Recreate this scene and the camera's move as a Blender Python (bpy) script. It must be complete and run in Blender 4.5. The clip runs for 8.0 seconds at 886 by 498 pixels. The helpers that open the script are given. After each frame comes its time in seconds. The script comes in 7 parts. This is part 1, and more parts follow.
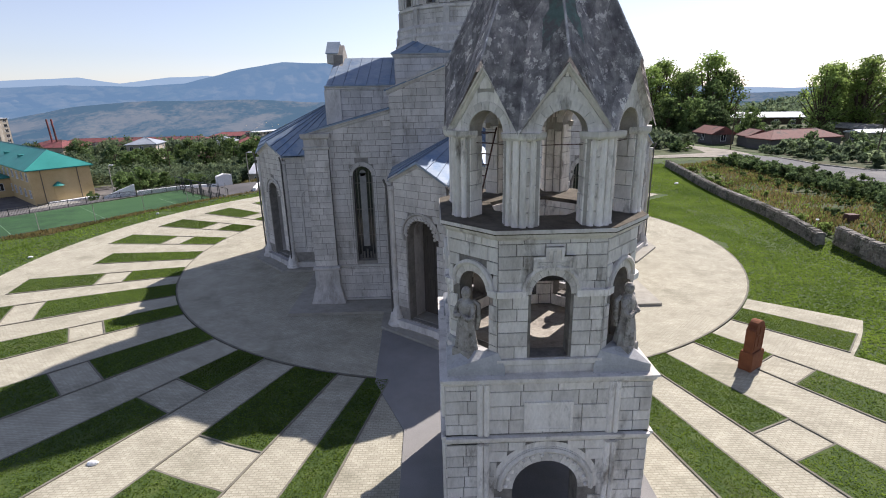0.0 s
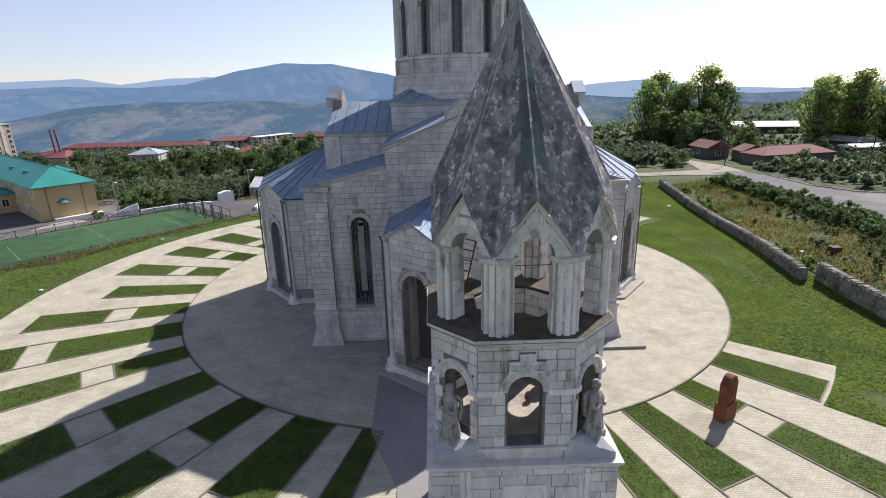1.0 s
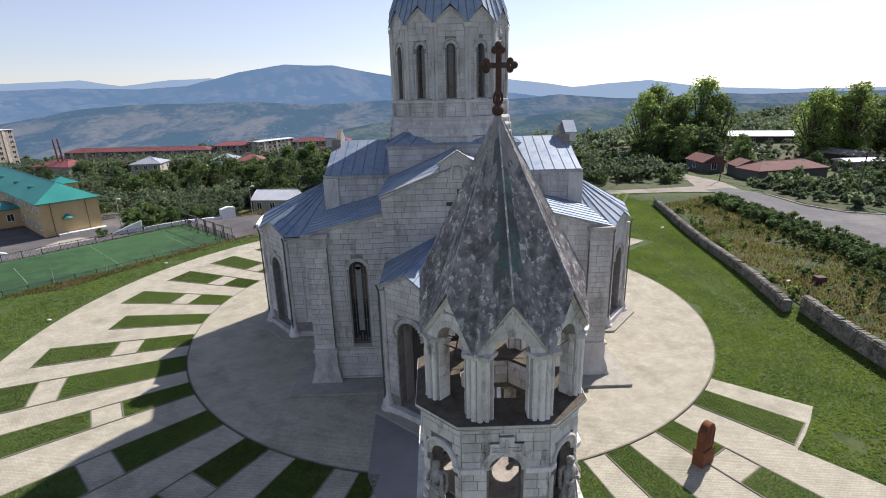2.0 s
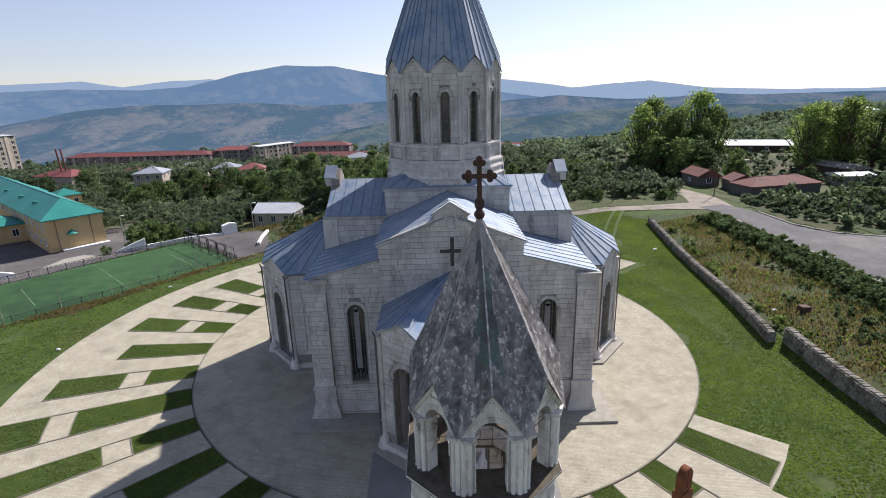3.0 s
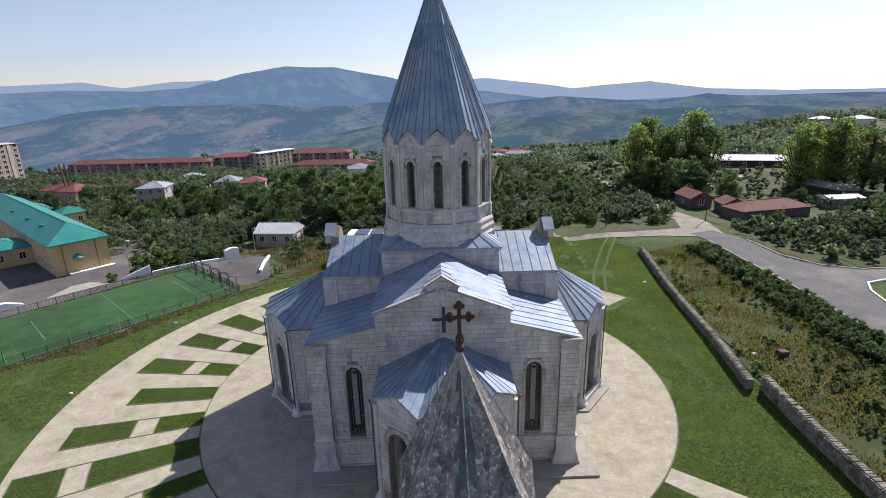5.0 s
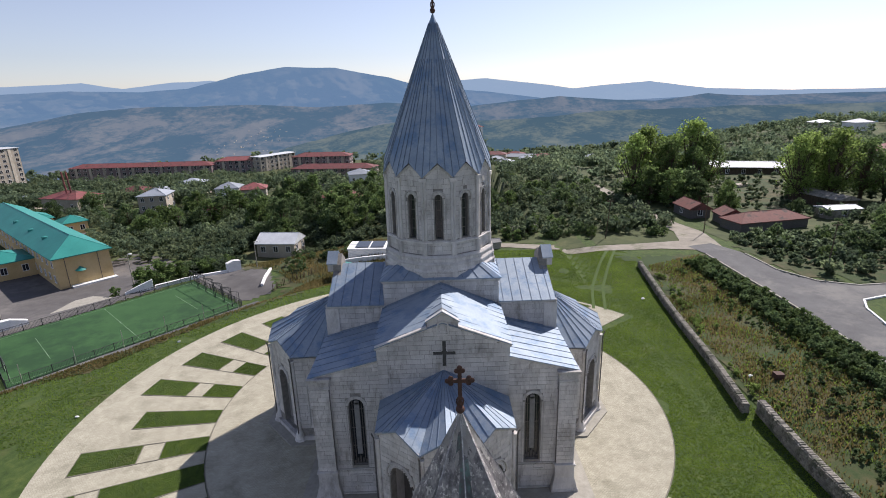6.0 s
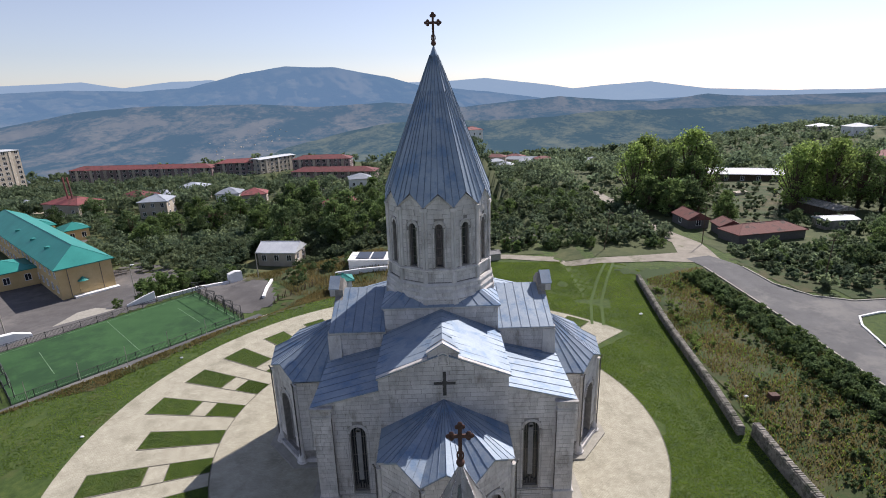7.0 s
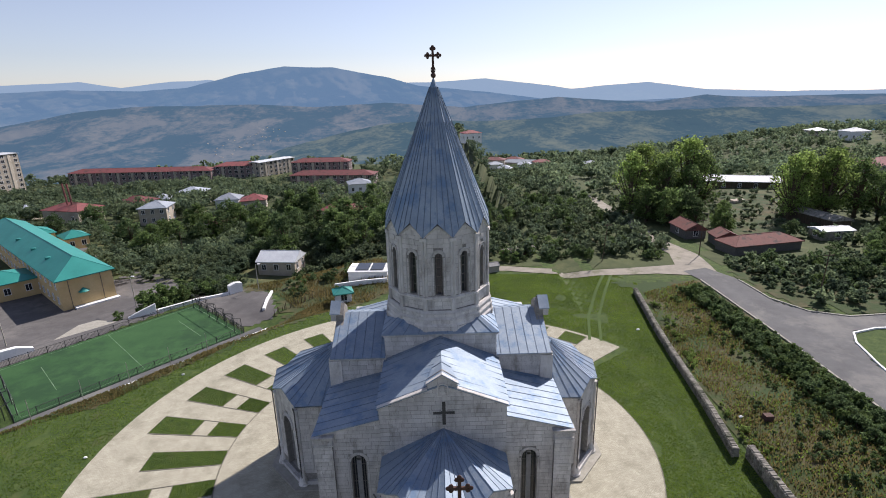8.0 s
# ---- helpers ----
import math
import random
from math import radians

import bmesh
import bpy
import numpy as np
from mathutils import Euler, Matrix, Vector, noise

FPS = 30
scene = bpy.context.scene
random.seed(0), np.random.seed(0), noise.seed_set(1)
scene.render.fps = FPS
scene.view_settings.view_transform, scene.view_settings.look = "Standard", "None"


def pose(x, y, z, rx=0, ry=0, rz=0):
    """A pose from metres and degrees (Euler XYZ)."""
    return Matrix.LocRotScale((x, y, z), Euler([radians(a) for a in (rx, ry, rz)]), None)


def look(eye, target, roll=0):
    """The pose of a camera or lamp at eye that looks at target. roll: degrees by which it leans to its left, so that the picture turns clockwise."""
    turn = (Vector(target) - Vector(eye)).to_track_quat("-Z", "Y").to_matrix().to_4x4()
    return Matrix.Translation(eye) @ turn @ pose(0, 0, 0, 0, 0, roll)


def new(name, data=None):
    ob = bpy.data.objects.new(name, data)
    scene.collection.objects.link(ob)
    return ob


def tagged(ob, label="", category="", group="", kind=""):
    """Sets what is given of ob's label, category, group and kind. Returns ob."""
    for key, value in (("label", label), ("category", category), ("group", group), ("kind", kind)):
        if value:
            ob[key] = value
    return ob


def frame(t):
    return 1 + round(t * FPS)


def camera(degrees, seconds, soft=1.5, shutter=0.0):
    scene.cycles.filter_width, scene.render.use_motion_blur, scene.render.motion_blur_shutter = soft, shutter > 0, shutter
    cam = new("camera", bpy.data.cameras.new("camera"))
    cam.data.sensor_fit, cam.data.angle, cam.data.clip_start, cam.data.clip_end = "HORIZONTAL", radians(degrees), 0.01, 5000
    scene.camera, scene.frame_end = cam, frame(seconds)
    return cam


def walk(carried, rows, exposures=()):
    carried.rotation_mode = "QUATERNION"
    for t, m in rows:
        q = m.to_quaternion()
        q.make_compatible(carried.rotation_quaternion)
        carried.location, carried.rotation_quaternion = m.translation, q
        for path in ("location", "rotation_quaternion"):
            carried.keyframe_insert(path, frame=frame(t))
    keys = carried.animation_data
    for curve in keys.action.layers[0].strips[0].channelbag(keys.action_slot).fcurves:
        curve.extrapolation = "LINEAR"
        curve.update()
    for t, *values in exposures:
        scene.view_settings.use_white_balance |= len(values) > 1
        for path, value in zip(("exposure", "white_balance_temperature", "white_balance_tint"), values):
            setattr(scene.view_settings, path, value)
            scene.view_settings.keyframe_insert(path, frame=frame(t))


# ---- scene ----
cam = camera(82.0, 8.0, 1.0)
PATH = [
    (0, (-1.97, -35.783, 10.772), (-1.943, -33.872, 10.185), -1.3),
    (0.5, (-1.779, -36.023, 12.038), (-1.754, -34.111, 11.452), -1.4),
    (1, (-1.556, -36.293, 13.478), (-1.532, -34.381, 12.892), -1.4),
    (1.5, (-1.356, -36.506, 14.698), (-1.333, -34.593, 14.114), -1.4),
    (3, (-0.708, -37.313, 18.82), (-0.689, -35.4, 18.238), -1.5),
    (3.5, (-0.515, -37.575, 19.924), (-0.496, -35.661, 19.344), -1.5),
    (4, (-0.318, -37.86, 21.002), (-0.299, -35.946, 20.422), -1.6),
    (4.5, (-0.173, -38.06, 22.12), (-0.155, -36.146, 21.539), -1.5),
    (6, (-0.095, -38.038, 25.496), (-0.077, -36.125, 24.915), -1.6),
    (6.5, (-0.081, -38.056, 26.521), (-0.064, -36.143, 25.938), -1.6),
    (7, (-0.087, -38.039, 27.611), (-0.068, -36.126, 27.028), -1.5),
    (7.5, (-0.071, -38.023, 28.698), (-0.05, -36.11, 28.114), -1.5),
    (8, (-0.087, -38.018, 29.721), (-0.063, -36.105, 29.138), -1.4),
]
walk(cam, [(t, look(eye, target, roll)) for t, eye, target, roll in PATH], [(0, 0.62, 6500, 17), (3.5, 0.43, 6500, 17), (8, 0.38, 6500, 17)])


# ---- light ----
world = bpy.data.worlds.new("sky")
scene.world = world
world.use_nodes = True
wn = world.node_tree
sky = wn.nodes.new("ShaderNodeTexSky")
sky.sky_type, sky.sun_disc = "NISHITA", False
SUN_ELEV, SUN_DIR = radians(42), Vector((0.64, 0.77, 0)).normalized()
sky.sun_elevation = SUN_ELEV
sky.sun_rotation = math.atan2(SUN_DIR.x, SUN_DIR.y)
sky.altitude, sky.air_density, sky.dust_density, sky.ozone_density = 1300, 1.2, 0.8, 2.0
haze = wn.nodes.new("ShaderNodeHueSaturation")
haze.inputs["Saturation"].default_value = 0.68
tint = wn.nodes.new("ShaderNodeMix")
tint.data_type, tint.blend_type = "RGBA", "MULTIPLY"
tint.inputs[0].default_value = 1.0
tint.inputs[7].default_value = (0.96, 0.975, 1.08, 1)
wn.links.new(sky.outputs[0], haze.inputs["Color"])
wn.links.new(haze.outputs[0], tint.inputs[6])
wn.links.new(tint.outputs[2], wn.nodes["Background"].inputs[0])
wn.nodes["Background"].inputs[1].default_value = 0.088
sun = new("sun", bpy.data.lights.new("sun", "SUN"))
sun.data.energy, sun.data.angle, sun.data.color = 4.9, radians(0.6), (1.0, 0.96, 0.89)
to_sun = Vector((SUN_DIR.x * math.cos(SUN_ELEV), SUN_DIR.y * math.cos(SUN_ELEV), math.sin(SUN_ELEV)))
sun.matrix_world = look(to_sun * 100, (0, 0, 0))


# ---- materials ----
def ramp_node(nt, stops):
    r = nt.nodes.new("ShaderNodeValToRGB")
    el = r.color_ramp.elements
    while len(el) > 1:
        el.remove(el[-1])
    el[0].position, el[0].color = stops[0][0], (*stops[0][1], 1)
    for p, c in stops[1:]:
        e = el.new(p)
        e.color = (*c, 1)
    return r


def material(name, stops, scale=2.0, fine=None, rough=0.85, bump=0.0, metal=0.0, vary=0.0, stretch=(1, 1, 1), stain=None, stain_scale=0.4, island=0.0, spec=0.3, stain_range=(0.5, 0.62)):
    """A rock-, earth-, metal- or paint-like surface: two sizes of noise through a colour ramp, stains of a second colour, fine relief."""
    m = bpy.data.materials.new(name)
    m.use_nodes = True
    nt = m.node_tree
    L = nt.links.new
    b = nt.nodes["Principled BSDF"]
    b.inputs["Roughness"].default_value, b.inputs["Metallic"].default_value = rough, metal
    b.inputs["Specular IOR Level"].default_value = spec
    geo = nt.nodes.new("ShaderNodeNewGeometry")
    mp = nt.nodes.new("ShaderNodeMapping")
    mp.inputs["Scale"].default_value = stretch
    L(geo.outputs["Position"], mp.inputs["Vector"])
    n1 = nt.nodes.new("ShaderNodeTexNoise")
    n1.inputs["Scale"].default_value, n1.inputs["Detail"].default_value, n1.inputs["Roughness"].default_value = scale, 6, 0.65
    L(mp.outputs[0], n1.inputs["Vector"])
    r = ramp_node(nt, stops)
    L(n1.outputs["Fac"], r.inputs[0])
    col = r.outputs[0]
    n2 = nt.nodes.new("ShaderNodeTexNoise")
    n2.inputs["Scale"].default_value, n2.inputs["Detail"].default_value = fine or scale * 9, 4
    L(mp.outputs[0], n2.inputs["Vector"])
    if stain:
        n3 = nt.nodes.new("ShaderNodeTexNoise")
        n3.inputs["Scale"].default_value, n3.inputs["Detail"].default_value, n3.inputs["Roughness"].default_value = stain_scale, 7, 0.7
        L(mp.outputs[0], n3.inputs["Vector"])
        sr = ramp_node(nt, [(stain_range[0], (0, 0, 0)), (stain_range[1], (1, 1, 1))])
        L(n3.outputs["Fac"], sr.inputs[0])
        mx = nt.nodes.new("ShaderNodeMix")
        mx.data_type = "RGBA"
        L(sr.outputs[0], mx.inputs[0])
        L(col, mx.inputs[6])
        mx.inputs[7].default_value = (*stain, 1)
        col = mx.outputs[2]
    hs = nt.nodes.new("ShaderNodeHueSaturation")
    L(col, hs.inputs["Color"])
    mr = nt.nodes.new("ShaderNodeMapRange")
    mr.inputs["To Min"].default_value, mr.inputs["To Max"].default_value = 0.82, 1.18
    L(n2.outputs["Fac"], mr.inputs["Value"])
    val = mr.outputs[0]
    for amount, node, socket in ((vary, "ShaderNodeObjectInfo", "Random"), (island, "ShaderNodeNewGeometry", "Random Per Island")):
        if amount:
            oi = nt.nodes.new(node)
            v = nt.nodes.new("ShaderNodeMapRange")
            v.inputs["To Min"].default_value, v.inputs["To Max"].default_value = 1 - amount, 1 + amount
            L(oi.outputs[socket], v.inputs["Value"])
            mu = nt.nodes.new("ShaderNodeMath")
            mu.operation = "MULTIPLY"
            L(val, mu.inputs[0])
            L(v.outputs[0], mu.inputs[1])
            val = mu.outputs[0]
    L(val, hs.inputs["Value"])
    L(hs.outputs[0], b.inputs["Base Color"])
    if bump:
        bp = nt.nodes.new("ShaderNodeBump")
        bp.inputs["Strength"].default_value, bp.inputs["Distance"].default_value = bump, 0.03
        L(n2.outputs["Fac"], bp.inputs["Height"])
        L(bp.outputs[0], b.inputs["Normal"])
    return m


def add_setts(m, size, amount):
    """Small laid setts with darker joints over a paving material."""
    nt = m.node_tree
    L = nt.links.new
    hs = [n for n in nt.nodes if n.type == "HUE_SAT"][0]
    b = nt.nodes["Principled BSDF"]
    geo = nt.nodes.new("ShaderNodeNewGeometry")
    br = nt.nodes.new("ShaderNodeTexBrick")
    br.inputs["Color1"].default_value, br.inputs["Color2"].default_value, br.inputs["Mortar"].default_value = (1.06, 1.06, 1.05, 1), (0.84, 0.83, 0.81, 1), (0.56, 0.54, 0.5, 1)
    br.inputs["Scale"].default_value, br.inputs["Mortar Size"].default_value, br.inputs["Mortar Smooth"].default_value = 1 / size, 0.03, 0.4
    L(geo.outputs["Position"], br.inputs["Vector"])
    mx = nt.nodes.new("ShaderNodeMix")
    mx.data_type, mx.blend_type = "RGBA", "MULTIPLY"
    mx.inputs[0].default_value = amount
    L(hs.outputs[0], mx.inputs[6])
    L(br.outputs["Color"], mx.inputs[7])
    L(mx.outputs[2], b.inputs["Base Color"])
    return m


def leaf_material(name, dark, light, island=0.35, scale=0.5):
    m = material(name, [(0.3, dark), (0.7, light)], scale=scale, fine=3.0, rough=0.75, island=island, vary=0.25, spec=0.08)
    nt = m.node_tree
    b = nt.nodes["Principled BSDF"]
    tr = nt.nodes.new("ShaderNodeBsdfTranslucent")
    add = nt.nodes.new("ShaderNodeMixShader")
    add.inputs[0].default_value = 0.6
    hs = [n for n in nt.nodes if n.type == "HUE_SAT"][0]
    nt.links.new(hs.outputs[0], tr.inputs["Color"])
    nt.links.new(b.outputs[0], add.inputs[1])
    nt.links.new(tr.outputs[0], add.inputs[2])
    nt.links.new(add.outputs[0], nt.nodes["Material Output"].inputs["Surface"])
    return m


STONE = material("pale_limestone", [(0.25, (0.38, 0.36, 0.34)), (0.5, (0.52, 0.498, 0.472)), (0.8, (0.64, 0.615, 0.585))], 1.4, 18, 0.9, 0.5, vary=0.10, island=0.10, stretch=(1, 1, 0.4), stain=(0.24, 0.215, 0.19), stain_scale=1.3, stain_range=(0.52, 0.74))
OLDSTONE = material("weathered_limestone", [(0.25, (0.47, 0.435, 0.39)), (0.5, (0.69, 0.655, 0.605)), (0.8, (0.82, 0.79, 0.745))], 2.0, 20, 0.92, 0.8, vary=0.14, island=0.14, stretch=(1, 1, 0.4), stain=(0.16, 0.14, 0.115), stain_scale=1.8, stain_range=(0.55, 0.72))
JOINT = material("old_mortar", [(0.3, (0.17, 0.16, 0.145)), (0.7, (0.31, 0.29, 0.265))], 3, 20, 0.95, 0.4)
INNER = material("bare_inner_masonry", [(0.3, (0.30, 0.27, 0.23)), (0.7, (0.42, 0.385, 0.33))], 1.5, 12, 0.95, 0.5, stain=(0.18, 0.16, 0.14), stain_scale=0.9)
ZINC = material("zinc_roof_sheet", [(0.3, (0.20, 0.255, 0.325)), (0.7, (0.295, 0.35, 0.41))], 0.7, 9, 0.6, 0.06, metal=0.25, spec=0.3, island=0.1, stain=(0.145, 0.22, 0.325), stain_scale=0.6)
OLDROOF = material("weathered_tower_roof_sheet", [(0.36, (0.24, 0.222, 0.225)), (0.5, (0.37, 0.348, 0.345)), (0.64, (0.54, 0.515, 0.495))], 5.5, 45, 0.7, 0.4, spec=0.35, vary=0.3, stretch=(1, 1, 0.7), stain=(0.80, 0.775, 0.74), stain_scale=6.5, stain_range=(0.55, 0.58))
PALEROOF = material("pale_upper_roof_sheet", [(0.3, (0.44, 0.42, 0.40)), (0.7, (0.66, 0.635, 0.605))], 3.0, 40, 0.7, 0.4, spec=0.35, vary=0.2, stretch=(1, 1, 0.5), stain=(0.24, 0.225, 0.22), stain_scale=5.5, stain_range=(0.57, 0.62))
PATINA = material("green_copper_patina", [(0.3, (0.17, 0.245, 0.22)), (0.7, (0.30, 0.41, 0.37))], 2.6, 30, 0.75, 0.4, vary=0.2, stain=(0.23, 0.22, 0.22), stain_scale=3.4, stain_range=(0.46, 0.56))
PALEMORTAR = material("pale_mortar", [(0.3, (0.30, 0.28, 0.25)), (0.7, (0.46, 0.435, 0.395))], 3, 20, 0.95, 0.4)
RUST = material("rusty_sheet_roof", [(0.3, (0.12, 0.045, 0.038)), (0.7, (0.20, 0.075, 0.06))], 0.6, 8, 0.8, 0.3, vary=0.2, stain=(0.06, 0.035, 0.03), stain_scale=0.6)
BLUEROOF = material("grey_blue_sheet_roof", [(0.3, (0.26, 0.29, 0.33)), (0.7, (0.38, 0.41, 0.45))], 0.5, 8, 0.6, 0.05, vary=0.2)
YARD = material("dark_yard_asphalt", [(0.3, (0.085, 0.08, 0.078)), (0.7, (0.125, 0.118, 0.115))], 0.4, 25, 0.9, 0.3, stain=(0.16, 0.15, 0.14), stain_scale=0.12)
WORNGRASS = material("worn_pale_grass", [(0.3, (0.045, 0.082, 0.018)), (0.7, (0.07, 0.105, 0.026))], 1.2, 12, 0.95, 0.5)
# seams are darker than the sheet: their shadow side is put into the colour
SEAM = material("zinc_seam_shadow_tone", [(0.3, (0.12, 0.16, 0.215)), (0.7, (0.18, 0.23, 0.295))], 2, 9, 0.6, 0.05, metal=0.3)
MOSS = material("dark_dirt_and_moss", [(0.3, (0.055, 0.045, 0.033)), (0.7, (0.14, 0.12, 0.09))], 3, 20, 0.95, 0.5)
FLAT = material("shaded_flat_render", [(0.3, (0.17, 0.125, 0.125)), (0.7, (0.25, 0.195, 0.19))], 0.4, 8, 0.9, 0.1)
IRON = material("rusted_iron", [(0.3, (0.05, 0.03, 0.025)), (0.7, (0.12, 0.06, 0.045))], 6, 40, 0.8, 0.3)
DARKGLASS = material("dark_window_glass", [(0.3, (0.02, 0.022, 0.025)), (0.7, (0.04, 0.042, 0.047))], 1.0, 6, 0.12, 0.0, spec=0.6)
LATTICE = material("window_lattice", [(0.3, (0.09, 0.085, 0.08)), (0.7, (0.14, 0.13, 0.12))], 4, 20, 0.7)
PAVER = add_setts(material("pale_paving_setts", [(0.3, (0.34, 0.32, 0.25)), (0.7, (0.465, 0.44, 0.35))], 0.9, 14, 0.95, 0.3, vary=0.04, stain=(0.25, 0.24, 0.18), stain_scale=0.35, stain_range=(0.52, 0.75)), 0.38, 0.8)
EDGING = material("dull_bed_edging", [(0.3, (0.13, 0.12, 0.095)), (0.7, (0.22, 0.205, 0.165))], 2, 20, 0.95, 0.3)
WEATHERED = material("grey_weathered_dressing", [(0.3, (0.36, 0.36, 0.36)), (0.7, (0.52, 0.515, 0.505))], 2, 22, 0.9, 0.4, stain=(0.25, 0.24, 0.23), stain_scale=1.6, stain_range=(0.56, 0.72))
STATUE = material("grimy_statue_stone", [(0.3, (0.24, 0.22, 0.195)), (0.7, (0.46, 0.435, 0.40))], 5, 30, 0.95, 0.7, stain=(0.13, 0.12, 0.10), stain_scale=4.0, stain_range=(0.52, 0.66))
KERB = material("concrete_kerb", [(0.3, (0.27, 0.255, 0.215)), (0.7, (0.38, 0.36, 0.31))], 2, 20, 0.95, 0.3)
ASPHALT = material("grey_asphalt", [(0.3, (0.09, 0.09, 0.092)), (0.7, (0.13, 0.13, 0.13))], 0.4, 25, 0.9, 0.3, stain=(0.17, 0.165, 0.155), stain_scale=0.12)
WALKWAY = material("worn_asphalt_walk", [(0.3, (0.20, 0.195, 0.185)), (0.7, (0.27, 0.26, 0.25))], 0.5, 25, 0.9, 0.3)
MEADOW = material("dry_meadow", [(0.3, (0.045, 0.052, 0.02)), (0.5, (0.07, 0.066, 0.028)), (0.7, (0.115, 0.092, 0.045))], 0.35, 8, 0.95, 0.8, stain=(0.034, 0.058, 0.016), stain_scale=0.16, stain_range=(0.42, 0.56))
SCRUB = material("scrub_ground", [(0.3, (0.035, 0.05, 0.016)), (0.7, (0.08, 0.095, 0.035))], 0.2, 5, 0.95, 0.7, stain=(0.13, 0.115, 0.055), stain_scale=0.05, stain_range=(0.55, 0.72))
DIRT = material("pale_dirt_track", [(0.3, (0.21, 0.19, 0.155)), (0.7, (0.32, 0.29, 0.24))], 0.5, 10, 0.95, 0.4, stain=(0.11, 0.115, 0.06), stain_scale=0.3, stain_range=(0.54, 0.7))
TURF = material("artificial_turf", [(0.3, (0.024, 0.075, 0.024)), (0.7, (0.042, 0.108, 0.036))], 0.25, 20, 0.9, 0.2, stain=(0.02, 0.06, 0.022), stain_scale=0.12, stain_range=(0.48, 0.58))
WHITE = material("white_paint", [(0.3, (0.70, 0.70, 0.69)), (0.7, (0.82, 0.82, 0.81))], 0.8, 10, 0.8, 0.1)
YELLOW = material("ochre_render", [(0.3, (0.50, 0.36, 0.17)), (0.7, (0.60, 0.45, 0.24))], 0.4, 10, 0.9, 0.1)
TEAL = material("teal_sheet_roof", [(0.3, (0.015, 0.19, 0.165)), (0.7, (0.028, 0.25, 0.215))], 0.3, 8, 0.5, 0.05, spec=0.4)
REDROOF = material("red_sheet_roof", [(0.3, (0.17, 0.05, 0.052)), (0.7, (0.25, 0.085, 0.08))], 0.4, 8, 0.75, 0.2, vary=0.25, stain=(0.10, 0.045, 0.04), stain_scale=0.4)
GREYROOF = material("pale_sheet_roof", [(0.3, (0.46, 0.48, 0.50)), (0.7, (0.60, 0.62, 0.63))], 0.5, 8, 0.55, 0.05, vary=0.1)
PLASTER = material("stained_plaster", [(0.3, (0.36, 0.31, 0.25)), (0.7, (0.52, 0.46, 0.38))], 0.4, 8, 0.9, 0.1, vary=0.25)
FENCE = material("dark_fence_metal", [(0.3, (0.035, 0.037, 0.038)), (0.7, (0.065, 0.067, 0.065))], 3, 20, 0.6)
BARK = material("bark", [(0.3, (0.06, 0.045, 0.03)), (0.7, (0.12, 0.09, 0.06))], 4, 20, 0.95, 0.5, stretch=(1, 1, 0.2))
LEAF_D = leaf_material("dark_foliage", (0.07, 0.115, 0.05), (0.135, 0.185, 0.082))
LEAF_M = leaf_material("foliage", (0.075, 0.125, 0.042), (0.155, 0.215, 0.078))
# bluer and paler than near foliage: a little haze is put into the colour
WOOD_D = leaf_material("dark_woodland_foliage", (0.075, 0.112, 0.07), (0.16, 0.205, 0.12), 0.35, 0.12)
WOOD_L = leaf_material("pale_woodland_foliage", (0.095, 0.138, 0.075), (0.205, 0.25, 0.138), 0.35, 0.12)
LEAF_L = leaf_material("bright_foliage", (0.165, 0.25, 0.065), (0.29, 0.38, 0.115))
GRASSBLADE = leaf_material("meadow_grass", (0.078, 0.08, 0.026), (0.215, 0.165, 0.075), 0.25, 0.2)
LAWNBLADE = leaf_material("lawn_grass", (0.08, 0.128, 0.026), (0.175, 0.25, 0.044), 0.15, 0.22)
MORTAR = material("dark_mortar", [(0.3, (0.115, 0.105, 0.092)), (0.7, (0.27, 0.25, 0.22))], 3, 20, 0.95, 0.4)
SLAB = material("grey_window_slab", [(0.3, (0.20, 0.195, 0.19)), (0.7, (0.30, 0.295, 0.285))], 3, 20, 0.9, 0.3)
LAWN = material("cut_lawn", [(0.32, (0.029, 0.052, 0.011)), (0.5, (0.048, 0.08, 0.017)), (0.7, (0.08, 0.108, 0.025))], 1.3, 20, 0.95, 0.9, stain=(0.085, 0.085, 0.034), stain_scale=0.2, stain_range=(0.55, 0.75))
RUBBLE = material("rubble_wall_stone", [(0.3, (0.17, 0.158, 0.135)), (0.7, (0.33, 0.305, 0.265))], 1.5, 15, 0.95, 0.5, vary=0.2, island=0.25, stain=(0.10, 0.105, 0.075), stain_scale=0.9)
REDSTONE = material("red_tuff_stone", [(0.3, (0.13, 0.045, 0.022)), (0.7, (0.22, 0.085, 0.04))], 2, 25, 0.9, 0.5)


# ---- mesh tools ----
def mesh_from(name, verts, faces, mat, smooth=False):
    me = bpy.data.meshes.new(name)
    me.from_pydata([tuple(v) for v in verts], [], faces)
    me.materials.append(mat)
    if smooth:
        me.polygons.foreach_set("use_smooth", [True] * len(me.polygons))
    me.update()
    return me


def quads_mesh(name, verts, mat):
    """A mesh of loose quads from an array of corners, four to a quad."""
    n = len(verts) // 4
    me = bpy.data.meshes.new(name)
    me.vertices.add(n * 4)
    me.vertices.foreach_set("co", np.asarray(verts, np.float32).ravel())
    me.loops.add(n * 4)
    me.loops.foreach_set("vertex_index", np.arange(n * 4, dtype=np.int32))
    me.polygons.add(n)
    me.polygons.foreach_set("loop_start", np.arange(0, n * 4, 4, dtype=np.int32))
    me.materials.append(mat)
    me.update(calc_edges=True)
    return me


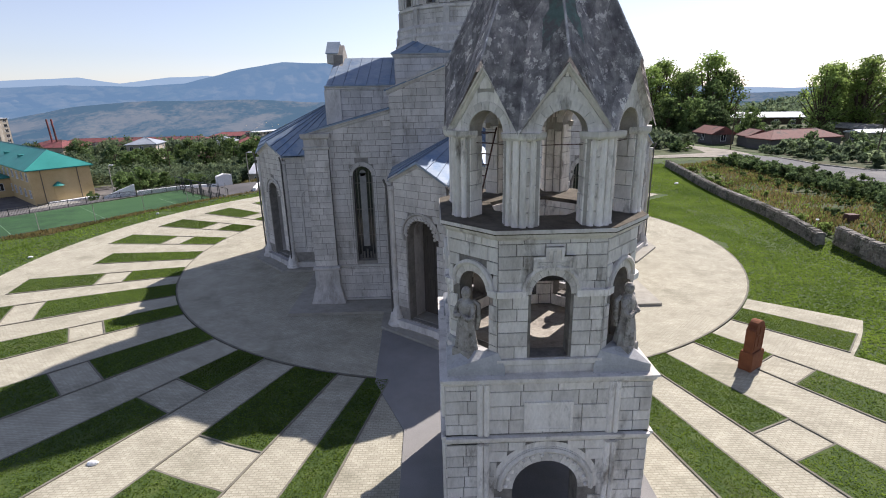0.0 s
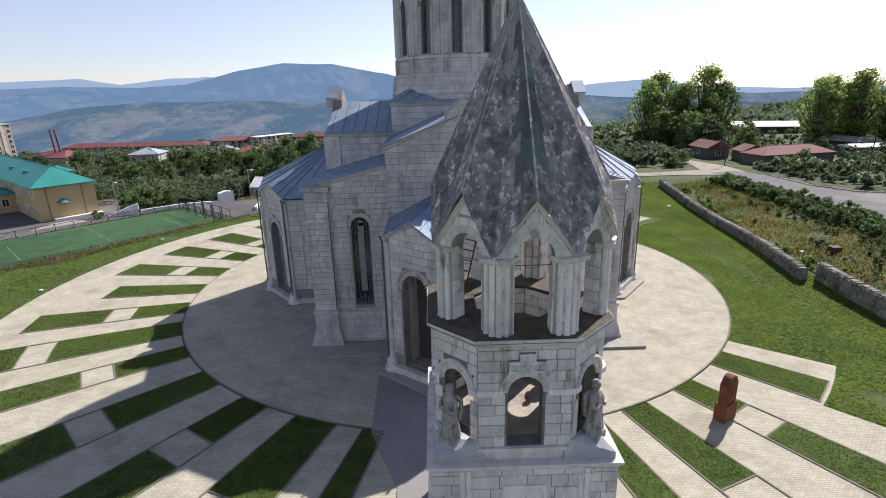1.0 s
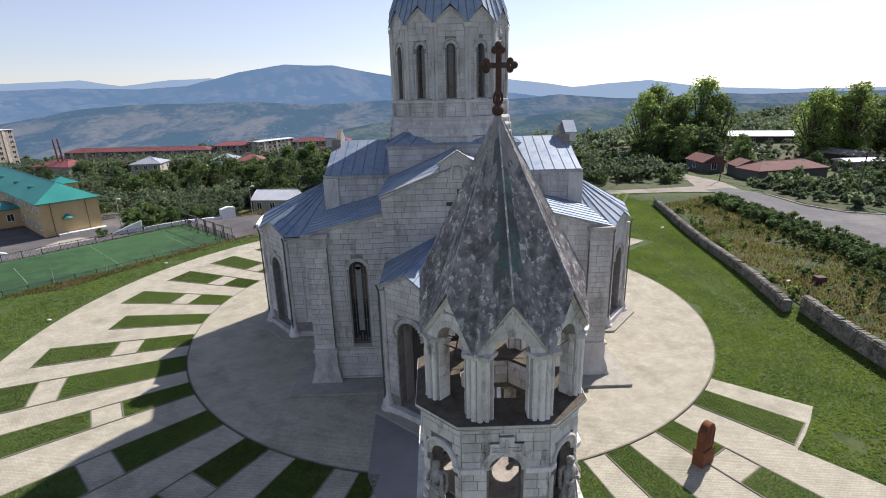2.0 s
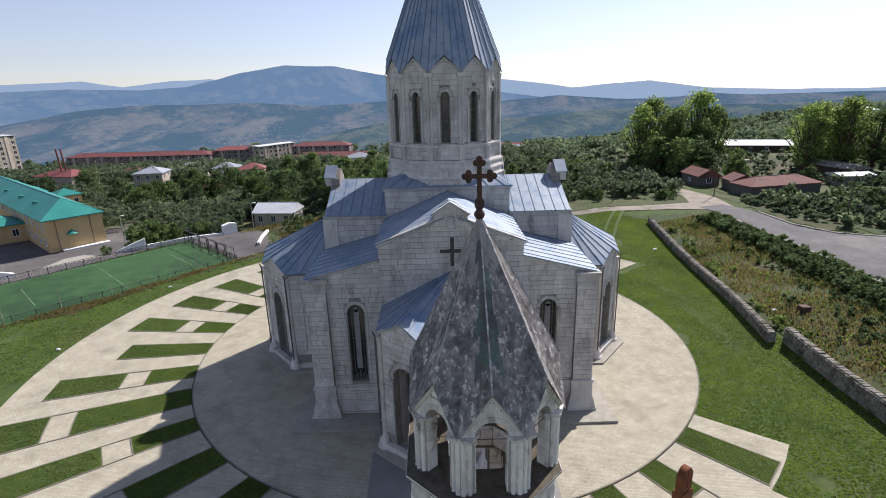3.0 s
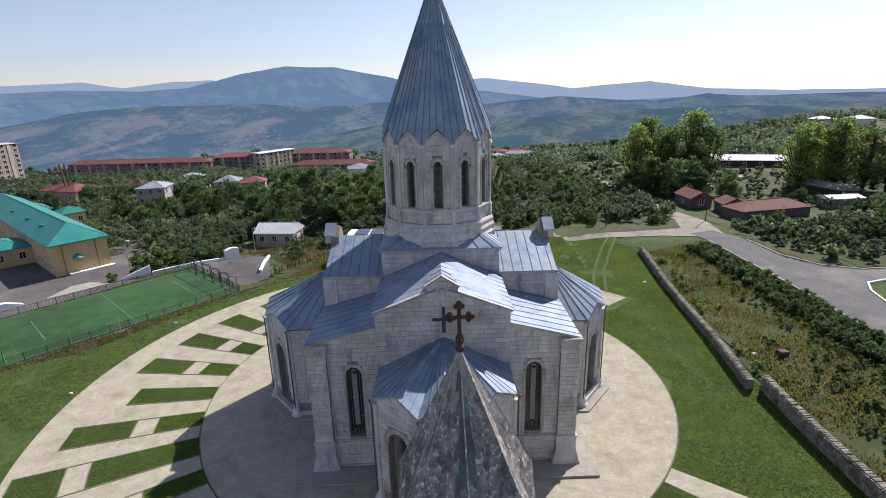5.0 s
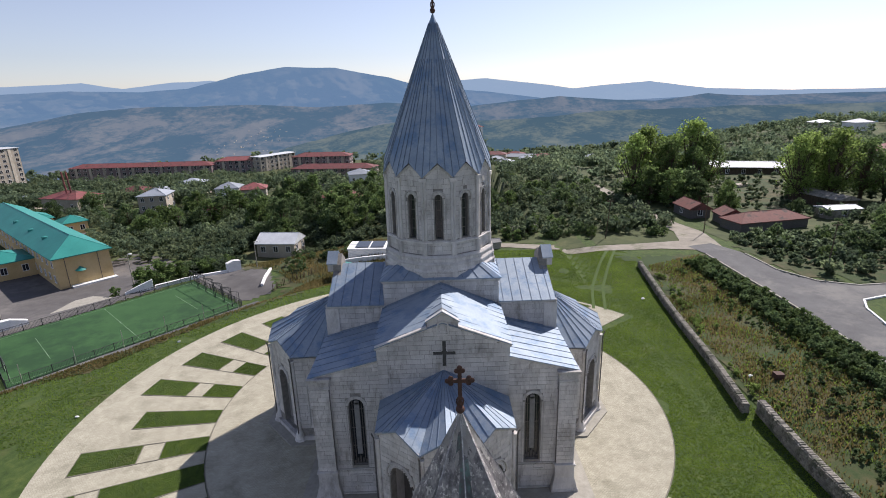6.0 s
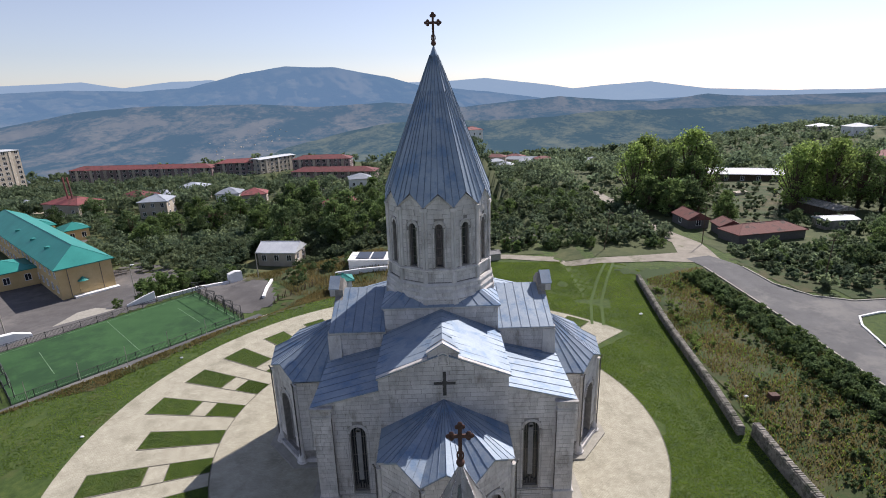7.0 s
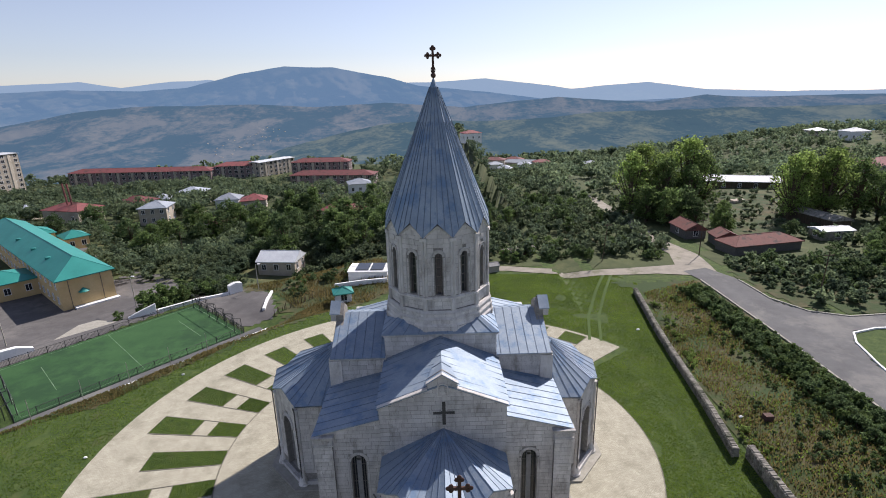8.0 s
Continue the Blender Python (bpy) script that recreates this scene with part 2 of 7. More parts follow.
def empty(name, label, category, at=(0, 0, 0), group="", kind=""):
    ob = new(name)
    ob.location = at
    ob.empty_display_size = 0.1
    return tagged(ob, label, category, group, kind)


def fix(bm):
    bmesh.ops.recalc_face_normals(bm, faces=bm.faces)


def part(name, bm, mat, parent=None, label="", kind="", smooth=False):
    """Link a bmesh, or a mesh, as one object under a thing or a part. Its coordinates are the world's."""
    if isinstance(bm, bpy.types.Mesh):
        me = bm
    else:
        if name.endswith("core"):
            bmesh.ops.remove_doubles(bm, verts=bm.verts, dist=0.0005)
        fix(bm)
        me = bpy.data.meshes.new(name)
        bm.to_mesh(me)
        bm.free()
        me.materials.append(mat)
        if smooth:
            me.polygons.foreach_set("use_smooth", [True] * len(me.polygons))
    ob = new(name, me)
    if parent:
        ob.parent = parent
        top = parent
        at = Vector((0, 0, 0))
        while top:
            at += top.location
            top = top.parent
        ob.location = -at
    if label:
        tagged(ob, label)
    if kind:
        tagged(ob, kind=kind)
    return ob


def box(bm, x0, x1, y0, y1, z0, z1, m=None):
    vs = [bm.verts.new(Vector((x, y, z)) if m is None else m @ Vector((x, y, z))) for x in (x0, x1) for y in (y0, y1) for z in (z0, z1)]
    for f in ((0, 1, 3, 2), (4, 6, 7, 5), (0, 4, 5, 1), (2, 3, 7, 6), (0, 2, 6, 4), (1, 5, 7, 3)):
        bm.faces.new([vs[i] for i in f])


def slab(bm, ring, z0, z1):
    """A prism over a ring of (x, y), or (x, y, rise) where the top is uneven."""
    lo = [bm.verts.new((p[0], p[1], z0)) for p in ring]
    hi = [bm.verts.new((p[0], p[1], z1 + (p[2] if len(p) > 2 else 0))) for p in ring]
    n = len(ring)
    bm.faces.new(lo[::-1])
    bm.faces.new(hi)
    for i in range(n):
        bm.faces.new((lo[i], lo[(i + 1) % n], hi[(i + 1) % n], hi[i]))


def loft(bm, rings, close=True, cap=True):
    rows = [[bm.verts.new(p) for p in r] for r in rings]
    n = len(rows[0])
    for a, b in zip(rows, rows[1:]):
        for i in range(n if close else n - 1):
            j = (i + 1) % n
            bm.faces.new((a[i], a[j], b[j], b[i]))
    if cap and close:
        bm.faces.new(rows[0][::-1])
        bm.faces.new(rows[-1])


def tube(bm, a, b, r0, r1=None, n=8):
    a, b = Vector(a), Vector(b)
    r1 = r0 if r1 is None else r1
    q = (b - a).to_track_quat("Z", "Y").to_matrix()
    ring = [Vector((math.cos(2 * math.pi * i / n), math.sin(2 * math.pi * i / n), 0)) for i in range(n)]
    loft(bm, [[a + q @ (v * r0) for v in ring], [b + q @ (v * r1) for v in ring]])


def pipe(bm, pts, r, n=6):
    """One continuous round moulding along points."""
    pts = [Vector(p) for p in pts]
    rings = []
    for i, p in enumerate(pts):
        d = (pts[min(i + 1, len(pts) - 1)] - pts[max(i - 1, 0)]).normalized()
        q = d.to_track_quat("Z", "Y").to_matrix()
        if i:
            # keep the ring from twisting
            best = min(range(n), key=lambda k: (p + q @ Vector((r * math.cos(2 * math.pi * k / n), r * math.sin(2 * math.pi * k / n), 0)) - rings[-1][0] - (p - pts[i - 1])).length)
        else:
            best = 0
        rings.append([p + q @ Vector((r * math.cos(2 * math.pi * (k + best) / n), r * math.sin(2 * math.pi * (k + best) / n), 0)) for k in range(n)])
    loft(bm, rings)


def arc(bm, m, c, z, rad, y, r, foot=None, steps=12, n=6):
    """A round-arched moulding on a wall face; foot: where its legs begin."""
    pts = [m @ Vector((c + rad * math.cos(math.pi * k / steps), y, z + rad * math.sin(math.pi * k / steps))) for k in range(steps + 1)]
    if foot is not None:
        pts = [m @ Vector((c + rad, y, foot))] + pts + [m @ Vector((c - rad, y, foot))]
    pipe(bm, pts, r, n)


def beads(name, owner, mat, places, r):
    me = bpy.data.meshes.get(name + "_bead")
    if me is None:
        bm = bmesh.new()
        bmesh.ops.create_icosphere(bm, subdivisions=1, radius=1.0)
        me = bpy.data.meshes.new(name + "_bead")
        bm.to_mesh(me)
        bm.free()
        me.materials.append(mat)
    for p in places:
        ob = new(name, me)
        ob.parent = owner
        ob.matrix_parent_inverse = Matrix.Translation(owner.location).inverted()
        ob.location, ob.scale = p, (r, r, r)


def arch_z(op, u):
    c, w, sill, spring = op
    r = w / 2
    d = abs(u - c)
    return spring + math.sqrt(max(r * r - d * d, 0))


def wall(bm, m, u0, u1, top, base, t, ops=()):
    """A wall of thickness t in the plane of m (u along x, outside towards -y): top is a list of (u, z); openings (centre, width, sill, spring) go through with round heads."""
    def top_z(u):
        for (a, za), (b, zb) in zip(top, top[1:]):
            if a - 1e-6 <= u <= b + 1e-6:
                return za + (zb - za) * (u - a) / (b - a)
        return top[0][1] if u < top[0][0] else top[-1][1]

    us = {round(u0, 5), round(u1, 5)} | {round(p[0], 5) for p in top if u0 < p[0] < u1}
    for c, w, s, sp in ops:
        us |= {round(c + w / 2 * math.cos(math.pi * k / 12), 5) for k in range(13)}
    us = sorted(u for u in us if u0 - 1e-6 <= u <= u1 + 1e-6)

    def solid(a, b, la, lb, ha, hb):
        if ha - la < 1e-4 and hb - lb < 1e-4:
            return
        p = [(a, 0, la), (b, 0, lb), (b, 0, hb), (a, 0, ha), (a, t, la), (b, t, lb), (b, t, hb), (a, t, ha)]
        vs = [bm.verts.new(m @ Vector(q)) for q in p]
        for f in ((0, 1, 2, 3), (5, 4, 7, 6), (3, 2, 6, 7), (1, 0, 4, 5), (0, 3, 7, 4), (2, 1, 5, 6)):
            bm.faces.new([vs[i] for i in f])

    for a, b in zip(us, us[1:]):
        mid = (a + b) / 2
        hole = [o for o in ops if abs(mid - o[0]) < o[1] / 2]
        if hole:
            o = hole[0]
            if o[2] > base:
                solid(a, b, base, base, o[2], o[2])
            solid(a, b, arch_z(o, a), arch_z(o, b), top_z(a), top_z(b))
        else:
            solid(a, b, base, base, top_z(a), top_z(b))


class Ashlar:
    """Dressed blocks laid in courses on wall faces: the first 300 are objects of their own, the others one joined mesh."""

    def __init__(self, owner, mat, limit=300, seed=1, depth=0.022, gap=0.0045):
        self.owner, self.mat, self.limit, self.rng, self.depth, self.gap = owner, mat, limit, random.Random(seed), depth, gap
        self.count, self.rest, self.cut = 0, [], []
        c = 0.022
        v = [(-.5, 0, -.5), (.5, 0, -.5), (.5, 0, .5), (-.5, 0, .5)] + [(x * (1 - c), -1, z * (1 - 2 * c)) for x, z in ((-.5, -.5), (.5, -.5), (.5, .5), (-.5, .5))]
        self.unit = mesh_from("block", v, [(4, 5, 6, 7), (0, 1, 5, 4), (1, 2, 6, 5), (2, 3, 7, 6), (3, 0, 4, 7)], mat)

    def block(self, m, a, b, z0, z1, free):
        g = self.gap
        w, h = b - a - 2 * g, z1 - z0 - 2 * g
        if w < 0.04 or h < 0.04:
            return
        d = self.depth * self.rng.uniform(0.75, 1.25)
        mm = m @ Matrix.Translation(((a + b) / 2, 0.002, (z0 + z1) / 2)) @ Matrix.Diagonal((w, d, h, 1))
        if free and self.count < self.limit:
            self.count += 1
            ob = new("block", self.unit)
            ob.parent = self.owner
            ob.matrix_parent_inverse = Matrix.Translation(self.owner.location).inverted()
            ob.matrix_basis = mm
        else:
            self.rest.append(mm)

    def cut_block(self, m, top, z):
        """A block whose upper edge follows a sloping wall top."""
        ring = [(top[0][0], z), (top[-1][0], z)] + [(u, max(t - self.gap, z + 0.01)) for u, t in top[::-1]]
        n = len(ring)
        d = -self.depth * self.rng.uniform(0.75, 1.25)
        vs = [m @ Vector((u, y, t)) for y in (0.002, d) for u, t in ring]
        self.cut.append((vs, [tuple(range(n, 2 * n))] + [(i, (i + 1) % n, n + (i + 1) % n, n + i) for i in range(n)]))

    def face(self, m, u0, u1, top, base, ops=(), course=0.36, length=(0.5, 0.95), free=True):
        def top_z(u):
            for (a, za), (b, zb) in zip(top, top[1:]):
                if a - 1e-6 <= u <= b + 1e-6:
                    return za + (zb - za) * (u - a) / (b - a)
            return min(top[0][1], top[-1][1])

        z, zmax = base, max(p[1] for p in top)
        while z < zmax - 0.08:
            h = course * self.rng.uniform(0.86, 1.14)
            z1 = min(z + h, zmax)
            steps = max(2, int((u1 - u0) / 0.06))
            grid = [u0 + (u1 - u0) * i / steps for i in range(steps + 1)]
            run = None
            spans = []
            for u in grid:
                ok = top_z(u) > z + 0.05
                for o in ops:
                    r = o[1] / 2 + 0.16
                    if abs(u - o[0]) < o[1] / 2 + 0.02 and z1 > o[2] + 0.02 and z < o[3]:
                        ok = False
                    if abs(u - o[0]) < r and z1 > o[3] and z < o[3] + math.sqrt(max(r * r - (u - o[0]) ** 2, 0)):
                        ok = False
                if ok and run is None:
                    run = u
                if not ok and run is not None:
                    spans.append((run, u - 0.06))
                    run = None
            if run is not None:
                spans.append((run, u1))
            for a, b in spans:
                u = a
                while u < b - 0.06:
                    w = self.rng.uniform(*length)
                    e = b if b - (u + w) < length[0] * 0.5 else u + w
                    ta, tb, tm = top_z(u), top_z(e), top_z((u + e) / 2)
                    if min(ta, tb, tm) >= z1 - 1e-4:
                        self.block(m, u, e, z, z1, free)
                    else:
                        self.cut_block(m, [(q, min(z1, top_z(q))) for q in (u + self.gap, u * 0.75 + e * 0.25, (u + e) / 2, u * 0.25 + e * 0.75, e - self.gap)], z + self.gap)
                    u = e
            z = z1
        for o in ops:
            self.voussoirs(m, o)

    def voussoirs(self, m, o, band=0.17, n=9):
        r = o[1] / 2
        for k in range(n):
            vs = []
            a0, a1 = math.pi * (k + 0.02) / n, math.pi * (k + 0.98) / n
            for y in (0.002, -self.depth * 1.25):
                for rr, aa in ((r, a0), (r, (a0 + a1) / 2), (r, a1), (r + band, a1), (r + band, (a0 + a1) / 2), (r + band, a0)):
                    vs.append(m @ Vector((o[0] + rr * math.cos(aa), y, o[3] + rr * math.sin(aa))))
            fs = [(6, 7, 8, 9, 10, 11)] + [(q, (q + 1) % 6, 6 + (q + 1) % 6, 6 + q) for q in range(6)]
            part("voussoir", mesh_from("voussoir", vs, fs, self.mat), None, self.owner)

    def finish(self, label=""):
        if not self.rest:
            return
        uv = [v.co.copy() for v in self.unit.vertices]
        uf = [tuple(p.vertices) for p in self.unit.polygons]
        vs, fs = [], []
        for mm in self.rest:
            i = len(vs)
            vs += [mm @ v for v in uv]
            fs += [tuple(i + q for q in f) for f in uf]
        for cv, cf in self.cut:
            i = len(vs)
            vs += cv
            fs += [tuple(i + q for q in f) for f in cf]
        part("ashlar", mesh_from("ashlar", vs, fs, self.mat), None, self.owner, label, kind="stuff")


def face_frame(a, b, z=0.0):
    """The frame of a wall face from a to b in plan, seen from outside with a at the left."""
    a, b = Vector((a[0], a[1], 0)), Vector((b[0], b[1], 0))
    x = (b - a).normalized()
    y = Vector((0, 0, 1)).cross(x)
    m = Matrix.Identity(4)
    for i in range(3):
        m[i][0], m[i][1], m[i][2] = x[i], y[i], (0, 0, 1)[i]
    m.translation = (a.x, a.y, z)
    return m, (b - a).length


def roof_sheet(bm, a, b, c, d, t=0.06):
    """A flat roof plane of four corners with thickness."""
    top = [Vector(p) for p in (a, b, c, d)]
    lo = [bm.verts.new(p - Vector((0, 0, t))) for p in top]
    hi = [bm.verts.new(p) for p in top]
    bm.faces.new(hi)
    bm.faces.new(lo[::-1])
    for i in range(4):
        bm.faces.new((lo[i], lo[(i + 1) % 4], hi[(i + 1) % 4], hi[i]))


def seam(owner, p, q, nrm, w=0.019, h=0.032):
    """One standing seam from p to q on a roof plane."""
    side = (q - p).normalized().cross(nrm) * w
    vs = [v - nrm * 0.004 for v in (p - side, p + side, q + side, q - side)] + [p - side * .6 + nrm * h, p + side * .6 + nrm * h, q + side * .6 + nrm * h, q - side * .6 + nrm * h]
    part("standing_seam", mesh_from("standing_seam", vs, [(4, 5, 6, 7), (0, 1, 5, 4), (1, 2, 6, 5), (2, 3, 7, 6), (3, 0, 4, 7)], SEAM), None, owner)


def seams(owner, a, b, c, d, n):
    """Standing seams on a roof plane: n of them, each from a point on edge a-b to one on edge d-c."""
    a, b, c, d = (Vector(p) for p in (a, b, c, d))
    nrm = (b - a).cross(d - a)
    if nrm.length < 1e-6:
        nrm = (c - b).cross(d - b)
    nrm.normalize()
    if nrm.z < 0:
        nrm = -nrm
    for k in range(n):
        f = (k + 0.5) / n
        p, q = a.lerp(b, f), d.lerp(c, f)
        if (p - q).length > 0.2:
            seam(owner, p, q, nrm)


def zinc_roof(parent, name, planes):
    """Roof planes (a, b, c, d, seams) as sheets with raised seams: a-b is the lower edge."""
    bm = bmesh.new()
    for a, b, c, d, n in planes:
        roof_sheet(bm, a, b, c, d)
    ob = part(name, bm, ZINC, parent)
    for a, b, c, d, n in planes:
        seams(ob, a, b, c, d, n)
    return ob


def cornice(bm, path, z, out=0.12, h=0.22, inner=0.1):
    """A moulded strip along a path in plan (outside to the right hand), stepping out as it rises; points may carry a rise."""
    pts = [Vector((p[0], p[1], p[2] if len(p) > 2 else 0)) for p in path]
    offs = []
    shut = (pts[0] - pts[-1]).length < 1e-4
    if shut:
        pts = pts[:-1]
    for i, p in enumerate(pts):
        ns = []
        for a, b in ((i - 1, i), (i, i + 1)):
            if shut:
                d = pts[b % len(pts)] - pts[a]
                ns.append(Vector((d.y, -d.x, 0)).normalized())
            elif 0 <= a and b < len(pts):
                d = pts[b] - pts[a]
                ns.append(Vector((d.y, -d.x, 0)).normalized())
        n = sum(ns, Vector()).normalized()
        offs.append(n / max(0.3, n.dot(ns[0])))
    prof = [(-inner, 0), (0.02, 0), (out * 0.55, h * 0.35), (out * 0.6, h * 0.6), (out, h * 0.72), (out, h), (-inner, h)]
    rings = [[p + o * u + Vector((0, 0, z + v)) for u, v in prof] for p, o in zip(pts, offs)]
    if shut:
        rings.append(rings[0])
    loft(bm, rings, cap=not shut)


def ngon(cx, cy, r, n, turn=0.0, z=0.0):
    return [Vector((cx + r * math.sin(turn + 2 * math.pi * i / n), cy - r * math.cos(turn + 2 * math.pi * i / n), z)) for i in range(n)]


def cross_finial(name, x, y, z, h, label):
    """An iron cross with flared arms over a ball and a scroll."""
    th = empty(name, label, "cross", (x, y, z))
    bm = bmesh.new()
    s = h / 1.6
    bmesh.ops.create_uvsphere(bm, u_segments=14, v_segments=10, radius=0.14 * s, matrix=Matrix.Translation((x, y, z + 0.13 * s)))
    part("ball", bm, IRON, th, smooth=True)
    bm = bmesh.new()
    box(bm, x - 0.06 * s, x + 0.06 * s, y - 0.035 * s, y + 0.035 * s, z + 0.2 * s, z + 1.5 * s)
    box(bm, x - 0.26 * s, x + 0.26 * s, y - 0.034 * s, y + 0.034 * s, z + 1.05 * s, z + 1.17 * s)
    part("cross_bar", bm, IRON, th)
    for cx, cz, ax, az in ((-0.27, 1.11, 1, 0), (0.27, 1.11, 1, 0), (0, 1.44, 0, 1)):
        bm = bmesh.new()
        for du, dv in ((0, 0.085), (0, -0.085), (0.1 if cx >= 0 else -0.1, 0)) if az == 0 else ((0.085, 0), (-0.085, 0), (0, 0.1)):
            bmesh.ops.create_uvsphere(bm, u_segments=10, v_segments=6, radius=0.085 * s, matrix=Matrix.Translation((x + (cx + du) * s, y, z + (cz + dv) * s)) @ Matrix.Diagonal((1, 0.5, 1, 1)))
        part("trefoil", bm, IRON, th, smooth=True)
    for sg in (-1, 1):
        bm = bmesh.new()
        pts = [(x + sg * (0.03 + 0.07 * math.sin(a)) * s, y, z + (0.4 + 0.14 * math.cos(a)) * s) for a in np.linspace(0.2, math.pi, 7)]
        pipe(bm, pts, 0.03 * s, 6)
        part("scroll", bm, IRON, th)
    return th


# ---- church ----
church = empty("church", "pale limestone domed cathedral with grey-blue zinc roofs", "church", (0, 0, 0))
core = bmesh.new()
stones = Ashlar(church, STONE, 300, 3, gap=0.006)
FY, FT = -10.2, 0.7


def window(owner, m, c, w, sill, spring, rows=3):
    r = w / 2
    y = 0.28
    bm = bmesh.new()
    ring = [(c - r, sill), (c + r, sill)] + [(c + r * math.cos(math.pi * k / 14), spring + r * math.sin(math.pi * k / 14)) for k in range(15)]
    vs = [bm.verts.new(m @ Vector((u, y, z))) for u, z in ring]
    vb = [bm.verts.new(m @ Vector((u, y + 0.03, z))) for u, z in ring]
    bm.faces.new(vs)
    bm.faces.new(vb[::-1])
    for i in range(len(ring)):
        j = (i + 1) % len(ring)
        bm.faces.new((vs[i], vs[j], vb[j], vb[i]))
    pane = part("window", bm, DARKGLASS, owner, "dark glazed round-headed window")
    bm = bmesh.new()
    b = 0.045
    for u in (c - r * 0.62, c + r * 0.62):
        top = spring + math.sqrt(max(r * r - (u - c) ** 2, 0)) - 0.03
        box(bm, u - b * .5, u + b * .5, y - 0.05, y - 0.01, sill, top, m)
    for k in range(1, rows + 1):
        z = sill + (spring - sill) * k / (rows + 0.3)
        box(bm, c - r + 0.01, c + r - 0.01, y - 0.045, y - 0.012, z - b * .5, z + b * .5, m)
    part("lattice", bm, LATTICE, pane)
    bm = bmesh.new()
    arc(bm, m, c, spring, r - 0.03, y - 0.06, 0.03, sill, 14, 4)
    part("frame", bm, LATTICE, pane)
    return pane


def inner_panel(owner, m, c, w, sill, spring):
    """The narrow stone mullion slab that stands in the tall windows, with a fan of bars at its foot."""
    bm = bmesh.new()
    box(bm, c - w * 0.17, c + w * 0.17, 0.18, 0.25, sill + 0.75, spring + 0.1, m)
    bmesh.ops.create_cone(bm, segments=16, radius1=w * 0.17, radius2=w * 0.17, depth=0.07, cap_ends=True, matrix=m @ Matrix.Translation((c, 0.215, spring + 0.1)) @ Matrix.Rotation(math.pi / 2, 4, "X"))
    part("mullion_slab", bm, SLAB, owner)
    bm = bmesh.new()
    for k, h in enumerate((0.3, 0.45, 0.6, 0.45, 0.3)):
        u = c + (k - 2) * w * 0.19
        box(bm, u - w * 0.05, u + w * 0.05, 0.16, 0.24, sill, sill + h, m)
    box(bm, c - w / 2, c + w / 2, 0.15, 0.26, sill - 0.02, sill + 0.08, m)
    part("sill_fan", bm, LATTICE, owner)


# west arm front with its gable
GX = 4.05
m, wd = face_frame((-GX, FY), (GX, FY))
gable = [(0, 10.75), (GX - 0.96, 12.0), (GX - 0.95, 12.5), (GX, 13.14), (GX + 0.95, 12.5), (GX + 0.96, 12.0), (2 * GX, 10.75)]
wall(core, m, 0, 2 * GX, gable, 0, FT)
stones.face(m, 0, 2 * GX, gable, 7.2, course=0.33, length=(0.45, 0.9))
stones_late = []
# square under the drum
SQ = 4.1
bm = bmesh.new()
for a, b in (((-SQ, -SQ), (SQ, -SQ)), ((SQ, -SQ), (SQ, SQ)), ((SQ, SQ), (-SQ, SQ)), ((-SQ, SQ), (-SQ, -SQ))):
    m, wd = face_frame(a, b)
    wall(core, m, 0, wd, [(0, 12.95), (wd, 12.95)], 9, 0.6)
    stones_late.append((m, 0, wd, [(0, 12.9), (wd, 12.9)], 10.6, ()))
# side and east arms
AX, AY = 8.2, 4.25
for s in (-1, 1):
    for y in (-AY, AY):
        a, b = ((-AX, y), (-GX, y)) if s < 0 else ((GX, y), (AX, y))
        if y > 0:
            a, b = b, a
        m, wd = face_frame(a, b)
        wall(core, m, 0, wd, [(0, 11.25), (wd, 11.25)], 0, 0.6)
        stones_late.append((m, 0, wd, [(0, 11.1), (wd, 11.1)], 8.8, ()))
    a, b = ((-AX, AY), (-AX, -AY)) if s < 0 else ((AX, -AY), (AX, AY))
    m, wd = face_frame(a, b)
    g = [(0, 11.2), (AY - 0.96, 12.7), (AY - 0.95, 13.2), (AY, 13.85), (AY + 0.95, 13.2), (AY + 0.96, 12.7), (2 * AY, 11.2)]
    wall(core, m, 0, wd, g, 0, 0.6)
    stones_late.append((m, 0, wd, [(0, 11.1), (wd, 11.1)], 6.5, ()))
EY = 14.0
for a, b in (((GX, FY + 6), (GX, EY)), ((GX, EY), (-GX, EY)), ((-GX, EY), (-GX, FY + 6))):
    m, wd = face_frame(a, b)
    wall(core, m, 0, wd, [(0, 10.9), (wd / 2, 12.9 if abs(a[0] - b[0]) > 1 else 10.9), (wd, 10.9)], 0, 0.6)
# west arm flanks
for s in (-1, 1):
    a, b = ((-GX, FY + 6.2), (-GX, FY)) if s < 0 else ((GX, FY), (GX, FY + 6.2))
    m, wd = face_frame(a, b)
    wall(core, m, 0, wd, [(0, 10.75), (wd, 10.75)], 0, 0.5)
    stones_late.append((m, 0, wd, [(0, 10.7), (wd, 10.7)], 8.9, ()))
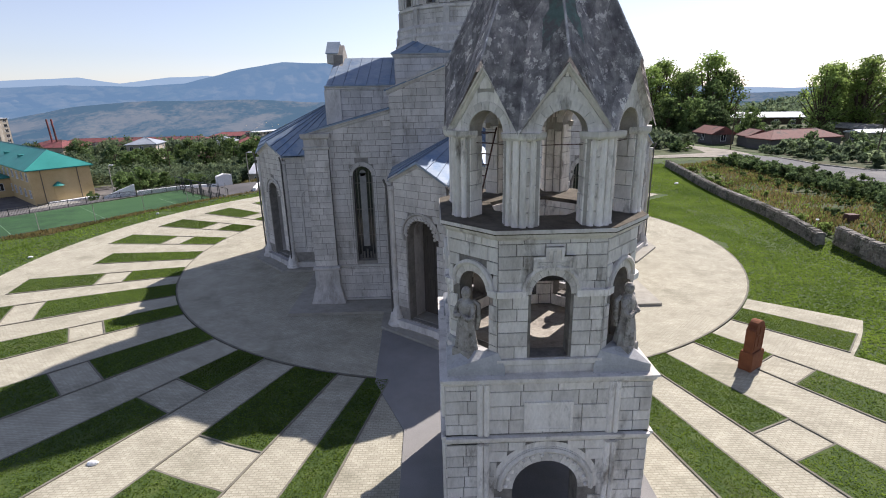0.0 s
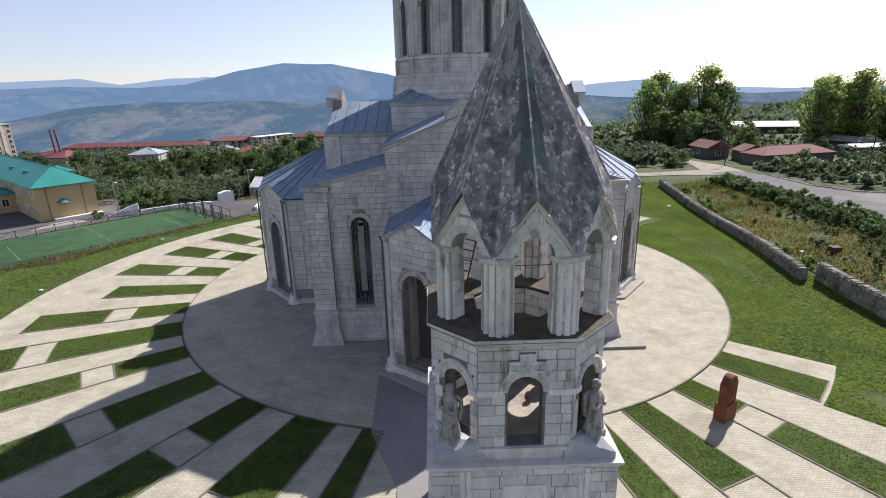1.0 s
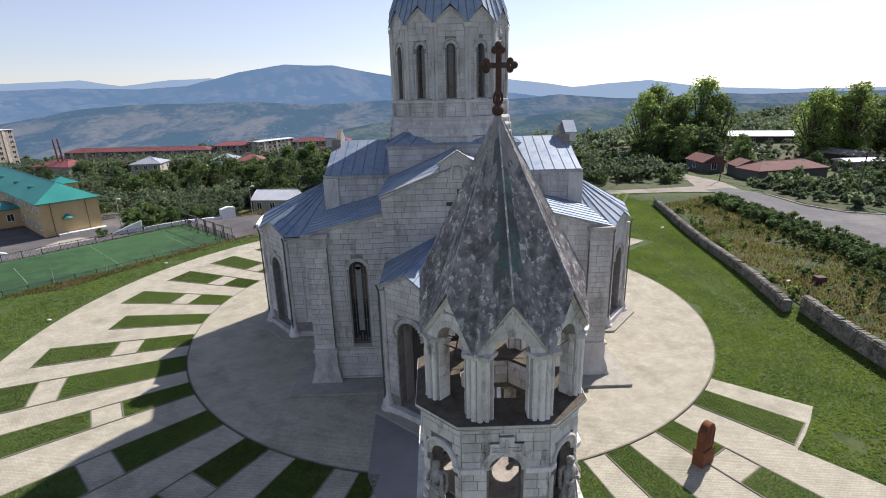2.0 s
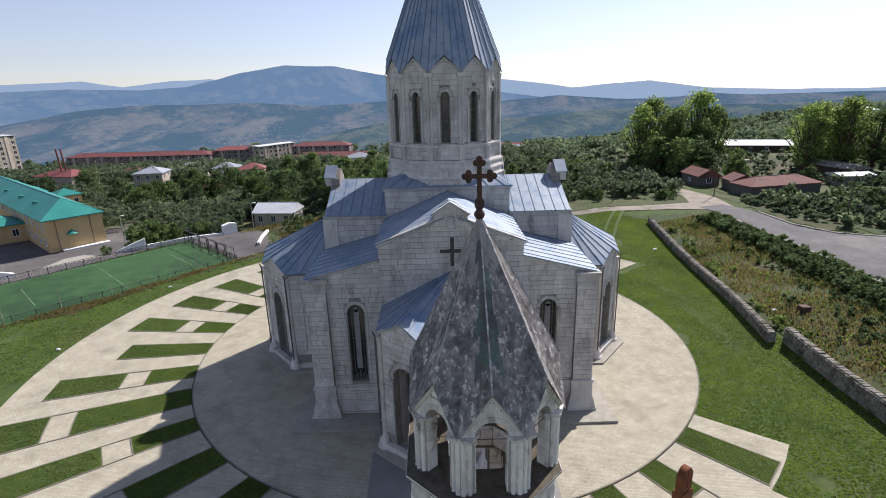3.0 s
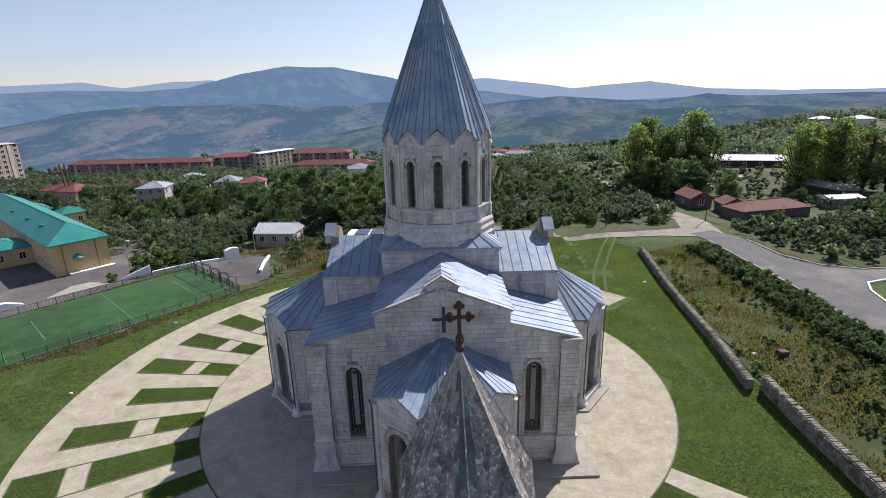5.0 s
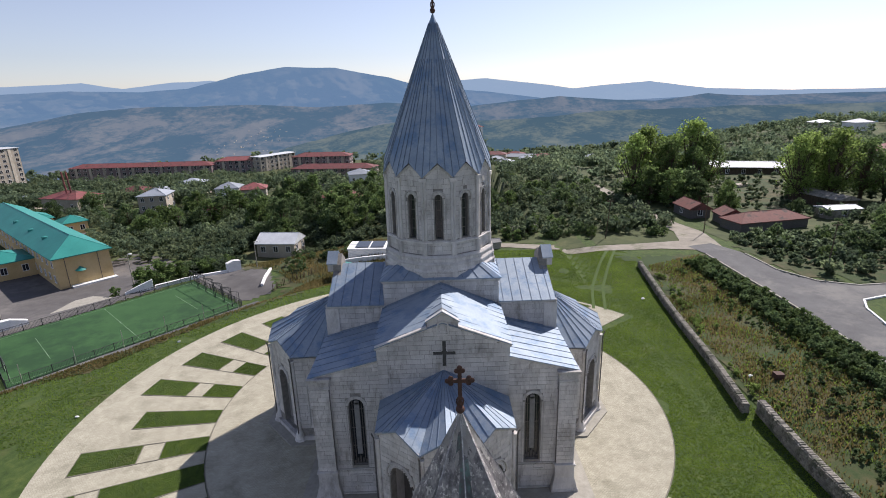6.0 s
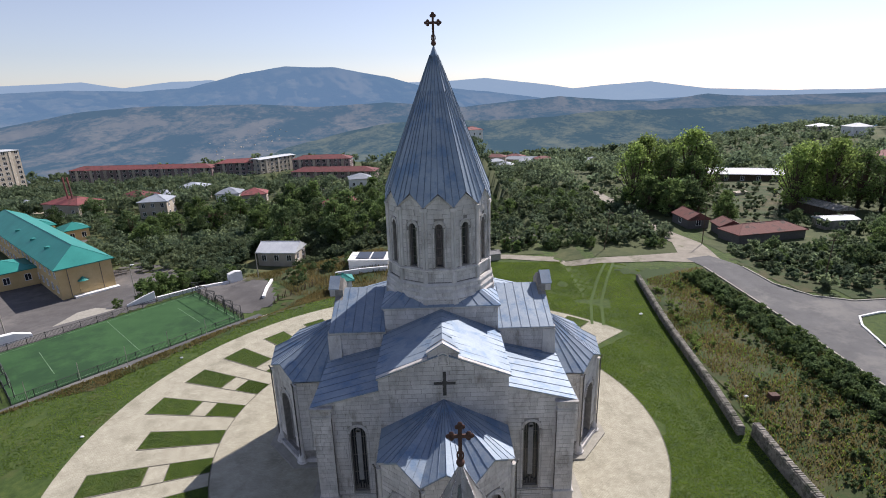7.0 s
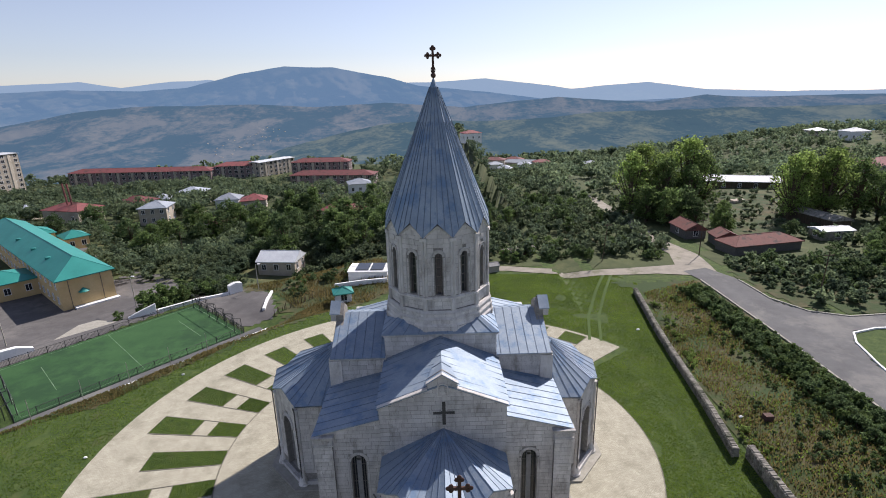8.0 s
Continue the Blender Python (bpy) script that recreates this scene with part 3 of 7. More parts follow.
# corner bays, with their tall windows
BX, BY, WIN = 8.2, -10.05, (0.95, 2.35, 6.85)
for sx in (-1, 1):
    for sy in (-1, 1):
        y0 = BY * -sy if sy > 0 else BY
        a, b = ((-BX, y0), (-GX, y0)) if sx < 0 else ((GX, y0), (BX, y0))
        if sy > 0:
            a, b = b, a
        m, wd = face_frame(a, b)
        outer_first = (sx < 0) == (sy < 0)
        top = [(0, 8.85), (wd, 9.95)] if outer_first else [(0, 9.95), (wd, 8.85)]
        op = ((2.6 if outer_first else wd - 2.6), WIN[0], WIN[1], WIN[2])
        wall(core, m, 0, wd, top, 0, 0.6, (op,))
        if sy < 0:
            stones.face(m, 0.0, wd, top, 2.15, (op,), course=0.31, length=(0.4, 0.8))
            stones.face(m, 0.0, wd, [(0, 2.0), (wd, 2.0)], 0.25, course=0.42, length=(0.5, 1.0))
            w = window(church, m, *op)
            inner_panel(w, m, *op)
            for z, out, h in ((2.02, 0.1, 0.14), (0.0, 0.16, 0.28)):
                bm = bmesh.new()
                cornice(bm, [m @ Vector((0, 0, 0)), m @ Vector((wd, 0, 0))], z, out, h)
                part("string_course", bm, STONE, church)
            # sunk panel under the window
            bm = bmesh.new()
            c = op[0]
            for u0, u1, z0, z1 in ((c - 0.75, c + 0.75, 1.62, 1.7), (c - 0.75, c + 0.75, 0.9, 0.98), (c - 0.75, c - 0.67, 0.98, 1.62), (c + 0.67, c + 0.75, 0.98, 1.62)):
                box(bm, u0, u1, -0.06, 0.0, z0, z1, m)
            part("sill_panel", bm, STONE, church)
            # hood round the window
            bm = bmesh.new()
            arc(bm, m, c, WIN[2], WIN[0] / 2 + 0.2, -0.025, 0.03, 2.2)
            part("window_hood", bm, STONE, church)
        a, b = ((-BX, y0), (-BX, -AY if sy < 0 else AY)) if sx < 0 else ((BX, y0), (BX, -AY if sy < 0 else AY))
        if (sx < 0) == (sy < 0):
            a, b = b, a
        m, wd = face_frame(a, b)
        wall(core, m, 0, wd, [(0, 8.85), (wd, 8.85)], 0, 0.6)
        if sy < 0:
            stones_late.append((m, 0, wd, [(0, 8.8), (wd, 8.8)], 0.3, ()))
        # raking cornice
        bm = bmesh.new()
        a, b = ((-BX - 0.1, y0, 8.75), (-GX, y0, 9.85)) if sx < 0 else ((GX, y0, 9.85), (BX + 0.1, y0, 8.75))
        if sy < 0:
            cornice(bm, [a, b], 0, 0.16, 0.24)
            part("cornice", bm, STONE, church)
        # corner pier with a battered foot
        px0, px1 = (-BX - 0.12, -BX + 1.05) if sx < 0 else (BX - 1.05, BX + 0.12)
        py = y0 - 0.28 if sy < 0 else y0 - 0.1
        bm = bmesh.new()

        def pier_ring(g, z):
            return [(px0 - g, py - g, z), (px1 + g, py - g, z), (px1 + g, py + 0.5 + g, z), (px0 - g, py + 0.5 + g, z)]
        prof = [(0.3, 0), (0.3, 0.28), (0.24, 0.36), (0.18, 0.7), (0.09, 1.0), (0.06, 1.1), (0.05, 1.95), (0.12, 2.0), (0.12, 2.12), (0, 2.18), (0, 8.2), (0.05, 8.24), (0.05, 8.34), (0, 8.38), (0, 8.72), (0.1, 8.78), (0.14, 8.98), (0, 9.0)]
        loft(bm, [pier_ring(g, z) for g, z in prof[:10]])
        part("pier_foot", bm, STONE, church)
        bm = bmesh.new()
        loft(bm, [pier_ring(g - 0.004, z) for g, z in prof[9:11]])
        part("pier_core", bm, JOINT, church)
        bm = bmesh.new()
        loft(bm, [pier_ring(g, z) for g, z in prof[10:]])
        for u in (0.18, 0.85):
            box(bm, px0 + u, px0 + u + 0.14, py - 0.05, py, 8.46, 8.6)
        part("pier_cap", bm, STONE, church)
        if sy < 0:
            m, wd = face_frame((px0, py), (px1, py))
            stones.face(m, 0, wd, [(0, 8.2), (wd, 8.2)], 2.2, course=0.3, length=(0.35, 0.7), free=False)
part("masonry_core", core, JOINT, church, "recessed grey mortar")

# gable cornices
bm = bmesh.new()
cornice(bm, [(-GX - 0.1, FY, 10.72), (-0.95, FY, 11.98)], 0, 0.18, 0.28)
cornice(bm, [(0.95, FY, 11.98), (GX + 0.1, FY, 10.72)], 0, 0.18, 0.28)
cornice(bm, [(-1.02, FY, 12.4), (0, FY, 13.07), (1.02, FY, 12.4)], 0, 0.16, 0.2)
part("cornice", bm, STONE, church)
for s in (-1, 1):
    bm = bmesh.new()
    cornice(bm, [(-AX - 0.05, -AY), (-GX, -AY)] if s < 0 else [(GX, -AY), (AX + 0.05, -AY)], 11.0, 0.18, 0.28)
    part("cornice", bm, STONE, church)
    # end pier of the arm
    bm = bmesh.new()
    x0, x1 = (-AX - 0.08, -AX + 0.85) if s < 0 else (AX - 0.85, AX + 0.08)
    box(bm, x0, x1, -AY - 0.16, -AY + 0.3, 8.6, 11.05)
    part("arm_pier", bm, STONE, church)
bm = bmesh.new()
cornice(bm, [(-SQ, SQ), (-SQ, -SQ), (SQ, -SQ), (SQ, SQ)], 12.72, 0.18, 0.28)
part("cornice", bm, STONE, church)

# carved cross, round relief in the gable
# no recess is cut: its shade is a dark colour on thin slabs
bm = bmesh.new()
cxs, czs = 0.07, 10.45
for r in ((-0.68, 0.68, -0.11, 0.11), (-0.11, 0.11, 0.11, 0.78), (-0.11, 0.11, -0.88, -0.11)):
    box(bm, cxs + r[0], cxs + r[1], FY - 0.045, FY - 0.02, czs + r[2], czs + r[3])
part("cross_recess", bm, material("shaded_recess", [(0.3, (0.05, 0.048, 0.045)), (0.7, (0.09, 0.085, 0.08))], 3), church, "cross of thin slabs painted dark as a shaded recess")
bm = bmesh.new()
for r in ((-0.76, 0.76, 0.11, 0.17), (-0.76, 0.76, -0.17, -0.11)):
    for a, b in ((r[0], -0.17), (0.17, r[1])):
        box(bm, cxs + a, cxs + b, FY - 0.075, FY, czs + r[2], czs + r[3])
for x0, x1 in ((-0.17, -0.11), (0.11, 0.17)):
    box(bm, cxs + x0, cxs + x1, FY - 0.075, FY, czs + 0.17, czs + 0.84)
    box(bm, cxs + x0, cxs + x1, FY - 0.075, FY, czs - 0.94, czs - 0.17)
part("cross_frame", bm, STONE, church)
bm = bmesh.new()
arc(bm, Matrix.Translation((0, FY, 0)), 0.02, 12.2, 0.34, -0.08, 0.06, 11.72)
box(bm, -0.38, 0.42, FY - 0.09, FY, 11.66, 11.74)
bmesh.ops.create_uvsphere(bm, u_segments=12, v_segments=8, radius=0.17, matrix=Matrix.Translation((0.02, FY - 0.03, 12.13)) @ Matrix.Diagonal((1, 0.4, 1.3, 1)))
box(bm, -0.16, 0.2, FY - 0.08, FY, 11.76, 11.98)
part("gable_relief", bm, STONE, church, "small carved niche relief")

# zinc roofs
R = 12.88
R0 = 12.5
zinc_roof(church, "west_roof", [((s * (GX + 0.2), FY - 0.2, 10.95), (s * (GX + 0.2), -SQ, 10.95), (0, -SQ, 12.75), (0, FY - 0.12, R0), 8) for s in (-1, 1)])
zinc_roof(church, "gablet_roof", [((s * 1.08, FY - 0.2, 12.57), (s * 0.5, FY + 2.6, 12.5), (0, FY + 2.9, 12.66), (0, FY - 0.2, 13.27), 2) for s in (-1, 1)])
zinc_roof(church, "east_roof", [((-GX - 0.2, SQ, 10.98), (-GX - 0.2, EY + .2, 10.98), (0, EY + .2, R), (0, SQ, R), 10), ((GX + 0.2, SQ, 10.98), (GX + 0.2, EY + .2, 10.98), (0, EY + .2, R), (0, SQ, R), 10)])
for s in (-1, 1):
    zinc_roof(church, "side_arm_roof", [((s * SQ, y, 11.3), (s * (AX - 0.05), y, 11.3), (s * (AX - 0.05), 0, 13.05), (s * SQ, 0, 13.05), 6) for y in (-AY - 0.22, AY + 0.22)])
    bm = bmesh.new()
    g = [(-0.95, 12.7), (-0.95, 13.3), (0, 14.0), (0.95, 13.3), (0.95, 12.7)]
    loft(bm, [[(s * (AX - 0.28), y, z) for y, z in g], [(s * (AX + 0.42), y, z) for y, z in g]])
    part("gablet", bm, STONE, church, "pale stone raised gablet")
    bm = bmesh.new()
    for y in (-1.02, 1.02):
        roof_sheet(bm, (s * (AX - 0.34), y, 13.32), (s * (AX + 0.48), y, 13.32), (s * (AX + 0.48), 0, 14.07), (s * (AX - 0.34), 0, 14.07), 0.05)
    part("gablet_cap", bm, ZINC, church)
    for sy in (-1, 1):
        y0, y1 = (FY - 0.05, -AY) if sy < 0 else (AY, -BY + 0.1)
        zinc_roof(church, "corner_roof", [((s * (BX + 0.22), y0, 9.0), (s * (BX + 0.22), y1, 9.0), (s * GX, y1, 10.12), (s * GX, y0, 10.12), 7)])
SKIRT = 13.02
zinc_roof(church, "skirt_roof", [((a * 4.3, b * 4.3, SKIRT), (c * 4.3, d * 4.3, SKIRT), (c * 2.6, d * 2.6, 14.0), (a * 2.6, b * 2.6, 14.0), 8) for a, b, c, d in ((-1, -1, 1, -1), (1, -1, 1, 1), (1, 1, -1, 1), (-1, 1, -1, -1))])

# drum of twelve faces
DN, DR, DT = 12, 3.86, math.pi / 12
dcore = bmesh.new()
AP = DR * math.cos(math.pi / DN)
drum_faces = []
for i in range(DN):
    p = ngon(0, 0, DR, DN, DT)
    a, b = p[i - 1], p[i]
    m, wd = face_frame(a, b)
    top = [(0, 20.2), (wd / 2, 20.95), (wd, 20.2)]
    op = (wd / 2, 0.52, 15.8, 18.7)
    wall(dcore, m, 0, wd, top, 13.1, 0.5, (op,))
    drum_faces.append((m, wd, top, op, a))
part("drum_core", dcore, JOINT, church)
for m, wd, top, op, a in drum_faces:
    if a.y < 2.2:
        stones_late.append((m, 0.16, wd - 0.16, top, 15.75, (op,)))
        stones_late.append((m, 0.0, wd, [(0, 15.5), (wd, 15.5)], 14.65, ()))
    w = window(church, m, *op, rows=4)
    bm = bmesh.new()
    c = op[0]
    arc(bm, m, c, 18.7, 0.5, -0.06, 0.05, 15.7, 10, 5)
    box(bm, c - 0.55, c + 0.55, -0.1, 0.02, 15.58, 15.72, m)
    part("window_hood", bm, STONE, church)
    bm = bmesh.new()
    cornice(bm, [m @ Vector((0, 0, 20.05)), m @ Vector((wd / 2, 0, 20.82)), m @ Vector((wd, 0, 20.05))], 0, 0.14, 0.18)
    part("gable_cornice", bm, STONE, church)
    bm = bmesh.new()
    box(bm, c - 0.22, c + 0.22, -0.07, 0, 19.6, 19.95, m)
    part("gable_panel", bm, STONE, church)
    bm = bmesh.new()
    for du in (-0.1, 0.1):
        tube(bm, a + Vector((a.x, a.y, 0)).normalized() * 0.03 + m.to_3x3() @ Vector((du, 0, 0)) + Vector((0, 0, 15.7)), a + Vector((a.x, a.y, 0)).normalized() * 0.03 + m.to_3x3() @ Vector((du, 0, 0)) + Vector((0, 0, 19.9)), 0.11, n=8)
    part("corner_shaft", bm, STONE, church)
    bm = bmesh.new()
    n = Vector((a.x, a.y, 0)).normalized()
    box(bm, -0.26, 0.26, -0.18, 0.05, 19.85, 20.08, Matrix.Translation(a) @ face_frame((0, 0), (-n.y, n.x))[0].to_3x3().to_4x4())
    part("capital", bm, STONE, church)
bm = bmesh.new()
prof = [(4.12, 13.05), (4.12, 13.5), (4.06, 13.62), (4.06, 13.95), (3.98, 14.15), (3.98, 14.4), (3.9, 14.55), (3.88, 14.62), (3.7, 14.62), (3.7, 13.05)]
loft(bm, [[tuple(v) for v in ngon(0, 0, r / math.cos(math.pi / 12), DN, DT, z)] for r, z in prof], cap=False)
part("drum_base", bm, JOINT, church)
for r0, z0, r1, z1 in ((4.15, 13.47, 4.09, 13.65), (4.09, 13.92, 4.01, 14.18), (4.01, 14.37, 3.92, 14.64)):
    bm = bmesh.new()
    loft(bm, [[tuple(v) for v in ngon(0, 0, r / math.cos(math.pi / 12), DN, DT, z)] for r, z in ((r0 - 0.1, z0), (r0 + 0.03, z0 + 0.01), (r0 + 0.03, z0 * 0.6 + z1 * 0.4), (r1 + 0.01, z1), (r1 - 0.1, z1))], cap=False)
    part("base_moulding", bm, STONE, church)
for r, z0, z1 in ((4.12, 13.06, 13.5), (4.06, 13.62, 13.95), (3.98, 14.15, 14.4)):
    q = ngon(0, 0, r / math.cos(math.pi / 12), DN, DT)
    for i in range(DN):
        if q[i - 1].y < 2.5:
            m, wd = face_frame(q[i - 1], q[i])
            stones_late.append((m, 0, wd, [(0, z1), (wd, z1)], z0, ()))
for a in ngon(0, 0, 1, DN, DT):
    bm = bmesh.new()
    k = face_frame((0, 0), (-a.y, a.x))[0].to_3x3().to_4x4()
    rise = [(4.32, 13.04), (4.32, 13.5), (4.26, 13.62), (4.26, 13.95), (4.18, 14.15), (4.18, 14.4), (4.09, 14.55), (4.06, 14.66), (4.06, 15.5)]
    loft(bm, [[k @ Vector((u, -r + d, z)) for u, d in ((-0.17, 0.03), (0, 0), (0.17, 0.03), (0.17, 0.35), (-0.17, 0.35))] for r, z in rise])
    part("corner_pilaster", bm, STONE, church)
bm = bmesh.new()
loft(bm, [[tuple(v) for v in ngon(0, 0, r / math.cos(math.pi / 12), DN, DT, z)] for r, z in ((3.72, 15.45), (3.88, 15.5), (3.9, 15.62), (3.72, 15.7))], cap=False)
part("string_course", bm, STONE, church)
# spire: kite-shaped planes between the gables
APEX = 30.9
tips = ngon(0, 0, AP + 0.17, DN, 0, 21.12)
vals = ngon(0, 0, DR + 0.2, DN, DT, 20.12)
bm, sm = bmesh.new(), []
top = Vector((0, 0, APEX))
for i in range(DN):
    t0, v, t1 = tips[i], vals[i], tips[(i + 1) % DN]
    for tri in ((t0, v, top), (v, t1, top)):
        bm.faces.new([bm.verts.new(q) for q in tri])
    for p in (t0, t0.lerp(v, 0.5), v, v.lerp(t1, 0.5)):
        n = Vector((p.x, p.y, 0)).normalized()
        q = p.lerp(top, 0.93 if p in (t0, v) else 0.7)
        sm.append((p, q, n))
bmesh.ops.remove_doubles(bm, verts=bm.verts, dist=0.001)
spire = part("spire", bm, ZINC, church, "tall faceted zinc spire")
for p, q, n in sm:
    seam(spire, p, q, n, 0.024, 0.04)
cross_finial("spire_cross", 0, 0, APEX - 0.1, 2.15, "dark iron cross with trefoil arms on the church spire")


# porch and side apses: half octagons with a gable on each face
def apse(name, origin, turn, half, deep, side, eave, peak, crown, door, front=0.35):
    """Half-octagon chapel built along -y of its own frame: a gabled face on each slanting and front side, battered foot, zinc roof to a crown on the church wall."""
    M = Matrix.Translation((origin[0], origin[1], 0)) @ Matrix.Rotation(turn, 4, "Z")

    def W(x, y, z=0.0):
        return M @ Vector((x, y, z))
    hf = half * front
    SPR = 4.7
    plan = [(-half, 0), (-half, -side), (-hf, -deep), (hf, -deep), (half, -side), (half, 0)]
    bm = bmesh.new()
    tipsl = []
    for i, (a, b) in enumerate(zip(plan, plan[1:])):
        pa, pb = W(*a), W(*b)
        m, wd = face_frame(pa, pb)
        gab = i in (1, 2, 3)
        top_l = [(0, eave), (wd / 2, peak if gab else eave), (wd, eave)]
        ops = []
        if gab and i in door:
            ops = [(wd / 2, 1.6, 0.55, SPR)]
        wall(bm, m, 0, wd, top_l, 0, 0.5, ops)
        stones.face(m, 0.14, wd - 0.14, top_l, 1.1, ops, course=0.33, length=(0.4, 0.8), free=False)
        bc = bmesh.new()
        if gab:
            cornice(bc, [m @ Vector((-0.04, 0, eave - 0.18)), m @ Vector((wd / 2, 0, peak - 0.16)), m @ Vector((wd + 0.04, 0, eave - 0.18))], 0, 0.15, 0.22)
        else:
            cornice(bc, [m @ Vector((0, 0, eave - 0.2)), m @ Vector((wd, 0, eave - 0.2))], 0, 0.15, 0.22)
        part("cornice", bc, STONE, church)
        if ops:
            bs = bmesh.new()
            for k in range(3):
                box(bs, wd / 2 - 0.8, wd / 2 + 0.8, -0.3 + 0.28 * k, 0.6 + 0.35 * k, 0.19 * k + 0.01, 0.19 * (k + 1), m)
            part("door_steps", bs, KERB, church, "worn stone steps")
            bd = bmesh.new()
            box(bd, wd / 2 - 0.82, wd / 2 + 0.82, 1.12, 1.18, 0.57, SPR + 0.85, m)
            box(bd, wd / 2 - 0.03, wd / 2 + 0.03, 1.09, 1.12, 0.57, SPR, m)
            for u0, u1, z0, z1 in ((-0.62, -0.14, 0.9, 2.3), (-0.62, -0.14, 2.6, 4.4), (0.14, 0.62, 0.9, 2.3), (0.14, 0.62, 2.6, 4.4)):
                box(bd, wd / 2 + u0, wd / 2 + u1, 1.095, 1.12, z0, z1, m)
            bj = bmesh.new()
            path = [(-0.8, 0.4)] + [(-0.8 * math.cos(math.pi * k / 12), SPR + 0.8 * math.sin(math.pi * k / 12)) for k in range(13)] + [(0.8, 0.4)]
            loft(bj, [[m @ Vector((wd / 2 + u * f, y, z if z < SPR else SPR + (z - SPR) * f)) for f, y in ((1.0, 0.47), (1.0, 1.14), (1.12, 1.14), (1.12, 0.47))] for u, z in path])
            part("door_recess", bj, STONE, church, "deep pale stone door recess")
            part("door", bd, material("dark_wooden_door", [(0.3, (0.06, 0.05, 0.043)), (0.7, (0.11, 0.095, 0.08))], 3, stretch=(6, 6, 0.5)), church, "dark wooden double door")
            beads("scallop", church, STONE, [m @ Vector((wd / 2 + 0.8 * math.cos(math.pi * k / 14), -0.02, SPR + 0.8 * math.sin(math.pi * k / 14))) for k in range(15)], 0.085)
            bh = bmesh.new()
            arc(bh, m, wd / 2, SPR, 1.05, -0.05, 0.05)
            part("arch_moulding", bh, STONE, church)
        elif wd > 1.6:
            bh = bmesh.new()
            arc(bh, m, wd / 2, 4.6, 0.6, -0.03, 0.05, 1.3)
            part("blind_arch", bh, STONE, church)
        if gab:
            tipsl.append(m @ Vector((wd / 2, -0.18, peak + 0.12)))
    part("apse_core", bm, JOINT, church)
    # corner shafts with battered feet
    for i in (1, 2, 3, 4):
        p = W(*plan[i])
        n = (p - W(0, -side * 0.5)).normalized()
        n.z = 0
        bm = bmesh.new()
        prof = [(0.46, 0), (0.46, 0.25), (0.36, 0.33), (0.34, 0.6), (0.2, 0.95), (0.16, 1.05), (0.15, 1.75), (0.21, 1.8), (0.21, 1.9), (0.14, 1.95), (0.14, eave - 0.5), (0.2, eave - 0.45), (0.2, eave - 0.3)]
        loft(bm, [[tuple(v + n * 0.02) for v in ngon(p.x, p.y, r, 10, 0, z)] for r, z in prof])
        part("corner_shaft", bm, STONE, church)
    bm = bmesh.new()
    slab(bm, [tuple(W(x * 1.0 + (0.22 if x > 0 else -0.22), y - (0.2 if i in (1, 2, 3, 4) else 0))[:2]) for i, (x, y) in enumerate(plan)], 0, 0.5)
    part("plinth", bm, STONE, church)
    # roof fan
    C = W(0, 0.02, crown)
    ov = [W(-half - 0.15, 0, eave + 0.12), W(-half - 0.15, -side - 0.05, eave + 0.02), tipsl[0], W(-hf - 0.08, -deep - 0.17, eave + 0.02), tipsl[1], W(hf + 0.08, -deep - 0.17, eave + 0.02), tipsl[2], W(half + 0.15, -side - 0.05, eave + 0.02), W(half + 0.15, 0, eave + 0.12)]
    bm, sm = bmesh.new(), []
    for a, b in zip(ov, ov[1:]):
        bm.faces.new([bm.verts.new(q) for q in (a, b, C)])
        for f in (0.0, 0.34, 0.67):
            q = a.lerp(b, f)
            sm.append((q, q.lerp(C, 0.97 if f == 0 else 0.8), (b - a).cross(C - a).normalized()))
    rim = [Vector(q) - Vector((0, 0, 0.1)) for q in ov]
    for a, b, c, d in zip(ov, ov[1:], rim[1:], rim):
        bm.faces.new([bm.verts.new(q) for q in (a, d, c, b)])
    bmesh.ops.remove_doubles(bm, verts=bm.verts, dist=0.001)
    rf = part(name, bm, ZINC, church)
    for p, q, n in sm:
        seam(rf, p, q, n if n.z > 0 else -n)
    # downpipes
    for i in (1, 2, 3, 4):
        p = W(*plan[i])
        n = (p - W(0, -side * 0.5)).normalized()
        n.z = 0
        bm = bmesh.new()
        tube(bm, p + n * 0.24 + Vector((0, 0, 0.5)), p + n * 0.24 + Vector((0, 0, eave - 0.3)), 0.05, n=6)
        tube(bm, p + n * 0.24 + Vector((0, 0, eave - 0.3)), p + n * 0.35 + Vector((0, 0, eave)), 0.05, n=6)
        part("downpipe", bm, LATTICE, church, "dark rainwater downpipe")


apse("porch_roof", (0.0, FY), 0, 3.9, 5.0, 3.0, 7.15, 7.9, 9.3, (1, 2, 3))
apse("apse_roof", (-AX, 0), -math.pi / 2, 4.2, 5.35, 3.0, 7.25, 7.95, 10.6, (1, 2, 3))
apse("apse_roof", (AX, 0), math.pi / 2, 4.1, 4.35, 2.35, 7.25, 7.95, 10.6, (1, 2, 3))
for m, a, b, top, base, ops in stones_late:
    stones.face(m, a, b, top, base, ops, course=0.34, length=(0.45, 0.9), free=False)


# ---- bell tower ----
TX, TY = 0.46, -23.6
tower = empty("bell_tower", "weathered three-tier limestone bell tower with a dark pointed roof", "tower", (TX, TY, 0))
tst = Ashlar(tower, OLDSTONE, 300, 7, depth=0.028, gap=0.0065)
HB = 2.3


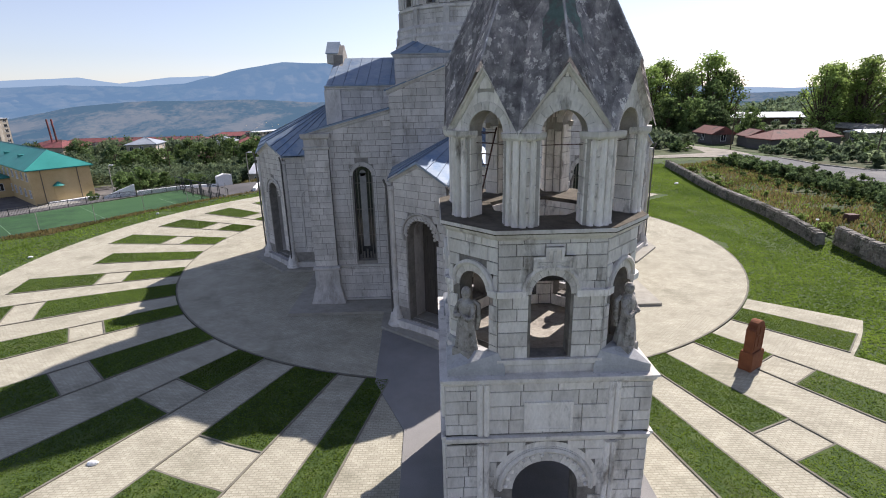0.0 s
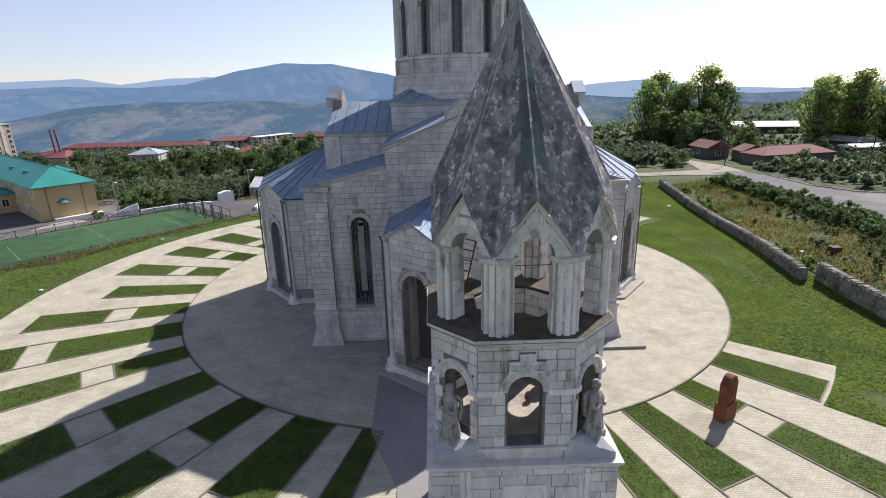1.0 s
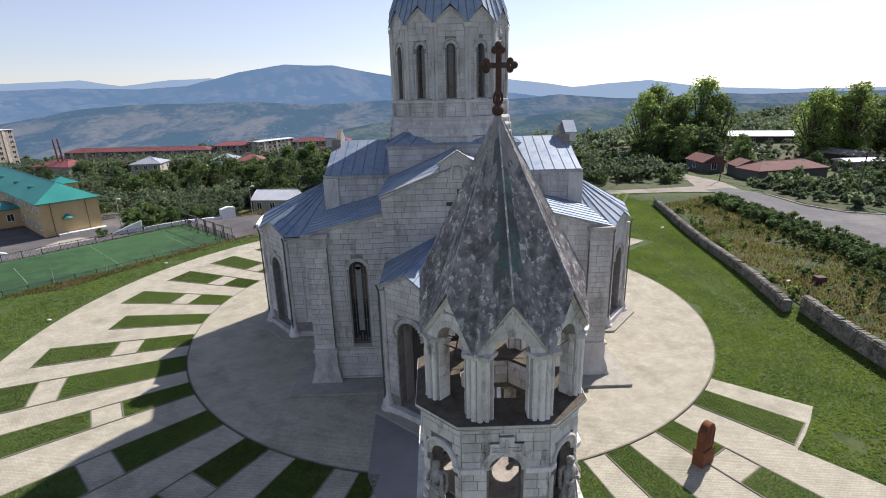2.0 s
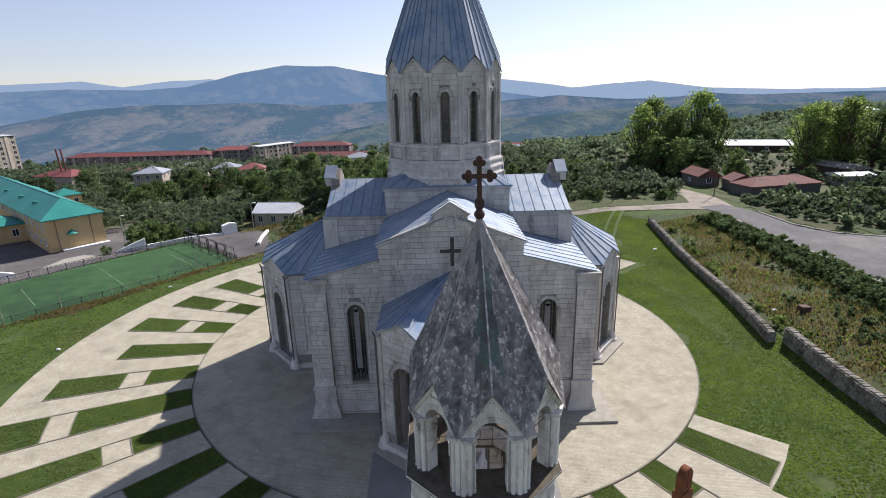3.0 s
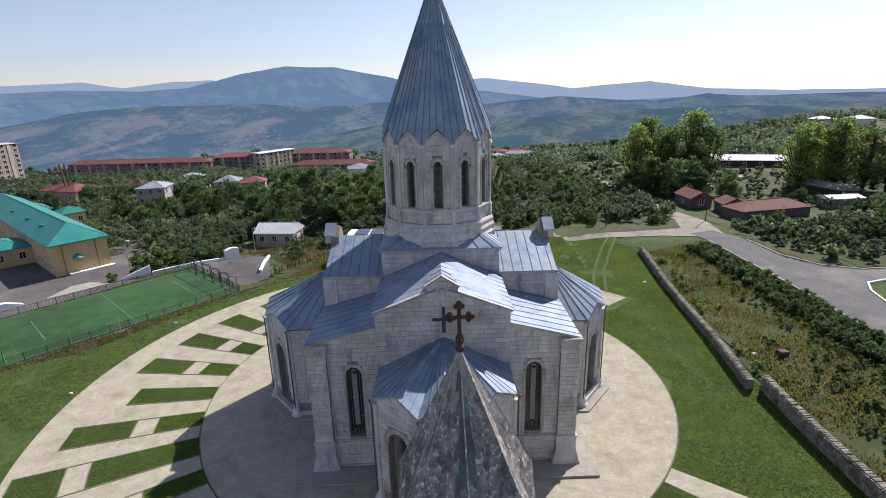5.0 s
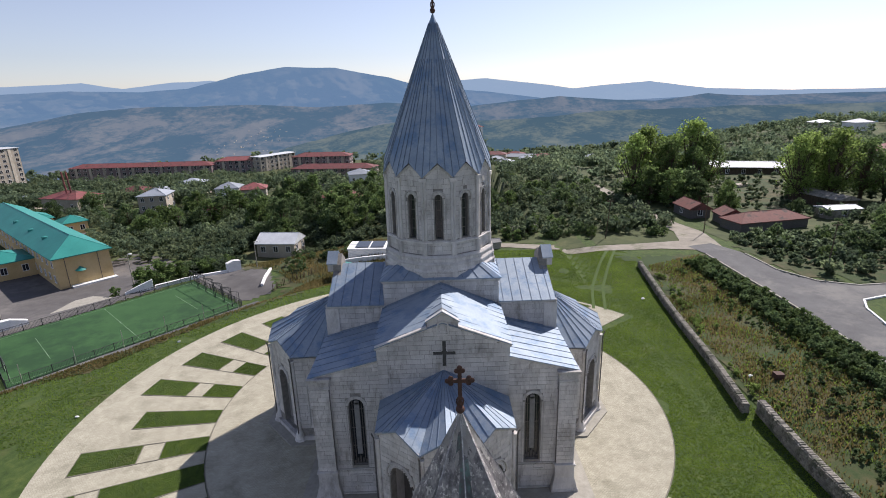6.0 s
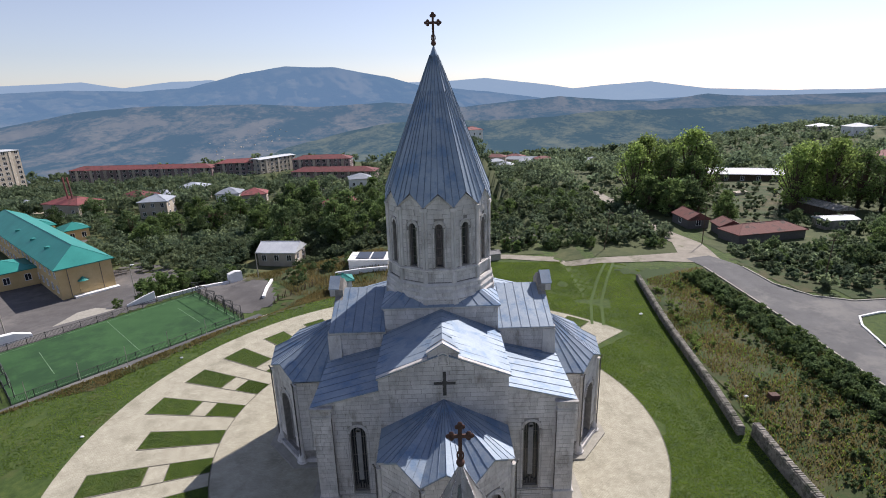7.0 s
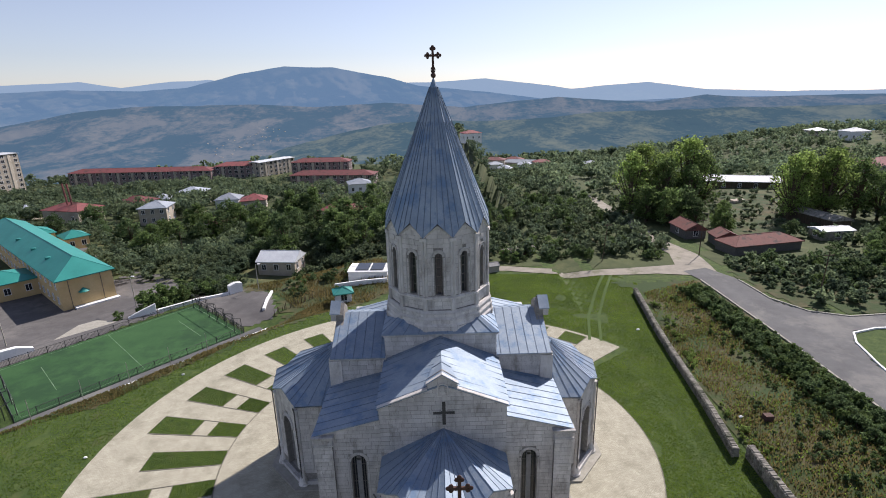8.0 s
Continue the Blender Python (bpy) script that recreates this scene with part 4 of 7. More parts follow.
def spandrel(m, u0, u1, top, base, op, band):
    """Plain dressed masonry between an arch ring and the courses round it."""
    bm = bmesh.new()
    r0, r1, n = op[1] / 2 + band - 0.02, min(op[1] / 2 + band + 0.3, op[0] - u0 - 0.02), 18
    a = [math.pi * q / n for q in range(n + 1)]

    def at(r, q, y):
        z = op[3] + r * math.sin(q)
        u = op[0] + r * math.cos(q)
        for (ua, za), (ub, zb) in zip(top, top[1:]):
            if ua <= u <= ub:
                z = min(z, za + (zb - za) * (u - ua) / (ub - ua) - (0.04 if r == r0 else 0.0))
        return m @ Vector((min(max(u, u0), u1), y, z))
    loft(bm, [[at(r0, q, -0.016), at(r1, q, -0.016), at(r1, q, 0.002), at(r0, q, 0.002)] for q in a])
    part("spandrel", bm, OLDSTONE, tower)




def square(h):
    return [(TX - h, TY - h), (TX + h, TY - h), (TX + h, TY + h), (TX - h, TY + h)]


sq = square(HB)
for i in range(4):
    m, wd = face_frame(sq[i], sq[(i + 1) % 4])
    op = (HB, 1.55, 0.0, 1.75)
    wc = bmesh.new()
    wall(wc, m, 0, wd, [(0, 4.65), (wd, 4.65)], 0, 0.7, (op,))
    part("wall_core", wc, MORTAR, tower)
    see = i in (0, 1, 3)
    if see:
        tst.face(m, -0.02, 0.72, [(0, 3.05), (9, 3.05)], 0.1, course=0.3, length=(0.3, 0.6), free=i != 1)
        tst.face(m, wd - 0.72, wd + 0.02, [(0, 3.05), (9, 3.05)], 0.1, course=0.3, length=(0.3, 0.6), free=i != 1)
        tst.face(m, -0.02, 0.72, [(0, 4.55), (9, 4.55)], 3.28, course=0.3, length=(0.3, 0.6), free=i != 1)
        tst.face(m, wd - 0.72, wd + 0.02, [(0, 4.55), (9, 4.55)], 3.28, course=0.3, length=(0.3, 0.6), free=i != 1)
        tst.face(m, 0.95, wd - 0.95, [(0, 4.6), (9, 4.6)], 3.28, course=0.34, length=(0.4, 0.8), free=i == 0)
        tst.face(m, 0.85, wd - 0.85, [(0, 3.05), (9, 3.05)], 0.1, ((HB, 2.0, 0.0, 1.75),), course=0.34, length=(0.3, 0.6), free=i == 0)
        tst.voussoirs(m, op, 0.21, 11)
        spandrel(m, 0.85, wd - 0.85, [(0, 3.05), (9, 3.05)], 0.1, op, 0.22)
    for u in (0.83, wd - 0.83):
        bm = bmesh.new()
        for du in (-0.07, 0.07):
            tube(bm, m @ Vector((u + du, -0.03, 3.28)), m @ Vector((u + du, -0.03, 4.6)), 0.075, n=8)
            tube(bm, m @ Vector((u + du, -0.03, 0.3)), m @ Vector((u + du, -0.03, 3.02)), 0.075, n=8)
        part("half_column", bm, OLDSTONE, tower)
    bm = bmesh.new()
    cornice(bm, [m @ Vector((-0.03, 0, 0)), m @ Vector((wd + 0.03, 0, 0))], 3.05, 0.13, 0.2)
    part("string_course", bm, OLDSTONE, tower)
    bm = bmesh.new()
    arc(bm, m, HB, 1.75, 1.08, -0.04, 0.07, None, 16)
    part("arch_moulding", bm, OLDSTONE, tower)
    beads("bead", tower, OLDSTONE, [m @ Vector((HB + 0.95 * math.cos(math.pi * (k + 0.5) / 14), -0.05, 1.75 + 0.95 * math.sin(math.pi * (k + 0.5) / 14))) for k in range(14)], 0.06)
    if i == 0:
        bm = bmesh.new()
        for u0, u1, z0, z1 in ((1.75, 2.85, 4.05, 4.11), (1.75, 2.85, 3.36, 3.42), (1.75, 1.81, 3.42, 4.05), (2.79, 2.85, 3.42, 4.05)):
            box(bm, u0, u1, -0.075, 0, z0, z1, m)
        box(bm, 1.81, 2.79, -0.055, 0, 3.42, 4.05, m)
        part("blank_panel", bm, OLDSTONE, tower, "blank inscription panel")
bm = bmesh.new()
cornice(bm, [(*p,) for p in (sq[3], sq[0], sq[1], sq[2], sq[3])], 4.55, 0.12, 0.2, inner=0.5)
part("cornice", bm, OLDSTONE, tower, "moss-edged moulded cornice")
bm = bmesh.new()
slab(bm, square(HB), 4.5, 4.72)
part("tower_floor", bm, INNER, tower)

# second tier: chamfered square with arches
CH, HW = 1.14, 2.12
oct_plan = [(TX - CH, TY - HW), (TX + CH, TY - HW), (TX + HW, TY - CH), (TX + HW, TY + CH), (TX + CH, TY + HW), (TX - CH, TY + HW), (TX - HW, TY + CH), (TX - HW, TY - CH)]
bm = bmesh.new()
for i in range(8):
    m, wd = face_frame(oct_plan[i], oct_plan[(i + 1) % 8])
    w = 0.85 if i % 2 == 0 else 0.78
    op = (wd / 2, w, 5.12, 6.62)
    wc = bmesh.new()
    wall(wc, m, 0, wd, [(0, 7.95), (wd, 7.95)], 4.7, 0.42, (op,))
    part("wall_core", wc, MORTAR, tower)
    if i in (0, 1, 2, 6, 7):
        tst.face(m, 0.0, wd, [(0, 7.9), (9, 7.9)], 5.1, (op,), course=0.31, length=(0.3, 0.62), free=i in (0, 1, 7))
    spandrel(m, 0.02, wd - 0.02, [(0, 7.85), (9, 7.85)], 6.3, op, 0.15)
    bm2 = bmesh.new()
    arc(bm2, m, wd / 2, 6.68, w / 2 + 0.16, -0.05, 0.06)
    part("arch_hood", bm2, OLDSTONE, tower)
    for u0, u1 in ((-0.03, wd / 2 - w / 2 - 0.1), (wd / 2 + w / 2 + 0.1, wd + 0.03)):
        bm2 = bmesh.new()
        box(bm2, u0, u1, -0.12, 0.05, 6.58, 6.72, m)
        part("impost", bm2, OLDSTONE, tower)
    bm2 = bmesh.new()
    cornice(bm2, [m @ Vector((-0.02, 0, 0)), m @ Vector((wd + 0.02, 0, 0))], 4.7, 0.1, 0.4)
    part("string_course", bm2, OLDSTONE, tower)
    if i == 0:
        bm2 = bmesh.new()
        c = wd / 2 + 0.02
        for u0, u1, z0, z1, out in ((-0.44, 0.44, 7.18, 7.48, 0.07), (-0.19, 0.19, 7.481, 7.68, 0.07), (-0.44, 0.44, 7.18, 7.24, 0.12), (-0.44, -0.19, 7.42, 7.48, 0.12), (0.19, 0.44, 7.42, 7.48, 0.12), (-0.44, -0.38, 7.24, 7.42, 0.12), (0.38, 0.44, 7.24, 7.42, 0.12), (-0.19, -0.13, 7.42, 7.68, 0.12), (0.13, 0.19, 7.42, 7.68, 0.12), (-0.13, 0.13, 7.62, 7.68, 0.12), (-0.32, 0.32, 7.31, 7.355, 0.105), (-0.035, 0.035, 7.24, 7.6, 0.11)):
            box(bm2, c + u0, c + u1, -out, 0.0, z0, z1, m)
        part("cross_relief", bm2, OLDSTONE, tower, "carved cross relief")
ring = oct_plan + [oct_plan[0]]
bm = bmesh.new()
cornice(bm, ring, 7.82, 0.2, 0.26, inner=0.6)
part("cornice", bm, OLDSTONE, tower, "moss-edged moulded cornice")
bm = bmesh.new()
outer = [(TX + (x - TX) * 1.085, TY + (y - TY) * 1.085) for x, y in oct_plan]
hole = ngon(TX + 0.06, TY, 1.18, 8, radians(-22.5))
loft(bm, [[(x, y, 7.98) for x, y in outer], [(x, y, 8.092) for x, y in outer], [(v.x, v.y, 8.088) for v in hole], [(v.x, v.y, 7.96) for v in hole]], cap=False)
part("belfry_floor", bm, MOSS, tower, "dirty open belfry floor ledge with moss")
bm = bmesh.new()
loft(bm, [[(TX + 0.06 + (v.x - TX - 0.06) * k, TY + (v.y - TY) * k, z) for v in hole] for k, z in ((1.03, 7.97), (1.03, 7.25), (1.3, 6.85), (1.55, 6.75))], cap=False)
part("floor_shaft_core", bm, MORTAR, tower)
for i in range(8):
    mi, wi = face_frame(hole[i], hole[i - 1])
    tst.face(mi, 0.01, wi - 0.01, [(0, 8.0), (wi, 8.0)], 7.22, course=0.3, length=(0.3, 0.5), free=False)
    fa, fb = (Vector((TX + (p[0] - TX) * 1.68 / HW, TY + (p[1] - TY) * 1.68 / HW, 0)) for p in (oct_plan[(i + 1) % 8], oct_plan[i]))
    mi, wi = face_frame(fa, fb)
    tst.face(mi, 0.01, wi - 0.01, [(0, 6.95), (wi, 6.95)], 4.75, ((wi / 2, 0.84, 5.12, 6.62),), course=0.31, length=(0.3, 0.6), free=False)
# sloping corner stones under the chamfers
for sx, sy in ((-1, -1), (1, -1), (1, 1), (-1, 1)):
    bm = bmesh.new()
    h = HB - 0.05
    a = [(TX + sx * h, TY + sy * h), (TX + sx * 0.98, TY + sy * h), (TX + sx * CH, TY + sy * HW), (TX + sx * HW, TY + sy * CH), (TX + sx * h, TY + sy * 0.98)]
    b = [(TX + sx * 1.86, TY + sy * 1.86), (TX + sx * 1.12, TY + sy * 2.16), (TX + sx * CH, TY + sy * HW), (TX + sx * HW, TY + sy * CH), (TX + sx * 2.16, TY + sy * 1.12)]
    loft(bm, [[(x, y, 4.74) for x, y in a], [(x, y, 4.93) for x, y in a], [(x, y, 5.26) for x, y in b]])
    part("corner_weathering", bm, WEATHERED, tower, "sloping dressed corner stone")

# belfry: eight piers, arches and gables
HR, HT, BX0 = 2.24, radians(-22.5), TX + 0.13
corners = ngon(BX0, TY, HR, 8, HT)
hcore = bmesh.new()
for i in range(8):
    a, b = corners[i - 1], corners[i]
    m, wd = face_frame(a, b)
    op = (wd / 2, 0.92, 8.02, 9.95)
    top = [(0, 10.0), (wd / 2, 11.15), (wd, 10.0)]
    wall(hcore, m, 0, wd, top, 8.02, 0.4, (op,))
    spandrel(m, 0.02, wd - 0.02, [(0, 9.98), (wd / 2, 11.12), (wd, 9.98)], 9.6, op, 0.19)
    tst.face(m, 0.02, wd - 0.02, [(0, 10.0), (wd / 2, 11.1), (wd, 10.0)], 8.1, ((wd / 2, 0.92, 8, 9.95),), course=0.3, length=(0.28, 0.5), free=i in (0, 7))
    # inner faces and jambs
    fa, fb = (Vector((BX0 + (p.x - BX0) * (HR - 0.433) / HR, TY + (p.y - TY) * (HR - 0.433) / HR, 0)) for p in (b, a))
    mi, wi = face_frame(fa, fb)
    tst.face(mi, 0.02, wi - 0.02, [(0, 10.6), (wi, 10.6)], 8.1, ((wi / 2, 0.92, 8, 9.95),), course=0.34, length=(0.28, 0.5), free=False)
    for pa, pb in (((wd / 2 - 0.46, 0.0), (wd / 2 - 0.46, 0.4)), ((wd / 2 + 0.46, 0.4), (wd / 2 + 0.46, 0.0))):
        mj, wj = face_frame(m @ Vector((*pa, 0)), m @ Vector((*pb, 0)))
        tst.face(mj, 0.0, wj, [(0, 9.9), (wj, 9.9)], 8.1, course=0.34, length=(0.22, 0.4), free=False)
    bm = bmesh.new()
    tube(bm, m @ Vector((wd / 2 - 0.47, 0.2, 9.72)), m @ Vector((wd / 2 + 0.47, 0.2, 9.72)), 0.009, n=5)
    part("tie_rod", bm, IRON, tower)
    bm = bmesh.new()
    cornice(bm, [m @ Vector((-0.03, 0, 9.98)), m @ Vector((wd / 2, 0, 11.1)), m @ Vector((wd + 0.03, 0, 9.98))], 0, 0.13, 0.16)
    part("gable_cornice", bm, OLDSTONE, tower)
    p = corners[i]
    n = Vector((p.x - BX0, p.y - TY, 0)).normalized()
    t = Vector((-n.y, n.x, 0))
    for du, dn, r in ((-0.075, 0.0, 0.07), (0.075, 0.0, 0.07), (-0.24, -0.07, 0.055), (0.24, -0.07, 0.055)):
        q = p + n * dn + t * du
        bm = bmesh.new()
        loft(bm, [[tuple(v) for v in ngon(q.x, q.y, r * f, 12, 0, z)] for f, z in ((1.25, 8.02), (1.25, 8.1), (1, 8.16), (1, 9.1), (0.97, 9.105), (0.97, 9.115), (1, 9.12), (1, 9.92))])
        part("shaft", bm, OLDSTONE, tower)
    bm = bmesh.new()
    loft(bm, [[tuple(p + n * (0.1 + g) + t * (-0.31 - g) + Vector((0, 0, z))), tuple(p + n * (0.1 + g) + t * (0.31 + g) + Vector((0, 0, z))), tuple(p - n * 0.3 + t * (0.42 + g) + Vector((0, 0, z))), tuple(p - n * 0.3 - t * (0.42 + g) + Vector((0, 0, z)))] for g, z in ((0, 9.84), (0.035, 9.89), (0.04, 9.98))])
    part("capital", bm, OLDSTONE, tower)
part("belfry_core", hcore, PALEMORTAR, tower)
tst.finish()
# roof
TAPEX = 15.6
tips = ngon(BX0, TY, HR * math.cos(math.pi / 8) + 0.17, 8, HT - math.pi / 8, 11.34)
vals = ngon(BX0, TY, HR + 0.22, 8, HT, 9.95)
top = Vector((TX, TY, TAPEX))
troof = empty("tower_roof", "", "", (TX, TY, 9.9))
troof.parent, troof.location = tower, (0, 0, 9.9)
rr = random.Random(17)
for i in range(8):
    for a, b, edge in ((tips[i], vals[i], i), (tips[(i + 1) % 8], vals[i], (i + 1) % 8)):
        levels = [0.0]
        while levels[-1] < 0.985:
            levels.append(min(0.985, levels[-1] + rr.uniform(0.07, 0.13)))
        for f0, f1 in zip(levels, levels[1:]):
            cuts = [0.0, rr.uniform(0.35, 0.65), 1.0] if f0 < 0.7 else [0.0, 1.0]
            for c0, c1 in zip(cuts, cuts[1:]):
                n = (b - a).cross(top - a).normalized()
                if n.z < 0:
                    n = -n
                o = n * rr.uniform(0.0, 0.014)
                bm = bmesh.new()
                rows = []
                for fy in np.linspace(f0 - (0.006 if f0 else 0), f1, 4):
                    rows.append([a.lerp(b, c).lerp(top, fy) + o + n * 0.012 * noise.noise(a.lerp(b, c).lerp(top, fy) * 2.5) for c in np.linspace(c0, c1, 4)])
                loft(bm, rows, close=False)
                bmesh.ops.solidify(bm, geom=bm.faces[:], thickness=0.03)
                green = edge == 1 and 0.1 < f0 < 0.8 and rr.random() < 0.85 and c0 == 0.0
                part("roof_sheet", bm, PATINA if green else PALEROOF if f0 > 0.74 - 0.12 * rr.random() else OLDROOF, troof)
for i in range(8):
    bm = bmesh.new()
    tube(bm, tips[i], tips[i].lerp(top, 0.98), 0.03, 0.02, n=5)
    part("ridge_roll", bm, OLDROOF, troof)
cross_finial("tower_cross", TX, TY, TAPEX - 0.12, 1.72, "rusty iron cross with flared arms on the tower roof")
stones.finish()


# ---- ground and court ----
def smooth(a, b, x):
    t = min(max((x - a) / (b - a), 0), 1)
    return t * t * (3 - 2 * t)


# heights of the ground at places of the plan
HEIGHTS = [(0, -70, 0), (-50, -50, -0.4), (50, -50, 0.4), (-36, -10, -0.3), (-33, 8, -0.5), (24, -10, 0.1), (24, 15, 0.3), (32, 0, 0.9), (38, 18, 1.0), (47, 30, 1.0), (44, 41, 0.9), (26, 41, 0.8), (12, 45, 0.6), (-8, 44, -0.4),
           (60, 60, 0.2), (95, 110, -0.2), (56, 50, 0.3), (80, 30, 2.0), (0, 75, -2.5), (-32, 68, -7.0), (-20, 42, -1.7), (-66, 48, -4.9), (-100, 82, -5.0), (-62, 100, -9), (10, 130, -9), (60, 130, -4), (70, 300, -21), (55, 345, -26), (0, 500, -52), (150, 500, -40), (300, 500, -14), (-300, 500, -45),
           (-150, 200, -17), (0, 250, -24), (-200, 300, -26), (-60, 260, -26), (120, 250, -14), (260, 260, 2), (200, 100, 3), (-120, 20, -6)]
FU, FV, FO = Vector((-0.645, -0.764)), Vector((-0.725, 0.689)), Vector((-27.9, 28.6))


def lay(x, y):
    """Height of the ground."""
    d = math.hypot(x, y)
    num = den = 0.0
    for px, py, pz in HEIGHTS:
        q = (x - px) ** 2 + (y - py) ** 2 + 25.0
        w = 1 / (q * math.sqrt(q))
        num += w * pz
        den += w
    z = num / den
    # the level of the ball court
    p = Vector((x, y)) - FO
    u, v = p.dot(FU), p.dot(FV)
    off = math.hypot(max(-2.5 - u, 0, u - 29), max(-1.8 - v, 0, v - 18))
    z += (-2.25 - z) * (1 - smooth(0.3, 4.5, off))
    # the level of the church court
    z *= smooth(33, 38, math.hypot(x, y * 1.0)) if x < 20 else smooth(21, 26, x)
    if d > 330:
        az = math.degrees(math.atan2(x, y))
        z -= (150 + 90 * smooth(20, -20, az)) * smooth(380, 1150, d)
    if d > 45:
        z += 0.7 * smooth(45, 90, d) * noise.noise((x * 0.03, y * 0.03, 0.3))
    return z


vs, fs = [], []
rad = [0.0] + list(np.linspace(6, 75, 47)) + list(np.geomspace(77, 2600, 60))
NA = 240
for r in rad:
    for k in range(NA):
        a = 2 * math.pi * k / NA
        x, y = r * math.sin(a), r * math.cos(a)
        vs.append((x, y, lay(x, y) - 0.05))
for i in range(len(rad) - 1):
    for k in range(NA):
        j = (k + 1) % NA
        fs.append((i * NA + k, i * NA + j, (i + 1) * NA + j, (i + 1) * NA + k))
ground = new("ground", mesh_from("ground", vs, fs, LAWN, True))
ground.data.materials.append(SCRUB)
for f in ground.data.polygons:
    f.material_index = 1 if f.center.y > 60 or math.hypot(f.center.x, f.center.y) > 140 else 0
tagged(ground, "grassy hillside falling away to the valley", "ground", kind="structure")

# round court
PC, PR = (-0.4, 0.2), 18.55
bm = bmesh.new()
slab(bm, [(PC[0] + PR * math.cos(a), PC[1] + PR * math.sin(a)) for a in np.linspace(0, 2 * math.pi, 120, endpoint=False)], -0.3, 0.02)
court = part("court", bm, PAVER, None)
tagged(court, "round pale stone-paved court", "pavement", kind="structure")


# ---- court: radial paths and beds ----
def sector(a0, a1, r0, r1, c=(0, 0)):
    """Corners of a ring sector; angles in degrees from the camera's side (-y), positive towards +x."""
    n = max(2, int(abs(a1 - a0) / 3) + 1)

    def inner(a):
        # no nearer than the round court's edge
        b = PC[0] * math.sin(radians(a)) - PC[1] * math.cos(radians(a))
        return max(r0, b + math.sqrt(b * b - PC[0] ** 2 - PC[1] ** 2 + (PR + 0.1) ** 2)) if c == (0, 0) else r0
    out = [(c[0] + r1 * math.sin(radians(a)), c[1] - r1 * math.cos(radians(a))) for a in np.linspace(a0, a1, n)]
    return out + [(c[0] + inner(a) * math.sin(radians(a)), c[1] - inner(a) * math.cos(radians(a))) for a in np.linspace(a1, a0, n)]


for i, (a0, a1, r1) in enumerate(((-168, -3.5, 30.6), (3.5, 41.2, 30.6), (41.2, 52.2, 23.0), (128, 168, 27.5))):
    bm = bmesh.new()
    slab(bm, sector(a0, a1, PR - 3, r1), -0.3, 0.0)
    ob = part("pavement", bm, PAVER, None)
    tagged(ob, "pale radial paving of small setts round the court", "pavement", kind="structure")
bm = bmesh.new()
slab(bm, [(-4.7, -11), (-4.5, -18.2), (-3.2, -21.3), (-3.1, -40), (3.9, -40), (3.9, -21.3), (4.9, -18.2), (5.0, -11)], -0.3, 0.035)
ob = part("walkway", bm, WALKWAY, None)
tagged(ob, "grey asphalt walk between tower and church porch", "path", kind="structure")
# ring kerb round the court
bm = bmesh.new()
slab(bm, sector(-180, 179.9, PR - 0.03, PR + 0.05, PC), -0.1, 0.032)
ob = part("court_kerb", bm, EDGING, None)
tagged(ob, "low concrete kerb ring round the court", "kerb", kind="structure")
BEDS = [(-13.8, 1.4, (17, 29)), (-22.2, 3.1, (17, 23.4), (25.2, 30)), (-33, 2.5, (17, 21.5), (23.1, 30)), (-44.4, 2.8, (17, 23.3), (24.8, 30)), (-56.2, 2.3, (17, 22.3), (23.8, 29.6)), (-66.8, 3.1, (17, 25.5), (27, 30)),
        (-77.3, 2.6, (17, 22.2), (23.8, 28.2)), (-88, 2.6, (17, 25.6)), (-99, 2.7, (17, 21.9), (23.5, 27.7)), (-110.3, 2.7, (17, 21.6), (23.3, 27.6)), (-121.2, 2.8, (17, 21.2), (22.8, 27.6)), (-132.4, 2.7, (17, 21.8), (23.4, 27.6)), (-143.5, 2.6, (17, 23), (24.5, 27.6)), (-155, 2.6, (17, 22), (23.5, 27.6)),
        (14.6, 1.7, (17, 30)), (22.4, 2.15, (17, 23.4), (24.9, 30)), (32.8, 2.2, (17, 20.8), (22.4, 30)), (44.6, 2.7, (17, 22.8)), (140, 3, (19, 23), (24.5, 27)), (151, 3, (19, 22), (23.5, 27))]
rng = random.Random(5)
